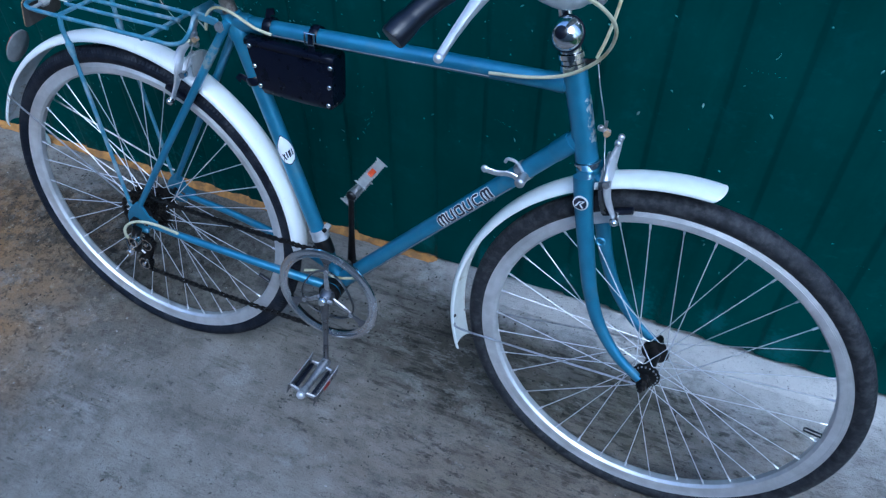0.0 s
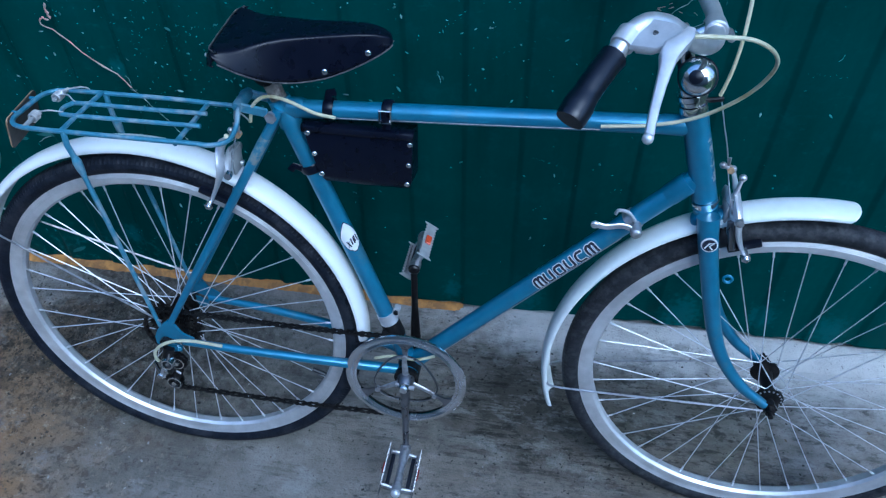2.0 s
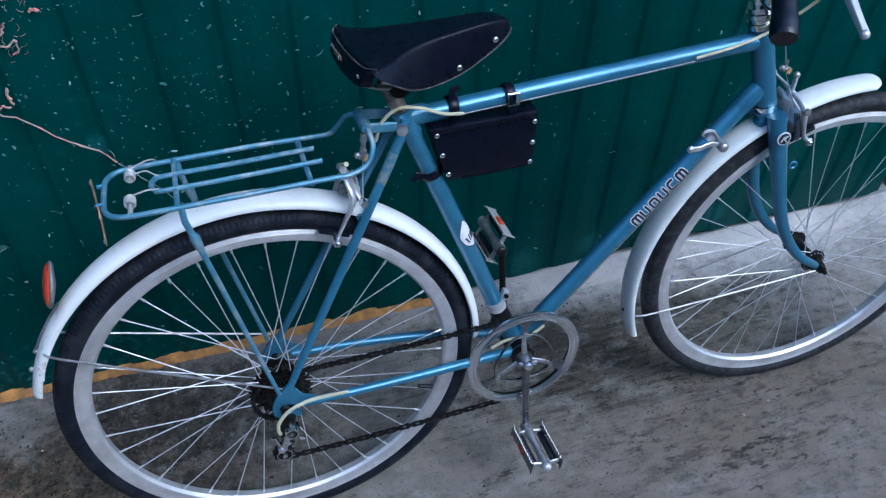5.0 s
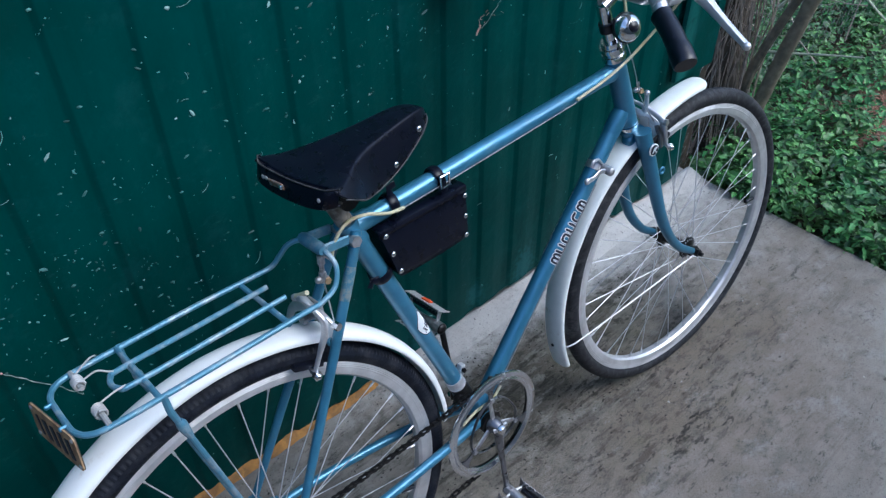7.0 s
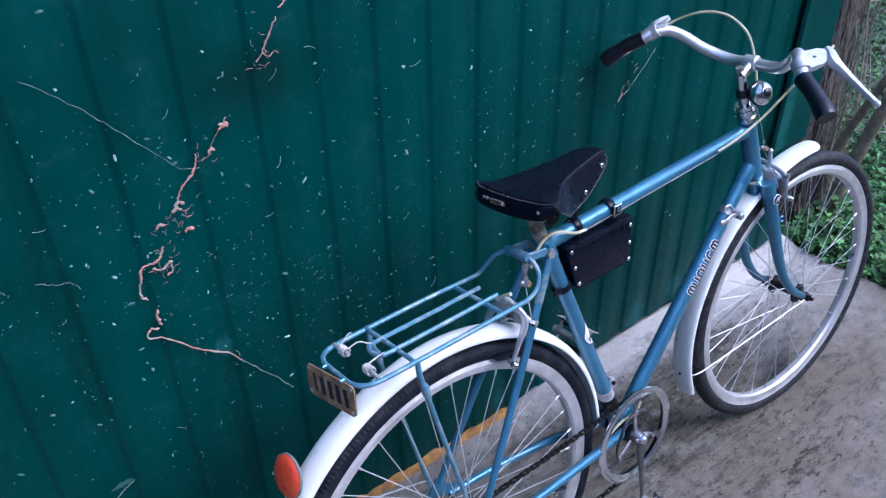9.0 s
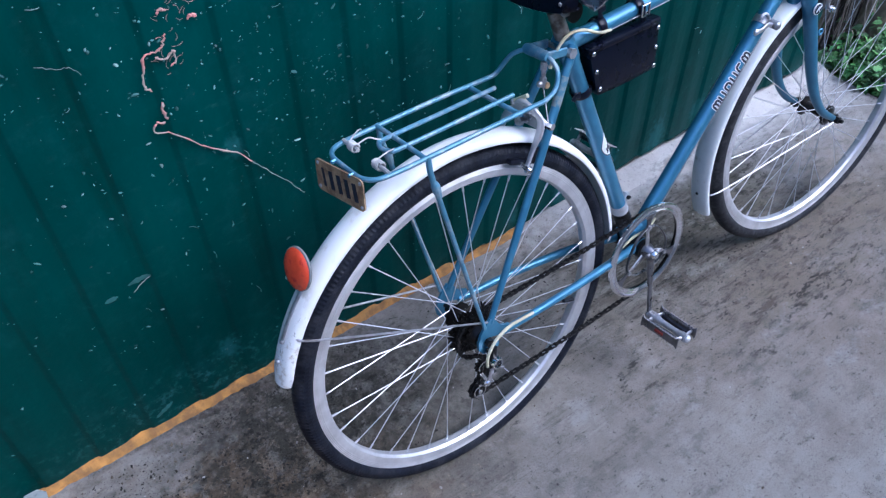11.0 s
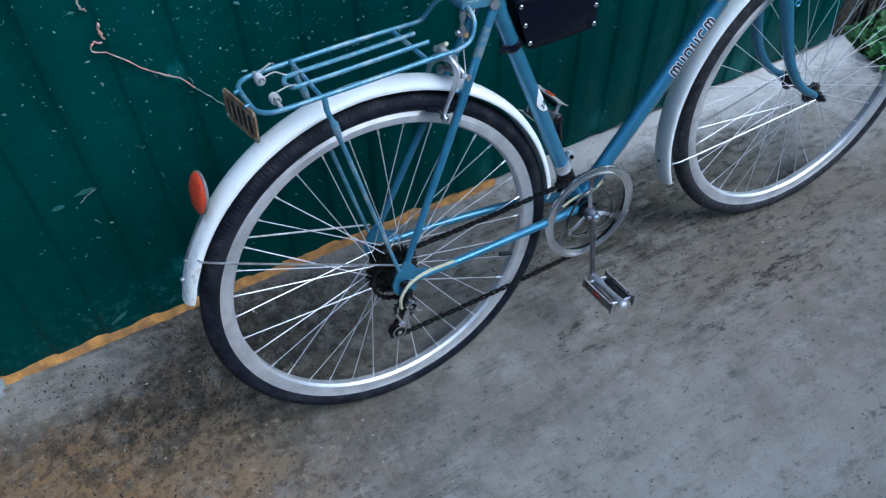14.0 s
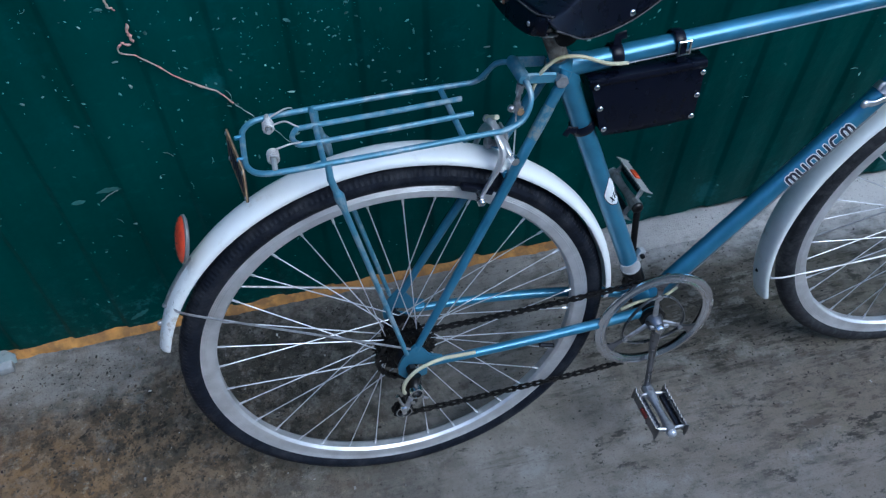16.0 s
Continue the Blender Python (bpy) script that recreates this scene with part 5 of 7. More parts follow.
    part("badge_plate", block(B(), (0.1675, 0.022, 0.890), (0.003, 0.030, 0.0105), tip, 0.0012, 1), RUSTBADGE, saddle, "small worn metal badge plate", turn)
    part("rivet", ball(B(), (0.1655, 0.011, 0.890), 0.0034, (0.6, 1, 1), u=10, v=6), CHROME, saddle, "", turn)
    # springs and clamp under the hide
    bm = B()
    for s in (-1, 1):
        tube(bm, curve_points([(0.350, s * 0.006, 0.882), (0.30, s * 0.014, 0.862), (0.245, s * 0.022, 0.850), (0.21, s * 0.034, 0.856), (0.184, s * 0.050, 0.872)], 4), 0.0034, 8)
    part("spring", bm, STEEL, saddle, "steel saddle springs", turn)
    bm = B()
    rod(bm, (0.236, -0.030, 0.851), (0.236, 0.030, 0.851), 0.0115, 16)
    rod(bm, (0.236, -0.034, 0.851), (0.236, -0.029, 0.851), 0.0155, 20)
    part("clamp", bm, GREASE, saddle, "dark saddle clamp")
    bm = B()
    d = (SEAT_TOP - BB).normalized()
    rod(bm, SEAT_TOP - d * 0.01, SEAT_TOP + d * 0.066, 0.0128, 18, 0.0120)
    part("seat_post", bm, PRIMER, bicycle, "dull greyish seat post")
    bm = B()
    rod(bm, SEAT_TOP + d * -0.006 + Vector((-0.012, -0.026, 0)), SEAT_TOP + d * -0.006 + Vector((-0.012, 0.026, 0)), 0.0055, 10)
    rod(bm, SEAT_TOP + d * -0.006 + Vector((-0.012, -0.030, 0)), SEAT_TOP + d * -0.006 + Vector((-0.012, -0.022, 0)), 0.0088, 6)
    part("clamp_bolt", bm, STEEL, bicycle, "rusty seat clamp bolt")


def build_handlebar():
    right = [(0.826, -0.004, 0.951), (0.821, -0.040, 0.950), (0.803, -0.074, 0.957), (0.776, -0.106, 0.978), (0.747, -0.133, 1.002), (0.722, -0.150, 1.008), (0.703, -0.166, 0.996), (0.690, -0.182, 0.978), (0.672, -0.211, 0.960), (0.654, -0.243, 0.939)]
    left = [(0.826, 0.004, 0.951), (0.830, 0.040, 0.950), (0.826, 0.070, 0.956), (0.812, 0.104, 0.972), (0.793, 0.136, 0.996), (0.772, 0.158, 1.009), (0.748, 0.174, 1.008), (0.730, 0.188, 0.998), (0.715, 0.214, 0.980), (0.699, 0.246, 0.960)]
    line = right[::-1] + left
    bm = tube(B(), curve_points(line, 5), 0.0112, 16)
    bar = part("handlebar", bm, ALLOY, bicycle, "swept-back silver handlebar")
    for pts, s in ((right, -1), (left, 1)):
        a, b = Vector(pts[7]), Vector(pts[9])
        d = (b - a).normalized()
        bm = B()
        rs, ps = [], []
        for k in range(25):
            t = k / 24
            ps.append(a - d * 0.004 + (b - a + d * (0.009 if s < 0 else 0.018)) * t + Vector((0, 0, 0.004 * math.sin(math.pi * t))))
            rs.append(0.0152 - (0.0006 if k % 2 and k < 17 else 0) + 0.0016 * min(1, max(0, (k - 16) / 3)) + (0.0006 if k < 2 else 0) - (0.0012 if k == 24 else 0))
        tube(bm, ps, rs, 16)
        part("grip", bm, GRIP, bar, "black rubber grip, ribbed, with a smooth flared end")
        # lever bracket and lever
        j = Vector(pts[6])
        f = Vector((0.060, s * 0.018, 0.011))
        bm = B()
        rod(bm, j - d * 0.010, j + d * 0.010, 0.0135, 16)
        up = Vector((0.12, s * 0.25, 1)).normalized()
        fx = (f - up * f.dot(up)).normalized()
        out = [(-0.004, -0.007, 0.008), (0.012, -0.021, 0.013), (0.047, -0.002, 0.015), (0.062, 0.013, 0.012), (0.053, 0.026, 0.007), (0.028, 0.025, -0.003), (0.004, 0.015, -0.006)]
        mid = Vector((0.028, s * 0.006, 0.006))
        loops = []
        for h, k in ((-0.0115, 0.56), (-0.0095, 0.66), (-0.0015, 0.70), (-0.0010, 0.97), (0.0004, 1.0), (0.0052, 1.0), (0.0064, 0.96)):
            loops.append([bm.verts.new(j + mid + (Vector((u, s * v, w)) - mid) * k + up * h) for u, v, w in out])
        for p, q in zip(loops, loops[1:]):
            for i in range(len(out)):
                bm.faces.new((p[i], p[(i + 1) % len(out)], q[(i + 1) % len(out)], q[i]))
        bm.faces.new(loops[0][::-1])
        bm.faces.new(loops[-1])
        part("lever_bracket", bm, CASTING, bar, "cast alloy lever bracket")
        p0 = j + f
        tip = Vector((0.728, -0.288, 0.946)) if s < 0 else Vector((0.775, 0.262, 0.965))
        # a flat blade with rounded edges, broad by the pivot and narrow at the tip
        sq = lambda w: math.copysign(abs(w) ** 0.55, w)
        run = tip - p0
        e = run.normalized()
        n1 = (fx - e * fx.dot(e)).normalized()
        n2 = e.cross(n1)
        loops = []
        bm = B()
        for t, off, wide, thick in ((-0.10, 0.000, 0.005, 0.006), (0.0, -0.002, 0.009, 0.0085), (0.12, -0.009, 0.0115, 0.0090), (0.22, -0.011, 0.0100, 0.0085), (0.34, -0.009, 0.0074, 0.0075), (0.5, -0.0075, 0.0060, 0.0062), (0.7, -0.005, 0.0052, 0.0054), (0.88, -0.002, 0.0048, 0.0046), (0.97, 0.0, 0.0050, 0.0042)):
            o = p0 + run * t + n1 * off
            loops.append([bm.verts.new(o + n1 * wide * sq(math.cos(q)) + n2 * thick * sq(math.sin(q))) for q in (2 * math.pi * (i + 0.5) / 12 for i in range(12))])
        for p, q in zip(loops, loops[1:]):
            for i in range(12):
                bm.faces.new((p[i], p[(i + 1) % 12], q[(i + 1) % 12], q[i]))
        bm.faces.new(loops[0][::-1])
        bm.faces.new(loops[-1])
        ball(bm, tip, 0.0060, u=12, v=8)
        part("brake_lever", bm, CASTING, bar, "bare alloy brake lever")
        rod_b = rod(B(), j + mid + up * 0.005, j + mid + up * 0.0074, 0.0030, 10)
        part("pivot_screw", rod_b, CRANK, bar)
    # stem
    bm = B()
    q = HEAD_TOP + AXIS * 0.036
    top = HEAD_TOP + AXIS * 0.108
    rod(bm, q - AXIS * 0.03, top, 0.0112, 16)
    tube(bm, [top + Vector((-0.004, 0, -0.006)), top + Vector((0.016, 0, 0.002)), (0.826, 0, 0.951)], [0.0125, 0.0115, 0.012], 14)
    stem = part("stem", bm, CHROME, bicycle, "chromed steel stem")
    part("bar_clamp", tube(B(), [(0.826, y, 0.951) for y in (-0.014, -0.012, 0.012, 0.014)], [0.0132, 0.0150, 0.0150, 0.0132], 18), ALLOY, stem, "plated handlebar clamp")
    bm = rod(B(), top + AXIS * 0.002, top + AXIS * 0.014, 0.0078, 6)
    part("stem_bolt", bm, STEEL, stem)
    bm = rod(B(), (0.846, -0.012, 0.943), (0.846, 0.012, 0.943), 0.0055, 6)
    part("clamp_bolt", bm, STEEL, stem)
    # bell
    d = Vector((-0.26, -0.90, 0.36)).normalized()
    c = Vector((0.812, -0.032, 0.899))
    turn = aim(d)
    bm = revolve(B(), [(0, 0.0205), (0.0075, 0.0202), (0.0145, 0.0175), (0.0200, 0.0120), (0.0232, 0.0055), (0.0240, 0.0), (0.0225, 0.0), (0.0185, 0.0105), (0, 0.018)], n=40, axis="Z", closed=False)
    bm.transform(Matrix.Translation(c) @ turn.to_4x4())
    bell = part("bell", bm, CHROME, bicycle, "chrome bicycle bell with a black centre")
    bm = revolve(B(), [(0, 0.0225), (0.0060, 0.0222), (0.0090, 0.0205), (0.0095, 0.0175), (0, 0.0175)], n=24, axis="Z", closed=False)
    bm.transform(Matrix.Translation(c) @ turn.to_4x4())
    part("bell_cap", bm, GRIP, bell, "black cap")
    bm = revolve(B(), [(0, -0.006), (0.021, -0.006), (0.0255, -0.002), (0.0255, 0.0015), (0, 0.0015)], n=32, axis="Z", closed=False)
    bm.transform(Matrix.Translation(c) @ turn.to_4x4())
    tube(bm, [c - d * 0.004, c - d * 0.016, c - d * 0.024 + Vector((-0.012, 0, 0))], 0.008, 8)
    part("bell_base", bm, GRIP, bell)
    q = HEAD_TOP + AXIS * 0.066
    part("strap", rod(B(), q - AXIS * 0.008, q + AXIS * 0.008, 0.0140, 18), GRIP, bell, "black rubber strap round the stem")


def build_cables():
    def cable(pts, r=0.0026, mat=CABLE, label="yellowed cable sleeve"):
        part("cable", tube(B(), curve_points(pts, 8), r, 8), mat, bicycle, label)
    cable([(0.762, -0.172, 1.006), (0.795, -0.168, 1.006), (0.838, -0.150, 0.998), (0.872, -0.122, 0.972), (0.884, -0.086, 0.935), (0.868, -0.053, 0.886), (0.825, -0.030, 0.842), (0.770, -0.021, 0.820), (0.703, -0.0185, 0.810)])
    cable([(0.703, -0.0165, 0.804), (0.55, -0.0165, 0.796), (0.40, -0.0165, 0.789), (0.325, -0.0165, 0.786)], 0.0009, STEEL, "bare brake wire")
    cable([(0.330, -0.0175, 0.787), (0.300, -0.021, 0.794), (0.262, -0.024, 0.812), (0.232, -0.024, 0.815), (0.210, -0.022, 0.798), (0.200, -0.016, 0.768)])
    cable([(0.200, -0.016, 0.768), (0.192, -0.018, 0.778), (0.184, -0.020, 0.786)], 0.0012, STEEL, "bare brake wire")
    cable([(0.800, 0.194, 1.004), (0.820, 0.165, 1.022), (0.834, 0.120, 1.036), (0.852, 0.075, 1.030), (0.867, 0.038, 0.995), (0.867, 0.018, 0.945), (0.861, 0.006, 0.895), (0.852, 0.000, 0.860)])
    cable([(0.853, 0.000, 0.862), (0.866, -0.006, 0.820), (0.878, -0.007, 0.785), (0.885, -0.007, 0.757), (0.893, -0.018, 0.725), (0.903, -0.034, 0.692)], 0.0010, STEEL, "bare brake wire")
    part("cable_stop", rod(B(), (0.832, 0, 0.851), (0.858, 0.000, 0.856), 0.0040, 10), GREASE, bicycle, "dark cable hanger")
    cable([(0.055, -0.066, 0.343), (0.030, -0.073, 0.347), (0.004, -0.079, 0.342), (-0.014, -0.083, 0.326), (-0.018, -0.083, 0.308), (-0.016, -0.080, 0.296)], 0.0030)
    cable([(0.105, -0.0665, 0.340), (0.055, -0.066, 0.343)], 0.0030)
    cable([(0.372, -0.030, 0.318), (0.405, -0.032, 0.330), (0.445, -0.030, 0.326), (0.478, -0.020, 0.330)], 0.0027)
    a, b = BB, Vector((0.846, 0, 0.729))
    pts = [on_tube(a, b, 0.0165, s, -38) for s in (0.06, 0.2, 0.33, 0.47)]
    cable(pts, 0.0009, STEEL, "bare gear wire")


def build_brake(label, axle, bolt, plate_at, near, far, pad, nut):
    """A side-pull caliper; near and far: the lines of its two arms."""
    bm = rod(B(), bolt[0], bolt[1], 0.0050, 12)
    rod(bm, bolt[1], Vector(bolt[1]) + (Vector(bolt[1]) - Vector(bolt[0])).normalized() * 0.007, 0.0082, 6)
    brake = part("brake_caliper", bm, STEEL, bicycle, label)
    out = (Vector(bolt[1]) - Vector(bolt[0])).normalized()
    part("back_plate", block(B(), plate_at, (0.005, 0.034, 0.040), None, 0.003, 2), GREY, brake, "dull grey back plate")
    for k, line in enumerate((near, far)):
        pts = curve_points(line, 6)
        n = len(pts)
        rs = [0.0050 + 0.0042 * math.sin(math.pi * i / (n - 1)) ** 2 for i in range(n)]
        part("arm", tube(B(), pts, rs, 10, flat=0.55, side=(0.25, 1, 0)), CASTING, brake, "curved alloy arm")
        part("arm_knob", ball(B(), line[0], 0.0058, u=10, v=8), STEEL, brake)
    for s in (-1, 1):
        p = Vector((pad[0], s * pad[1], pad[2]))
        radial = (p - axle)
        along = Vector((-radial.z, 0, radial.x)).normalized()
        bm = block(B(), p + Vector((0, -s * 0.016, 0.006)), (0.012, 0.009, 0.048), aim(along), 0.002, 2)
        part("brake_pad", bm, GRIP, brake, "black rubber brake block")
        bm = rod(B(), p + Vector((0, -s * 0.014, 0.004)), p + Vector((0, s * 0.008, 0)), 0.0042, 10)
        rod(bm, p + Vector((0, s * 0.003, 0)), p + Vector((0, s * 0.009, 0)), 0.0072, 6)
        ball(bm, p + Vector((0, s * 0.010, 0)), 0.0050, (1, 0.8, 1), u=10, v=8)
        part("pad_bolt", bm, CHROME, brake)
    k = Vector(nut)
    bm = rod(B(), k + Vector((-0.008, 0, 0.002)), k + Vector((0.008, 0, -0.001)), 0.0036, 8)
    ball(bm, k + Vector((-0.007, 0, 0.003)), 0.0052, u=10, v=8)
    rod(bm, k, k + Vector((0, 0, 0.016)), 0.0022, 8)
    part("anchor", bm, STEEL, brake, "cable anchor bolt")
    part("anchor_nut", rod(B(), k + Vector((0.004, -0.006, -0.002)), k + Vector((0.004, 0.004, -0.002)), 0.0052, 6), RUSTPLATE, brake, "yellowed anchor nut")
    coil = [Vector(plate_at) + out * (0.006 + 0.0006 * a) + Vector((0, 0.011 * math.cos(a), 0.006 + 0.011 * math.sin(a))) for a in (0.5 * i for i in range(20))]
    part("return_spring", tube(B(), coil, 0.0011, 6), STEEL, brake)


def build_brakes():
    extra = curve_points([(0.896, 0.012, 0.712), (0.899, -0.014, 0.704), (0.905, -0.040, 0.688)], 6)
    build_brake("bright side-pull front brake caliper", FRONT, ((0.872, 0, 0.668), (0.912, 0, 0.680)), (0.897, -0.008, 0.684),
                [(0.905, 0.040, 0.728), (0.906, 0.015, 0.722), (0.907, -0.014, 0.714), (0.909, -0.043, 0.699), (0.914, -0.046, 0.672), (0.923, -0.043, 0.650), (0.931, -0.044, 0.636)],
                [(0.908, -0.010, 0.744), (0.904, -0.012, 0.722), (0.900, -0.004, 0.700), (0.901, 0.018, 0.690), (0.908, 0.036, 0.668), (0.922, 0.040, 0.645), (0.931, 0.040, 0.630)],
                (0.932, 0.044, 0.636), (0.885, -0.007, 0.757))
    brake = [ob for ob in bicycle.children if ob.name.startswith("brake_caliper")][0]
    part("arm", tube(B(), extra, 0.0055, 10, flat=0.5, side=(0.25, 0, 1)), CASTING, brake, "curved alloy arm")
    part("leaf", tube(B(), curve_points([(0.901, 0.040, 0.690), (0.903, 0.012, 0.690), (0.904, -0.016, 0.682), (0.903, -0.036, 0.668)], 5), 0.0108, 10, flat=0.32, side=(0, 0.3, 1)), CASTING, brake, "broad cast leaf of the caliper")
    part("inner_arm", tube(B(), curve_points([(0.900, -0.040, 0.690), (0.905, -0.044, 0.668), (0.913, -0.041, 0.642)], 5), 0.0048, 8), CRANK, brake, "darkened inner arm")
    part("arm_bolt", rod(B(), (0.909, -0.046, 0.697), (0.909, -0.056, 0.697), 0.0062, 6), STEEL, brake)
    build_brake("bright side-pull rear brake caliper", REAR, ((0.172, 0, 0.684), (0.150, 0, 0.690)), (0.166, -0.008, 0.696),
                [(0.150, 0.015, 0.719), (0.150, -0.008, 0.728), (0.151, -0.030, 0.722), (0.154, -0.043, 0.706), (0.150, -0.044, 0.685), (0.140, -0.041, 0.662), (0.126, -0.040, 0.634)],
                [(0.167, -0.047, 0.692), (0.162, -0.030, 0.704), (0.157, 0.002, 0.708), (0.151, 0.034, 0.690), (0.140, 0.041, 0.660), (0.126, 0.040, 0.630)],
                (0.124, 0.039, 0.629), (0.178, -0.024, 0.752))
    rear = [ob for ob in bicycle.children if ob.name.startswith("brake_caliper")][-1]
    part("cable_end", rod(B(), (0.150, 0.012, 0.722), (0.156, -0.012, 0.737), 0.0036, 8), CABLE, rear, "yellowed cable end")
    bm = B()
    for p, q, r in (((0.184, -0.020, 0.786), (0.182, -0.021, 0.774), 0.0052), ((0.182, -0.021, 0.774), (0.180, -0.022, 0.762), 0.0036), ((0.180, -0.022, 0.762), (0.178, -0.024, 0.748), 0.0055)):
        rod(bm, p, q, r, 8)
    part("adjuster", bm, STEEL, rear, "knurled cable adjuster")
    part("pull_wire", rod(B(), (0.178, -0.024, 0.748), (0.168, -0.046, 0.694), 0.0011, 6), STEEL, rear)
    part("arm_bolt", rod(B(), (0.166, -0.044, 0.693), (0.168, -0.056, 0.693), 0.0060, 6), CHROME, rear)


def build_shifter():
    a, b = BB, Vector((0.846, 0, 0.729))
    s = (Vector((0.772, 0, 0.650)) - BB).length
    d = (b - a).normalized()
    p = a + d * s
    bm = B()
    rod(bm, p - d * 0.007, p + d * 0.007, 0.0168, 20)
    rod(bm, p + Vector((0.004, -0.014, 0.0)), p + Vector((0.004, -0.034, -0.002)), 0.0085, 14)
    ball(bm, p + Vector((0.004, -0.034, -0.002)), 0.0085, (1, 0.6, 1), u=12, v=8)
    sh = part("gear_lever", bm, STEEL, bicycle, "small steel gear lever clamped on the down tube")
    q = p + Vector((0.002, -0.026, -0.002))
    bm = tube(B(), curve_points([q, q + Vector((-0.018, 0, 0.006)), q + Vector((-0.040, -0.002, 0.003)), q + Vector((-0.058, -0.003, 0.006))], 4), [0.0045, 0.0052], 8, flat=0.45, side=(0, 0, 1))
    ball(bm, q + Vector((-0.058, -0.003, 0.006)), 0.0065, (1, 0.7, 1), u=10, v=8)
    part("lever_blade", bm, ALLOY, sh)
    bm = tube(B(), curve_points([q + Vector((0.0, 0.01, 0.010)), q + Vector((-0.012, 0.010, 0.024)), q + Vector((-0.026, 0.010, 0.026)), q + Vector((-0.030, 0.010, 0.019))], 4), 0.0028, 8)
    part("second_lever", bm, ALLOY, sh)


def build_tube_clamp():
    """Bare metal band with a bolted ear low on the seat tube, and a cable hook on the down tube."""
    d = (SEAT_TOP - BB).normalized()
    f = Vector((d.z, 0, -d.x))
    c = BB + d * 0.116
    bm = B()
    rod(bm, c - d * 0.011, c + d * 0.009, 0.0163, 24)
    rod(bm, c - d * 0.012, c - d * 0.009, 0.0170, 24)
    band = part("tube_clamp", bm, CASTING, bicycle, "scratched bare metal clamp band on the seat tube")
    turn = Matrix.Rotation(radians(20), 3, "Y")
    part("ear", block(B(), c + f * 0.0205 + d * 0.008, (0.011, 0.012, 0.022), turn, 0.002, 2), CASTING, band)
    part("bolt", rod(B(), c + f * 0.022 + d * 0.010 + Vector((0, -0.011, 0)), c + f * 0.022 + d * 0.010 + Vector((0, 0.009, 0)), 0.0042, 6), GREASE, band, "dark clamp bolt")
    e = BB + d * 0.085
    bm = B()
    rod(bm, e - d * 0.014, e + d * 0.018, 0.0172, 20)
    block(bm, e - f * 0.014 + Vector((0, -0.010, 0)), (0.014, 0.016, 0.020), turn, 0.003, 2)
    rod(bm, e - f * 0.016 + Vector((0, -0.026, 0.002)), e - f * 0.012 + Vector((0, -0.006, 0.002)), 0.0048, 8)
    part("lower_band", bm, GREASE, band, "greasy dark lower band with a bolt")
    h = Vector((0.466, 0, 0.352))
    bm = tube(B(), curve_points([h + Vector((0.004, -0.012, -0.016)), h + Vector((0.0, -0.013, 0.002)), h + Vector((-0.006, -0.013, 0.008)), h + Vector((-0.010, -0.013, 0.003))], 4), 0.0026, 6)
    part("cable_hook", bm, GREASE, bicycle, "small dark cable hook")


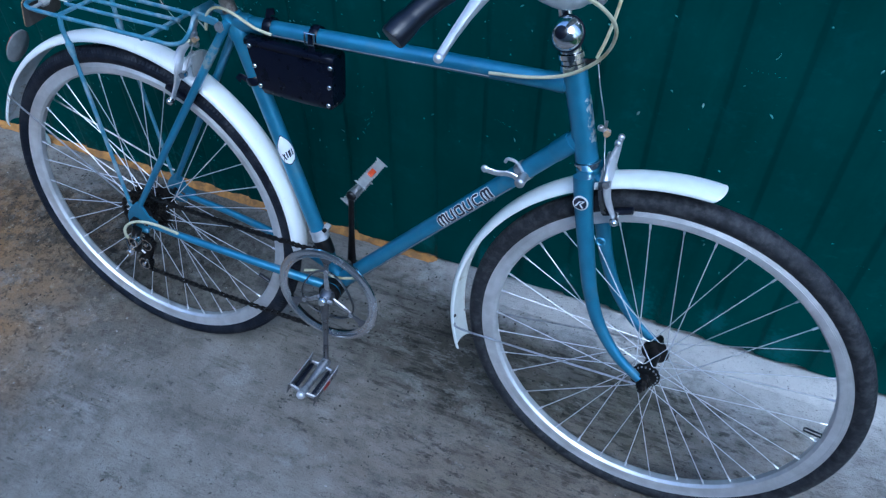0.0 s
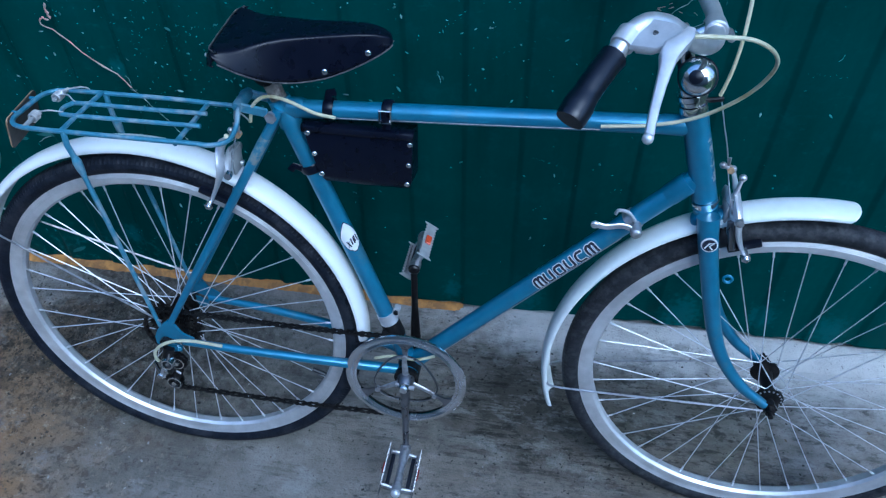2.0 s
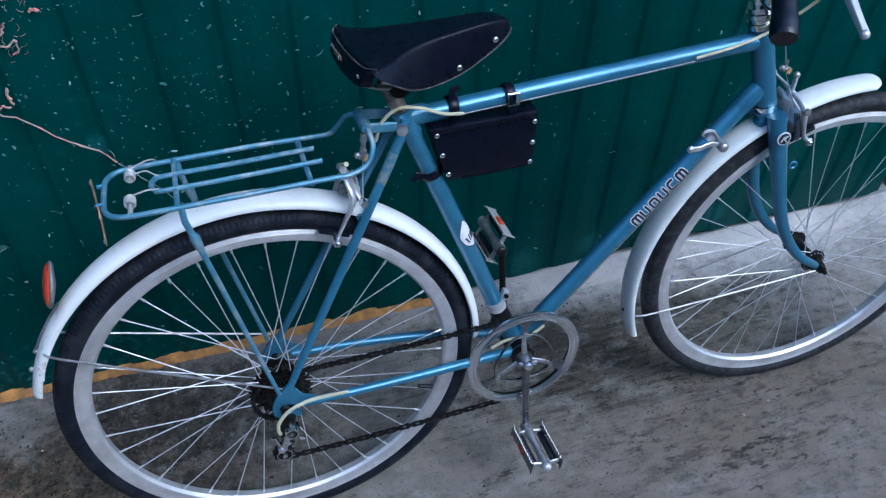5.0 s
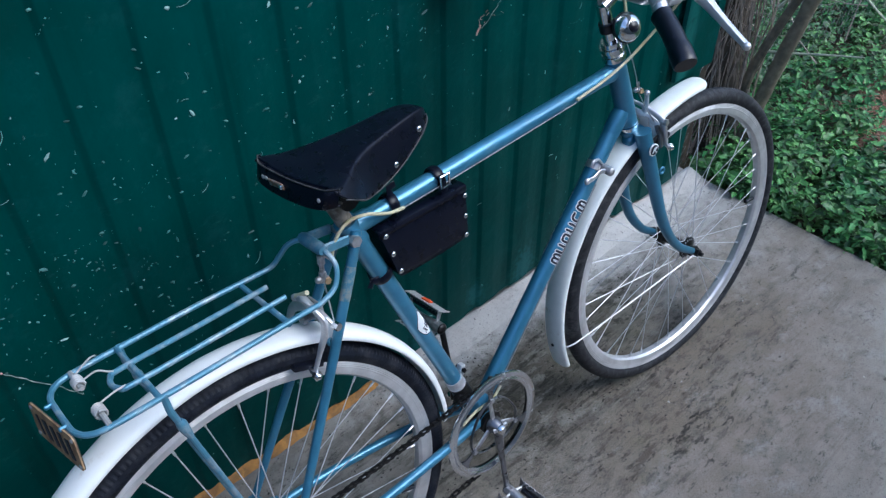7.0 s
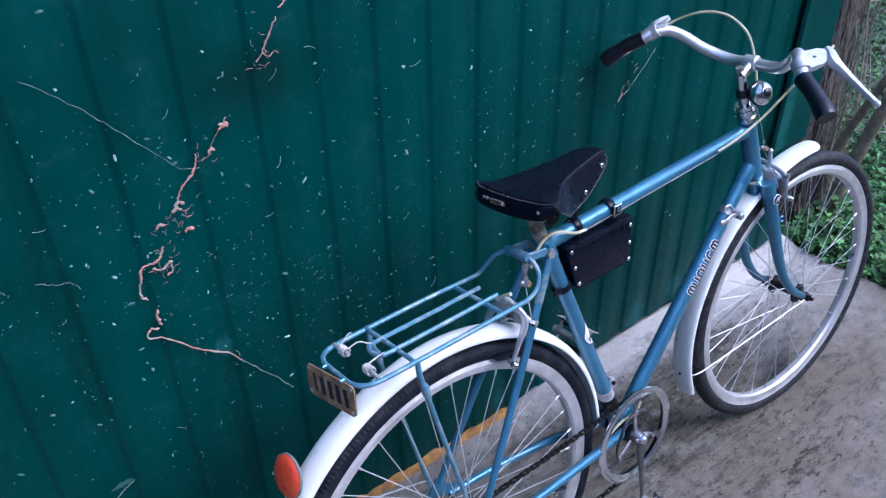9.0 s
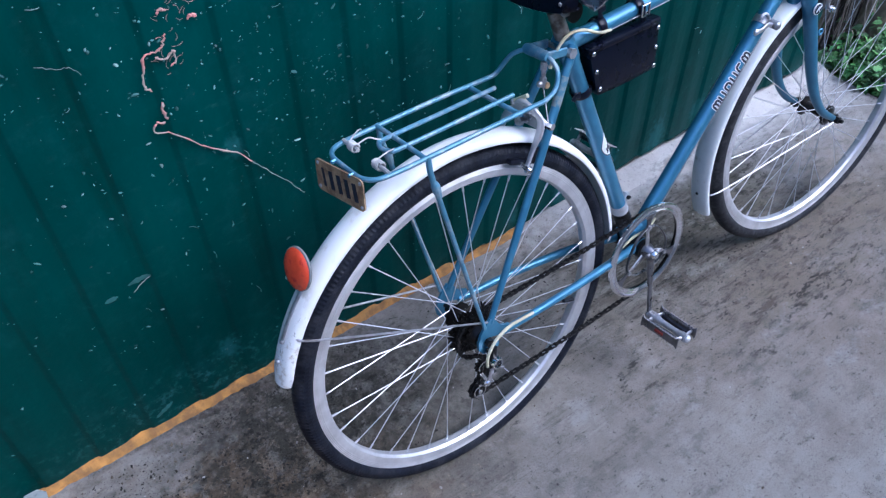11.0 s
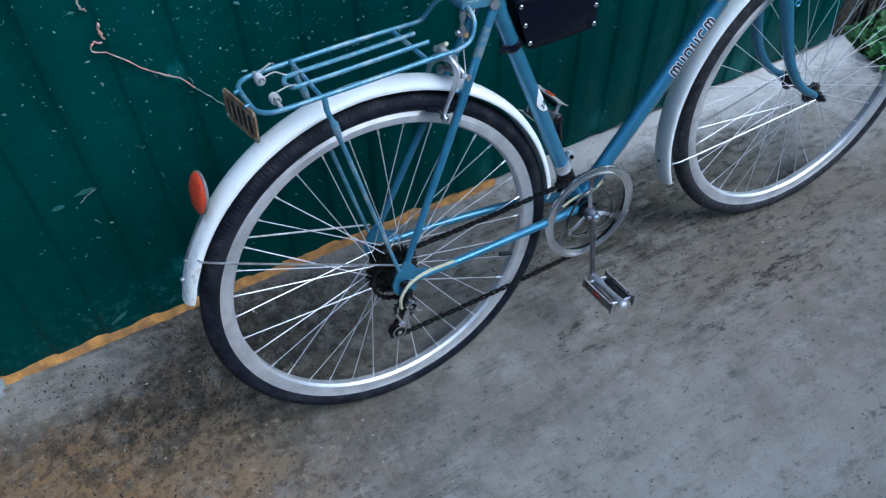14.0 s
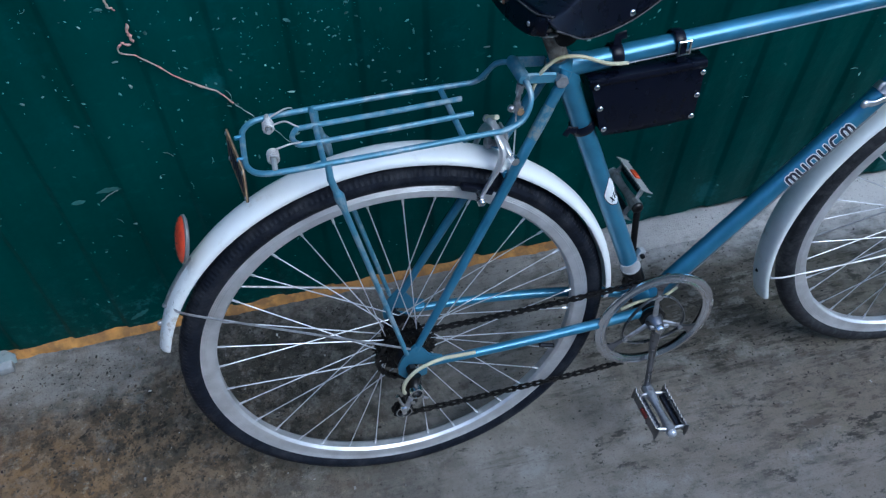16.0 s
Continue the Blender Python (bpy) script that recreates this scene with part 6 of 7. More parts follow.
def build_rack():
    z = 0.7505
    def wire(name, pts, r=0.0038, k=5, label=""):
        return part(name, tube(B(), curve_points(pts, k), r, 10), RACKBLUE, rack if name != "rack" else bicycle, label)
    rack = None
    half = lambda s: [(-0.168, s * 0.020, z), (-0.166, s * 0.040, z), (-0.154, s * 0.056, z), (-0.128, s * 0.062, z), (-0.06, s * 0.063, z), (0.04, s * 0.063, z), (0.125, s * 0.061, z - 0.001)] + ([(0.152, -0.058, z - 0.003), (0.178, -0.052, z + 0.004), (0.190, -0.044, z + 0.024), (0.190, -0.033, z + 0.038), (0.188, -0.022, z + 0.043)] if s < 0 else [(0.148, 0.059, z + 0.001), (0.160, 0.051, z + 0.016), (0.169, 0.040, z + 0.033), (0.178, 0.029, z + 0.041), (0.187, 0.020, z + 0.043)])
    loop = half(-1)[::-1] + half(1)
    rack = wire("rack", loop, label="blue wire luggage rack")
    part("clamp_sleeve", tube(B(), [(0.187, -0.026, z + 0.044), (0.187, -0.020, z + 0.044), (0.187, 0.020, z + 0.044), (0.187, 0.026, z + 0.044)], [0.0070, 0.0088, 0.0088, 0.0070], 12), RACKBLUE, rack, "chipped blue clamp sleeve")
    for w in (-1, 1):
        part("rack_clamp", block(B(), (0.208, w * 0.0215, z + 0.040), (0.046, 0.005, 0.015), Matrix.Rotation(radians(8), 3, "Y"), 0.002, 1), RACKBLUE, rack)
    wire("cross_bar", [(-0.076, -0.063, z + 0.001), (-0.076, 0, z + 0.002), (-0.076, 0.063, z + 0.001)], 0.0037)
    wire("cross_bar", [(0.099, -0.062, z - 0.004), (0.099, 0, z - 0.004), (0.099, 0.062, z - 0.004)], 0.0040)
    # sprung clip
    wire("clip", [(0.122, -0.019, z + 0.004), (0.02, -0.019, z + 0.003), (-0.088, -0.019, z + 0.003), (-0.102, -0.014, z + 0.003), (-0.107, 0.0, z + 0.003), (-0.102, 0.014, z + 0.003), (-0.088, 0.019, z + 0.003), (0.02, 0.019, z + 0.003), (0.117, 0.019, z + 0.004)], 0.0036)
    for s in (-1, 1):
        pts = [(-0.134 + 0.0062 * math.cos(a), s * (0.026 + 0.00056 * a), z + 0.004 + 0.0062 * math.sin(a)) for a in (k * 0.6 for k in range(46))]
        part("spring", tube(B(), pts, 0.0018, 6), SPRING, rack, "pale coil spring")
        part("spring_arm", tube(B(), curve_points([(-0.129, s * 0.027, z + 0.009), (-0.112, s * 0.026, z + 0.012), (-0.102, s * 0.020, z + 0.008), (-0.096, s * 0.017, z + 0.006)], 4), 0.0012, 6), SPRING, rack)
        if s > 0:
            part("spring_arm", tube(B(), curve_points([(-0.136, s * 0.040, z + 0.009), (-0.122, s * 0.050, z + 0.010), (-0.108, s * 0.060, z + 0.009), (-0.100, s * 0.067, z + 0.003), (-0.106, s * 0.068, z - 0.004)], 4), 0.0012, 6), SPRING, rack)
        part("pin", rod(B(), (-0.134, s * 0.020, z + 0.004), (-0.134, s * 0.062, z + 0.002), 0.0034, 8), GREY, rack)
        part("leg", tube(B(), [(-0.072, s * 0.064, z + 0.002), (-0.072, s * 0.0645, z - 0.022), (-0.066, s * 0.062, z - 0.052), (-0.004, s * 0.0655, 0.372)], [0.0044, 0.0046, 0.0042, 0.0036], 10), RACKBLUE, rack)
        part("leg_joint", tube(B(), [(-0.0675, s * 0.063, z - 0.043), (-0.0655, s * 0.063, z - 0.050), (-0.0635, s * 0.063, z - 0.062), (-0.061, s * 0.063, z - 0.074)], [0.0046, 0.0070, 0.0064, 0.0044], 10), RACKBLUE, rack)
    # licence plate hung behind
    bm = B()
    out = []
    w, h, r = 0.052, 0.0255, 0.008
    for cx, cz, a0 in ((w - r, h - r, 0), (-w + r, h - r, 90), (-w + r, -h + r, 180), (w - r, -h + r, 270)):
        for k in range(5):
            a = radians(a0 + 22.5 * k)
            out.append((cx + r * math.cos(a), cz + r * math.sin(a)))
    plate(bm, out, 0, 0.0016)
    hang = Matrix.Translation((-0.1815, 0, 0.7285)) @ Matrix.Rotation(radians(9), 4, "Z") @ Matrix.Rotation(radians(6), 4, "Y") @ Matrix.Rotation(radians(90), 4, "Z")
    bm.transform(hang)
    lic = part("number_plate", bm, RUSTPLATE, bicycle, "rust-brown metal plate with dark worn bars")
    part("backing", plate(B(), out, -0.0014, 0.0010), TARNISH, lic, "tarnished dark back of the plate", hang)
    for k in range(5):
        x = 0.034 - 0.017 * k
        bm = block(B(), (x, 0.0014, 0), (0.0085 if k else 0.0050, 0.001, 0.029), Matrix.Rotation(radians(8), 3, "Y"), 0.0004, 1)
        part("bar", bm, INK, lic, move=hang)
    for x in (-0.046, 0.046):
        for zz in (-0.019, 0.019):
            part("bolt", ball(B(), (x, 0.001, zz), 0.003, (1, 0.6, 1), u=8, v=6), STEEL, lic, move=hang)
    for x in (-0.024, 0.024):
        part("plate_lug", block(B(), (-0.173, x, 0.752), (0.010, 0.005, 0.006), None, 0.0015, 1), BLUE, lic)


build_frame()
build_fork()
build_wheel("rear_wheel", REAR, False)
build_wheel("front_wheel", FRONT, True)
build_mudguards()
build_drive()
build_saddle()
build_handlebar()
build_cables()
build_brakes()
build_shifter()
build_tube_clamp()
build_rack()


def build_bag():
    bag = thing("tool_bag", "black leather tool bag strapped under the top tube", "bag", m=LEAN)
    bm = B()
    X0, X1 = 0.279, 0.443
    rows = []
    for z, t, dx in ((0.676, 0.012, 0.010), (0.6785, 0.017, 0.004), (0.690, 0.0195, 0.0), (0.72, 0.021, 0.0), (0.748, 0.0212, 0.0), (0.764, 0.0205, 0.0), (0.770, 0.0190, 0.001)):
        row = []
        sl = 0.025 * (0.770 - z) / 0.094
        for u in range(9):
            row.append((X0 + sl + dx + (X1 - 0.003 * (0.77 - z) / 0.094 - dx - X0 - sl - dx) * u / 8, -t - 0.002 * math.sin(math.pi * u / 8), z))
        for u in range(8, -1, -1):
            row.append((X0 + sl + dx + (X1 - dx - X0 - sl - dx) * u / 8, t, z))
        rows.append([bm.verts.new(p) for p in row])
    for a, b in zip(rows, rows[1:]):
        n = len(a)
        for j in range(n):
            bm.faces.new((a[j], a[(j + 1) % n], b[(j + 1) % n], b[j]))
    bm.faces.new(rows[0][::-1])
    bm.faces.new(rows[-1])
    part("body", bm, LEATHER, bag, sharp=60)
    bm = B()
    loops = []
    for y, z in ((0.016, 0.7735), (-0.017, 0.7735), (-0.0212, 0.7722), (-0.0226, 0.7690), (-0.0230, 0.7630)):
        loops.append([bm.verts.new((0.278 + 0.166 * u / 8, y - 0.0014 * math.sin(math.pi * u / 8), z)) for u in range(9)])
    for a, b in zip(loops, loops[1:]):
        for j in range(8):
            bm.faces.new((a[j], a[j + 1], b[j + 1], b[j]))
    flap = part("flap", bm, LEATHER, bag, "folded leather flap")
    so = flap.modifiers.new("hide", "SOLIDIFY")
    so.thickness = 0.0022
    for x, z in ((0.288, 0.762), (0.2955, 0.728), (0.304, 0.694), (0.439, 0.7565), (0.4365, 0.722), (0.434, 0.689)):
        part("rivet", ball(B(), (x, -0.0235, z), 0.0042, (1, 0.55, 1), u=12, v=8), CHROME, bag, "round chrome rivet")
    for x in (0.318, 0.404):
        c = SEAT_TOP.lerp(Vector((0.822, 0, 0.813)), (x - SEAT_TOP.x) / (0.822 - SEAT_TOP.x))
        pts = [c + Vector((0, 0.0160 * math.cos(a), 0.0160 * math.sin(a))) for a in (2 * math.pi * k / 20 for k in range(20))]
        part("strap", tube(B(), pts, 0.0075, 8, closed=True, flat=0.22, side=(1, 0, 0)), LEATHER, bag)
        if x > 0.35:
            b0 = c + Vector((0, -0.0232, 0.003))
            fr = [b0 + Vector((u * 0.0080, -0.001, w * 0.0095)) for u, w in ((-1, -1), (1, -1), (1, 1), (-1, 1))]
            part("buckle", tube(B(), fr, 0.0020, 6, closed=True), CHROME, bag, "bright roller buckle")
            part("strap_tail", tube(B(), [c + Vector((0, -0.0175, 0.010)), c + Vector((0, -0.0185, -0.008)), c + Vector((0.001, -0.020, -0.019))], 0.0065, 8, flat=0.25, side=(1, 0, 0)), LEATHER, bag)
        else:
            part("strap_loop", tube(B(), [c + Vector((0, -0.006, 0.017)), c + Vector((0.001, -0.004, 0.027)), c + Vector((0.012, -0.004, 0.029))], 0.006, 8, flat=0.25, side=(1, 0, 0)), LEATHER, bag)
    d = (SEAT_TOP - BB).normalized()
    c = BB + d * ((0.692 - BB.z) / d.z)
    u, w = Vector((0, 1, 0)), d.cross(Vector((0, 1, 0)))
    pts = [c + 0.0172 * (math.cos(a) * u + math.sin(a) * w) for a in (2 * math.pi * k / 20 for k in range(20))]
    part("strap", tube(B(), pts, 0.0075, 8, closed=True, flat=0.22, side=d), LEATHER, bag)
    part("strap_tail", tube(B(), [c + Vector((-0.012, -0.012, 0.0)), c + Vector((-0.024, -0.013, 0.004)), c + Vector((-0.030, -0.014, -0.004))], 0.006, 8, flat=0.3, side=d), LEATHER, bag)


build_bag()


# ---- on and by the wall ----
def strand(name, pts, r, mat, label, category, lift=0.008, seed=0, group=""):
    """A thin tendril clinging to the sheet; pts: (x, z)."""
    rnd = random.Random(seed)
    line = []
    for q in curve_points([(x, 0, z) for x, z in pts], 6):
        line.append((q.x + rnd.uniform(-1, 1) * 0.0015, -lift - rnd.random() * 0.0015, q.z + rnd.uniform(-1, 1) * 0.0015))
    n = len(line)
    rs = [r * (0.68 if mat is PINK else 0.60) * (0.5 + 1.1 * abs(noise.noise((i * 0.35, seed, 0)))) for i in range(n)]
    ob = part(name, tube(B(), line, rs, 6), mat)
    return tagged(ob, label, category, group)


def build_tendrils():
    lab = "dry pinkish creeper tendril stuck to the wall"
    strand("tendril", [(-0.313, 0.702), (-0.329, 0.706), (-0.333, 0.690), (-0.309, 0.679), (-0.262, 0.629), (-0.215, 0.592), (-0.193, 0.563)], 0.0030, PINK, lab, "dry tendril", seed=1, group="tendrils")
    strand("tendril", [(-0.193, 0.563), (-0.165, 0.526), (-0.135, 0.486), (-0.112, 0.450), (-0.106, 0.443)], 0.0017, STRAW, "thin dry root fibre on the wall", "dry tendril", seed=2, group="tendrils")
    strand("tendril", [(-0.309, 0.707), (-0.312, 0.722), (-0.310, 0.738)], 0.0048, PINK, lab, "dry tendril", seed=3, group="tendrils")
    strand("tendril", [(-0.318, 0.762), (-0.328, 0.775), (-0.322, 0.800), (-0.314, 0.822), (-0.296, 0.822), (-0.285, 0.828), (-0.276, 0.845)], 0.0036, PINK, lab, "dry tendril", seed=4, group="tendrils")
    strand("tendril", [(-0.300, 0.812), (-0.285, 0.806), (-0.272, 0.815), (-0.270, 0.798), (-0.282, 0.792)], 0.0030, PINK, lab, "dry tendril", seed=5, group="tendrils")
    for k, (x, z) in enumerate(((-0.273, 0.879), (-0.232, 0.857), (-0.243, 0.897), (-0.238, 0.905), (-0.148, 1.006))):
        strand("tendril", [(x - 0.006, z - 0.003), (x, z + 0.003), (x + 0.007, z - 0.001)], 0.0044, PINK, "pinkish crumpled creeper pad", "dry tendril", seed=10 + k, group="tendrils")
    strand("tendril", [(-0.245, 0.895), (-0.232, 0.925), (-0.215, 0.940), (-0.200, 0.958), (-0.196, 0.975)], 0.0026, PINK, lab, "dry tendril", seed=6, group="tendrils")
    strand("tendril", [(-0.178, 0.965), (-0.168, 0.985), (-0.150, 1.008), (-0.138, 1.020)], 0.0014, ASHPINK, lab, "dry tendril", seed=7, group="tendrils")
    strand("tendril", [(-0.078, 1.090), (-0.066, 1.100), (-0.055, 1.122), (-0.036, 1.148)], 0.0026, ASHPINK, lab, "dry tendril", seed=8, group="tendrils")
    strand("tendril", [(-0.030, 1.160), (-0.018, 1.172), (-0.010, 1.195), (0.000, 1.215)], 0.0024, ASHPINK, lab, "dry tendril", seed=31, group="tendrils")
    strand("tendril", [(-0.066, 1.100), (-0.058, 1.092), (-0.046, 1.098), (-0.040, 1.094)], 0.0020, ASHPINK, lab, "dry tendril", seed=32, group="tendrils")
    for k, (x, z) in enumerate(((-0.172, 0.974), (-0.144, 1.008))):
        strand("tendril", [(x - 0.004, z - 0.003), (x, z + 0.002), (x + 0.004, z)], 0.0042, PINK, "pinkish crumpled creeper pad", "dry tendril", seed=40 + k, group="tendrils")
    strand("tendril", [(-0.395, 1.143), (-0.339, 1.093), (-0.305, 1.054), (-0.261, 1.005), (-0.225, 0.962), (-0.196, 0.953)], 0.0008, STRAW, "thin dry root fibre on the wall", "dry tendril", seed=9, group="tendrils")
    strand("tendril", [(0.885, 0.880), (0.862, 0.855), (0.83, 0.825), (0.80, 0.800), (0.782, 0.792)], 0.0013, STRAW, "thin dry root fibre on the wall", "dry tendril", seed=20, group="tendrils")
    strand("tendril", [(0.787, 0.800), (0.780, 0.790), (0.776, 0.782)], 0.0038, PINK, "pinkish crumpled creeper pad", "dry tendril", seed=21, group="tendrils")
    strand("tendril", [(-0.46, 0.86), (-0.43, 0.845), (-0.415, 0.842), (-0.405, 0.825)], 0.0011, STRAW, "thin dry root fibre on the wall", "dry tendril", seed=22, group="tendrils")
    strand("tendril", [(-0.46, 0.395), (-0.44, 0.408), (-0.425, 0.416)], 0.0020, STRAW, "thin dry root fibre on the wall", "dry tendril", seed=23, group="tendrils")
    rnd = random.Random(77)
    bm = B()
    for cx, cz, sp, count in ((-0.283, 0.808, 0.012, 16), (-0.236, 0.888, 0.014, 12), (-0.262, 0.868, 0.016, 10), (-0.180, 0.972, 0.010, 8), (-0.060, 1.096, 0.012, 10), (0.815, 0.815, 0.022, 14)):
        for _ in range(count):
            x, z, a, n = rnd.gauss(cx, sp), rnd.gauss(cz, sp), rnd.uniform(0, 6.28), rnd.uniform(0.004, 0.013)
            bend = rnd.uniform(-1, 1)
            tube(bm, [(x + n * t * math.cos(a + bend * t), -0.0065, z + n * t * math.sin(a + bend * t)) for t in (0, 0.35, 0.7, 1)], [0.0005, 0.0003], 4)
    tagged(part("creeper_fibres", bm, ASHPINK), "thin withered creeper fibres clinging to the wall", "dry fibres", kind="stuff")


def build_flecks():
    """Pale lichen and paint flecks scattered on the sheet."""
    rnd = random.Random(11)
    vs, fs = [], []
    def face_y(x):
        u = (x - RIB_AT) % RIB
        return float(np.interp(u, (0, 0.005, 0.05, 0.086, 0.107, 0.112), (0, -0.0028, -0.0028, 0.0028, 0.0028, 0)))
    def fleck(x, z, w, h, a):
        i = len(vs)
        k = rnd.choice((5, 6, 7))
        y = face_y(x) - 0.0012
        for j in range(k):
            q = 2 * math.pi * j / k
            r = rnd.uniform(0.6, 1.15)
            u, v = w * r * math.cos(q), h * r * math.sin(q)
            vs.append((x + u * math.cos(a) - v * math.sin(a), y, z + u * math.sin(a) + v * math.cos(a)))
        vs.append((x, y - 0.0012, z))
        for j in range(k):
            fs.append((i + j, i + (j + 1) % k, i + k))
    centres = [(-0.15, 0.62, 0.10), (-0.25, 0.9, 0.10), (-0.1, 0.75, 0.12), (0.25, 0.8, 0.1), (0.5, 0.8, 0.12), (-0.45, 0.7, 0.15), (0.6, 0.9, 0.15), (0.05, 0.60, 0.12), (-0.35, 1.0, 0.15)]
    def flush(name, mat, label):
        ob = raw_part(name, list(vs), list(fs), mat)
        tagged(ob, label, "flecks", kind="stuff")
        vs.clear()
        fs.clear()
    def place():
        if rnd.random() < 0.42:
            cx, cz, sp = rnd.choice(centres)
            return min(1.5, rnd.gauss(cx, sp)), max(0.06, rnd.gauss(cz, sp))
        return rnd.uniform(-1.0, 1.5) if rnd.random() < 0.6 else rnd.uniform(-0.9, 0.2), rnd.uniform(0.08, 1.5)
    for _ in range(1000):
        x, z = place()
        s = 0.0008 + 0.0022 * rnd.random() ** 3
        fleck(x, z, s, s * rnd.uniform(1, 2.6), rnd.gauss(1.2, 0.8))
    # short slanting trails of specks
    for _ in range(80):
        x, z = place()
        a, step = rnd.gauss(0.55, 0.5), rnd.uniform(0.005, 0.011)
        for k in range(rnd.randint(3, 9)):
            s = 0.0005 + 0.0011 * rnd.random() ** 2
            fleck(min(1.5, x + k * step * math.cos(a) + rnd.gauss(0, 0.003)), z + k * step * math.sin(a) + rnd.gauss(0, 0.003), s, s * rnd.uniform(1, 3.2), a + rnd.gauss(-1.2, 0.5))
    flush("faint_flecks", DIMPALE, "faint grey-green specks of grime over the wall")
    for _ in range(270):
        x, z = place()
        s = 0.0008 + 0.0024 * rnd.random() ** 4
        fleck(x, z, s, s * rnd.uniform(1, 3.0), rnd.gauss(0.4, 0.8))
    for x, z in ((0.655, 0.435), (0.62, 0.255), (1.0, 0.62), (0.36, 0.76), (0.57, 0.86), (-0.35, 0.42), (0.22, 1.05), (-0.13, 1.08)):
        fleck(x, z, 0.0022, 0.0062, rnd.uniform(-0.4, 0.4))
    flush("wall_flecks", PALE, "pale lichen and paint flecks scattered over the wall")
    # longer scratches and dry stalks
    vs, fs = [], []
    bm = B()
    for _ in range(30):
        x, z = rnd.uniform(-0.6, 1.35), rnd.uniform(0.15, 1.2)
        a, L = rnd.uniform(0, math.pi), rnd.uniform(0.008, 0.026)
        pts = [(x + L * t * math.cos(a + 0.5 * t), face_y(x) - 0.0032, z + L * t * math.sin(a + 0.5 * t)) for t in (-0.5, -0.2, 0.1, 0.5)]
        tube(bm, pts, 0.00045, 4)
    tagged(part("wall_scratches", bm, PALE), "short pale scratches and dry stalks on the wall", "scratches", kind="stuff")


SMEARS = [(-0.442, 0.410, 0.044, 0.03), (-0.498, 0.0455, 0.05, 0.52), (-0.4975, 0.398, 0.025, 0.08)]


def build_smears():
    for x, z, L, a in SMEARS:
        bm = B()
        n = 14
        up, low = [], []
        for k in range(n + 1):
            t = k / n - 0.5
            w = 0.0055 * math.cos(math.pi * t) ** 0.6 * (1 + 0.5 * noise.noise((k * 0.6, x * 9, z * 9)))
            px, pz = x + L * t * math.cos(a), z + L * t * math.sin(a)
            u = (px - RIB_AT) % RIB
            y = float(np.interp(u, (0, 0.005, 0.05, 0.086, 0.107, 0.112), (0, -0.0028, -0.0028, 0.0028, 0.0028, 0))) - 0.0012
            up.append(bm.verts.new((px - w * math.sin(a), y, pz + w * math.cos(a))))
            low.append(bm.verts.new((px + w * math.sin(a), y, pz - w * math.cos(a))))
        for k in range(n):
            bm.faces.new((low[k], low[k + 1], up[k + 1], up[k]))
        tagged(part("smear", bm, SMEAR), "pale rubbed smear on the green paint", "smear", "smears on the wall")


def build_litter():
    rnd = random.Random(5)
    kinds = (("ground_litter", LITTER, 2600, "dry leaf crumbs and soil scattered on the slab"), ("ground_grit", GRIT, 620, "pale grit and small stones scattered on the slab"), ("dark_crumbs", CRUMB, 3600, "black crumbs of moss and soil by the foot of the wall"))
    for name, mat, count, label in kinds:
        vs, fs = [], []
        for _ in range(count):
            if mat is LITTER:
                x, y = -0.35 - abs(rnd.gauss(0, 0.35)), rnd.uniform(-1.4, -0.04)
                if rnd.random() < 0.12:
                    x = rnd.uniform(-0.4, 1.7)
            elif mat is GRIT:
                x, y = rnd.uniform(-1.3, 1.7), rnd.uniform(-1.5, -0.05)
                if rnd.random() < 0.4:
                    x, y = rnd.gauss(-0.4, 0.3), rnd.gauss(-0.45, 0.2)
            else:
                x, y = rnd.gauss(-0.36, 0.24), -0.05 - abs(rnd.gauss(0.10, 0.12))
                if noise.noise((x * 9, y * 12, 4)) < -0.05 or rnd.random() < 0.2:
                    x, y = rnd.gauss(0.70, 0.22), rnd.gauss(-0.24, 0.12)
            y = min(y, -0.05)
            s = 0.0006 + (0.0028 if mat is LITTER else 0.0022) * rnd.random() ** 4
            a = rnd.uniform(0, 6.28)
            i = len(vs)
            ca, sa = math.cos(a), math.sin(a)
            k = rnd.uniform(0.5, 1.2)
            for u, v, w in ((-1.3 * k, -0.6, 0.0), (1.1, -0.8 * k, 0.0), (1.4, 0.7, 0.0), (-0.9, 0.8 * k, 0.0), (0.1, 0.05, 0.75)):
                vs.append((x + s * (u * ca - v * sa), y + s * (u * sa + v * ca), SLAB + 0.0006 + s * w))
            fs += [(i, i + 1, i + 4), (i + 1, i + 2, i + 4), (i + 2, i + 3, i + 4), (i + 3, i, i + 4)]
        tagged(raw_part(name, vs, fs, mat), label, "litter", kind="stuff")


def build_scrap():
    ob = thing("plastic_scrap", "broken pale plastic scrap lying against the wall", "scrap", m=pose(-0.775, -0.050, SLAB, 0, 0, 12))
    bm = plate(B(), [(-0.022, 0.0), (0.018, 0.003), (0.024, 0.030), (0.014, 0.052), (-0.010, 0.060), (-0.024, 0.034)], 0.022, 0.002)
    part("sheet", bm, SCRAP, ob)
    bm = block(B(), (-0.003, 0.012, 0.010), (0.030, 0.022, 0.020), None, 0.004)
    part("stub", bm, GREY, ob)


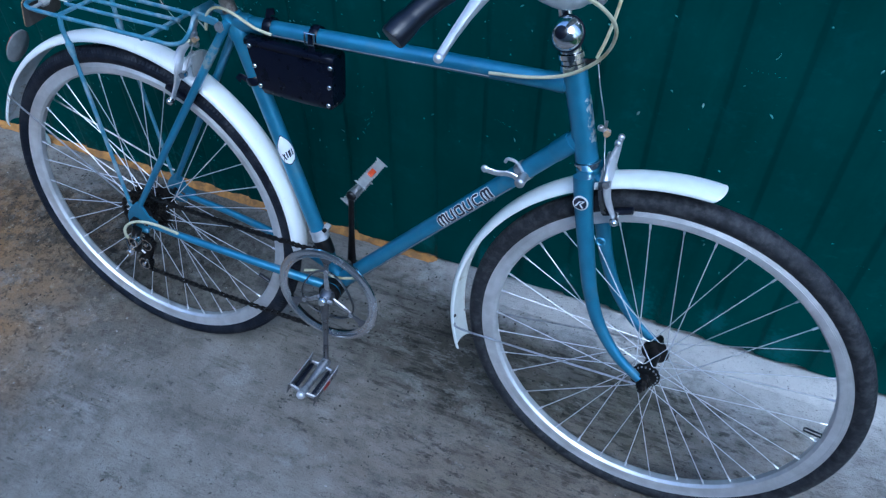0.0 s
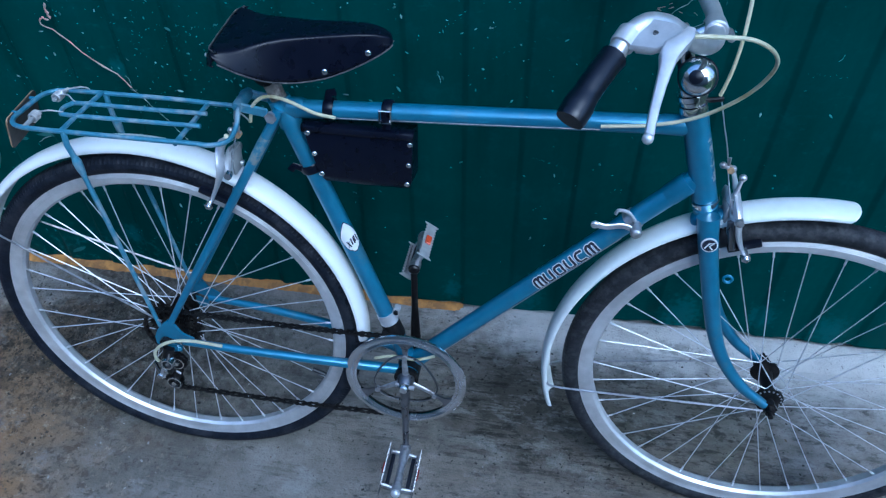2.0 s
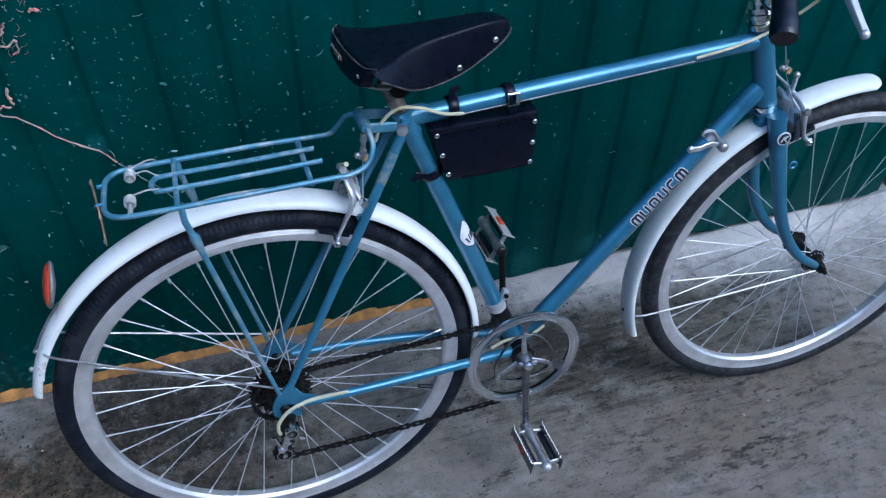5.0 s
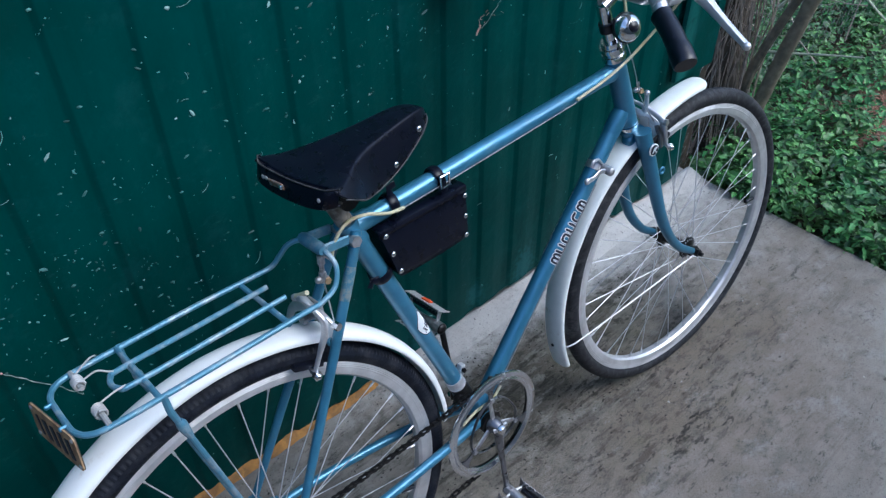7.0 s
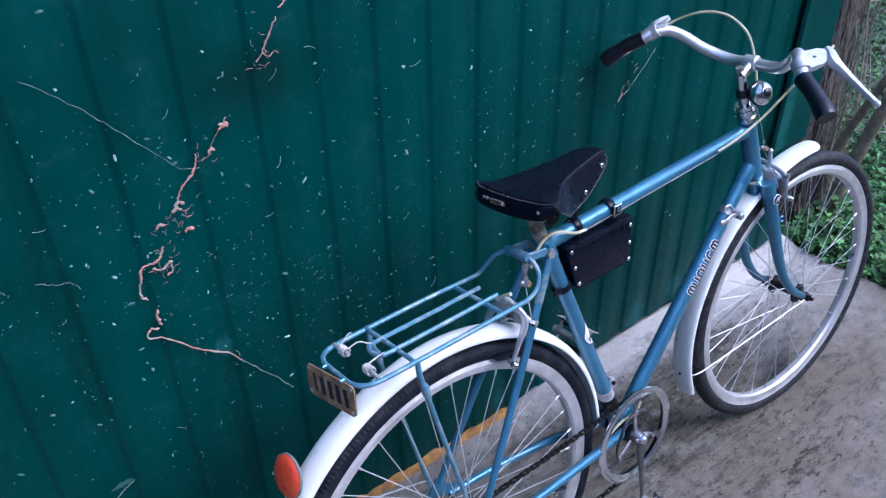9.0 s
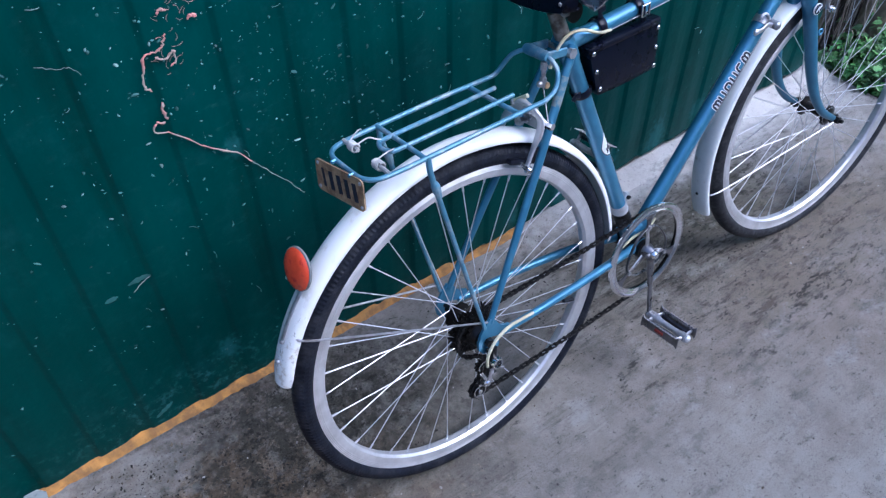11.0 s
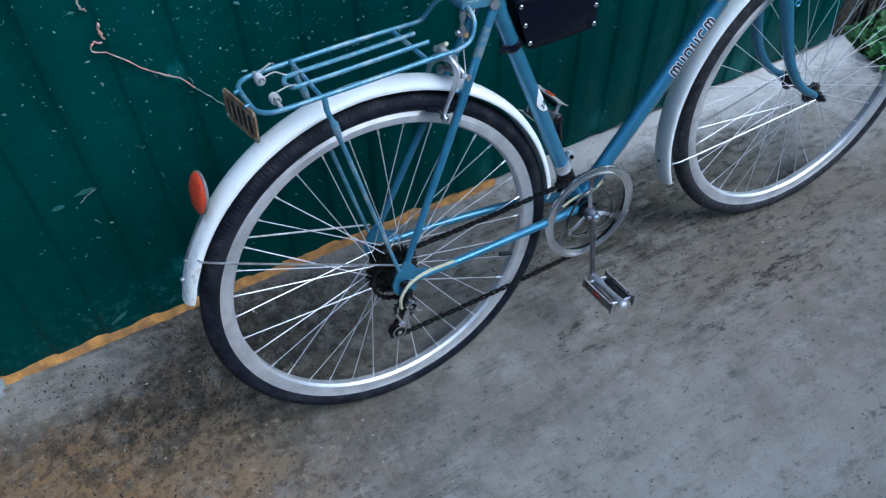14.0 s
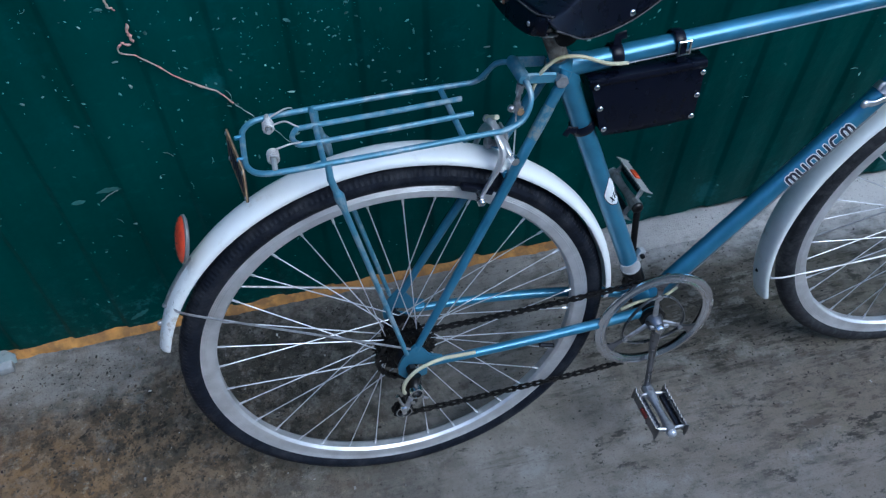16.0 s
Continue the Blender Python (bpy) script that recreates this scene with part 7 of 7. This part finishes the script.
# ---- beyond the slab ----
def build_trees():
    tree = thing("vine_covered_tree", "rough trunk wrapped in dry hanging vine stems by the wall's end", "tree", m=pose(2.0, 0.10, -0.06))
    pts = curve_points([(0.01, -0.02, 0), (0.0, 0.0, 0.3), (0.0, 0.035, 0.75), (0.02, 0.06, 1.3), (0.03, 0.08, 2.3)], 8)
    n = len(pts)
    bm = tube(B(), pts, [0.062 - 0.02 * i / n for i in range(n)], 18)
    for v in bm.verts:
        v.co += 0.012 * noise.noise_vector(v.co * 14) + 0.006 * noise.noise_vector(Vector((v.co.x * 60, v.co.y * 60, v.co.z * 9)))
    part("trunk", bm, BARK, tree, sharp=60)
    rnd = random.Random(21)
    bm = B()
    for k in range(120):
        a, r = rnd.uniform(0, 6.28), rnd.uniform(0.05, 0.115) * (1 if k % 3 else 1.25)
        x, y = r * math.cos(a), r * math.sin(a)
        z, line = 0.0, []
        while z < 2.2:
            line.append((x * (1 - 0.2 * z), y * (1 - 0.2 * z) + 0.045 * z, z))
            roam = 0.034 if k % 4 == 0 else 0.014
            x += rnd.uniform(-1, 1) * roam - 0.12 * (x if abs(x) > 0.13 else 0)
            y += rnd.uniform(-1, 1) * roam - 0.12 * (y if abs(y) > 0.13 else 0)
            z += 0.10
        tube(bm, curve_points(line, 2), rnd.uniform(0.0010, 0.0034), 5)
    # short loose ends that stand off the trunk
    for k in range(70):
        a, z = rnd.uniform(0, 6.28), rnd.uniform(0.1, 1.5)
        p = Vector((0.09 * math.cos(a) * (1 - 0.2 * z), 0.09 * math.sin(a) * (1 - 0.2 * z) + 0.045 * z, z))
        d = Vector((math.cos(a) * 0.6, math.sin(a) * 0.6, rnd.uniform(-1, 0.8))).normalized()
        line = [p]
        for i in range(4):
            d = (d + Vector([rnd.uniform(-0.7, 0.7) for c in range(3)])).normalized()
            line.append(line[-1] + d * rnd.uniform(0.015, 0.04))
        tube(bm, curve_points(line, 3), [rnd.uniform(0.0010, 0.0019), 0.0006], 4)
    tagged(part("vine_tangle", bm, VINE, tree, "tangle of dry grey-brown vine stems"), kind="stuff")

    young = thing("leaning_sapling", "slender leaning sapling with bare pale side shoots", "tree", m=pose(2.0, 0, -0.06))
    pts = curve_points([(0.0, -0.02, 0), (0.0, -0.055, 0.23), (0.0, -0.105, 0.50), (0.0, -0.145, 0.70), (0.02, -0.20, 1.0), (0.05, -0.30, 1.6), (0.08, -0.38, 2.3)], 6)
    n = len(pts)
    bm = tube(B(), pts, [0.024 - 0.010 * i / n for i in range(n)], 12)
    for v in bm.verts:
        v.co += 0.004 * noise.noise_vector(v.co * 25)
    part("trunk", bm, SAPLING, young, sharp=60)
    for line, r in ((((0.0, 0.02, 0.0), (0.0, 0.0, 0.30), (0.0, -0.07, 0.55), (0.0, -0.13, 0.70)), 0.017), (((0.0, -0.13, 0.64), (0.0, -0.10, 0.85), (0.02, -0.09, 1.3), (0.02, -0.02, 2.0)), 0.012)):
        part("limb", tube(B(), curve_points(line, 5), [r, r * 0.7], 10), SAPLING, young)
    for line in (((0, -0.15, 0.725), (0, -0.22, 0.755), (0, -0.31, 0.752), (0, -0.41, 0.730)), ((0, -0.135, 0.69), (0, -0.17, 0.685), (0, -0.25, 0.645), (0, -0.33, 0.598), (0, -0.395, 0.575)), ((0, -0.01, 0.395), (0, -0.09, 0.415), (0, -0.20, 0.450), (0, -0.31, 0.482)), ((0, -0.03, 0.54), (0.01, -0.06, 0.58), (0.02, -0.10, 0.615)), ((0.05, -0.26, 0.62), (0.05, -0.34, 0.70), (0.05, -0.44, 0.80)), ((0, -0.16, 0.75), (0.01, -0.19, 0.83), (0.02, -0.26, 0.93)), ((0.0, -0.11, 0.70), (0.02, -0.10, 0.82), (0.02, -0.12, 0.95))):
        pts = curve_points(line, 5)
        part("side_shoot", tube(B(), pts, [0.0050, 0.0022], 6), TWIG, young, "pale green-grey bare shoot")


def build_fence():
    fence = thing("mesh_fence", "rusty grey chain-link fence overgrown with creepers", "fence", m=pose(1.80, 0.06, -0.05, 0, 0, 3))
    cell, height, length = 0.05, 1.5, 3.2
    bm = B()
    x = 0.0
    while x < length:
        line = []
        z, side = 0.0, 0
        while z <= height:
            line.append((x + (cell / 2 if side else -cell / 2) * 0.96, 0.004 * (1 if side else -1), z))
            z += cell / 2
            side = 1 - side
        tube(bm, line, 0.0008, 4)
        x += cell
    tagged(part("netting", bm, WIRE, fence, "diamond wire netting"), kind="stuff")
    for x in (0.05, 2.4):
        part("post", rod(B(), (x, 0.03, 0), (x, 0.03, 1.7), 0.022, 14), BARK, fence, "weathered post")


def leaves(name, mat, spots, label, category, seed):
    """Many small lobed, folded leaves; spots: (x, y, z, size) of each."""
    rng = np.random.default_rng(seed)
    s = np.array(spots)
    n = len(s)
    yaw, tip, rl = rng.uniform(0, 2 * np.pi, n), rng.uniform(-0.75, 0.35, n), rng.uniform(-0.7, 0.7, n)
    half = [(0.22, 0.33, 0.08), (0.46, 0.20, 0.05), (0.62, 0.31, 0.06), (0.82, 0.13, 0.0)]
    shape = np.array([(0, 0, 0)] + half + [(1.06, 0, -0.12)] + [(x, -y, z) for x, y, z in half[::-1]] + [(0.5, 0, -0.03)])
    d = np.stack([np.cos(yaw) * np.cos(tip), np.sin(yaw) * np.cos(tip), np.sin(tip)], 1)
    side = np.stack([-np.sin(yaw), np.cos(yaw), np.zeros(n)], 1)
    up = np.cross(d, side)
    side, up = side * np.cos(rl)[:, None] + up * np.sin(rl)[:, None], up * np.cos(rl)[:, None] - side * np.sin(rl)[:, None]
    v = s[:, None, :3] + s[:, None, 3:4] * (shape[None, :, 0:1] * d[:, None] + shape[None, :, 1:2] * side[:, None] + shape[None, :, 2:3] * up[:, None])
    base = np.arange(n)[:, None, None] * 11
    f = base + np.array([(i, 10, (i + 1) % 10) for i in range(10)])[None]
    ob = raw_part(name, v.reshape(-1, 3).tolist(), f.reshape(-1, 3).tolist(), mat)
    return tagged(ob, label, category, kind="stuff")


def build_brush():
    rng = np.random.default_rng(31)
    bm = B()
    for _ in range(150):
        x, y = 2.15 + 2.2 * rng.random(), rng.uniform(-0.15, 0.75)
        z = rng.uniform(0.1, 1.0)
        d = Vector((rng.uniform(-0.5, 0.5), rng.uniform(-1, 1), rng.uniform(-0.3, 0.9))).normalized()
        L = rng.uniform(0.12, 0.45)
        bend = Vector((rng.uniform(-1, 1), rng.uniform(-1, 1), rng.uniform(-1, 0.2))) * 0.10 * L
        o = Vector((x, y, z))
        tube(bm, [o, o + d * L * 0.35 + bend, o + d * L * 0.7 + bend * 1.3, o + d * L], [0.0022, 0.0009], 4)
    tagged(part("dry_brush", bm, VINE), "thin dry twigs tangled through the wire fence", "brush", kind="stuff")


def build_weeds():
    rng = np.random.default_rng(4)
    near, far = [], []
    def bare(x, y):
        return ((x - 2.82) * 0.62) ** 2 + ((y + 0.40) * 1.0) ** 2 < (0.215 + 0.12 * noise.noise((x * 5, y * 5, 1))) ** 2 or (x - 2.56) ** 2 + (y + 0.11) ** 2 < 0.005
    for _ in range(6400):
        x, y = 1.785 + 3.2 * rng.random() ** 1.7, rng.uniform(-2.3, 1.6)
        if bare(x, y) and rng.random() > 0.05:
            continue
        if x < 1.95 and 0.0 < y < 0.3:
            continue
        h = (0.06 + 0.10 * rng.random()) * (1 + 0.5 * noise.noise((x * 2.5, y * 2.5, 7))) * (0.8 if x < 1.9 else 1)
        top = rng.uniform(0.75, 1.25)
        for k in range(int(rng.integers(8, 14))):
            t = rng.random() ** 0.55
            a, r = rng.uniform(0, 6.28), rng.uniform(0.008, 0.05)
            near.append((x + r * math.cos(a), y + r * math.sin(a), -0.055 + h * t, rng.uniform(0.018, 0.037) * top))
    for _ in range(2200):
        x, y = 1.785 + abs(rng.normal(0, 2.4)), rng.normal(-0.6, 2.3)
        if -2.3 < y < 1.6 and x < 4.6 or (y > 0.02 and x < 1.95):
            continue
        h = 0.06 + 0.12 * rng.random()
        for k in range(int(rng.integers(6, 10))):
            a, r = rng.uniform(0, 6.28), rng.uniform(0.01, 0.06)
            near.append((x + r * math.cos(a), y + r * math.sin(a), -0.055 + h * rng.random() ** 0.6, rng.uniform(0.025, 0.05)))
    leaves("weeds", LEAF, near, "dense low green weeds growing beside the slab", "weeds", 8)
    for _ in range(30000):
        u = rng.random() ** 0.8
        x = 2.35 + 4.2 * u
        y = rng.uniform(0.02, 0.65) if rng.random() < 0.6 else rng.uniform(-0.8, 2.4)
        z = rng.random() ** 1.2 * (1.25 if y > 0 else 0.30) * min(1, (x - 2.0) * 0.9)
        far.append((x, y + 0.05, -0.05 + z, rng.uniform(0.011, 0.027)))
    leaves("creepers", IVY, far, "dull green creepers tangled over the wire fence", "creepers", 9)


def build_far_hedge():
    rng = np.random.default_rng(12)
    spots = []
    for _ in range(9000):
        x = rng.uniform(6.6, 9.0)
        y = rng.uniform(-7, 7)
        spots.append((x, y, rng.random() * 2.6, rng.uniform(0.08, 0.16)))
    leaves("hedge", IVY, spots, "dark distant hedge behind the weeds", "hedge", 13)


build_tendrils()
build_flecks()
build_smears()
build_litter()
build_scrap()
build_trees()
build_fence()
build_brush()
build_weeds()
build_far_hedge()
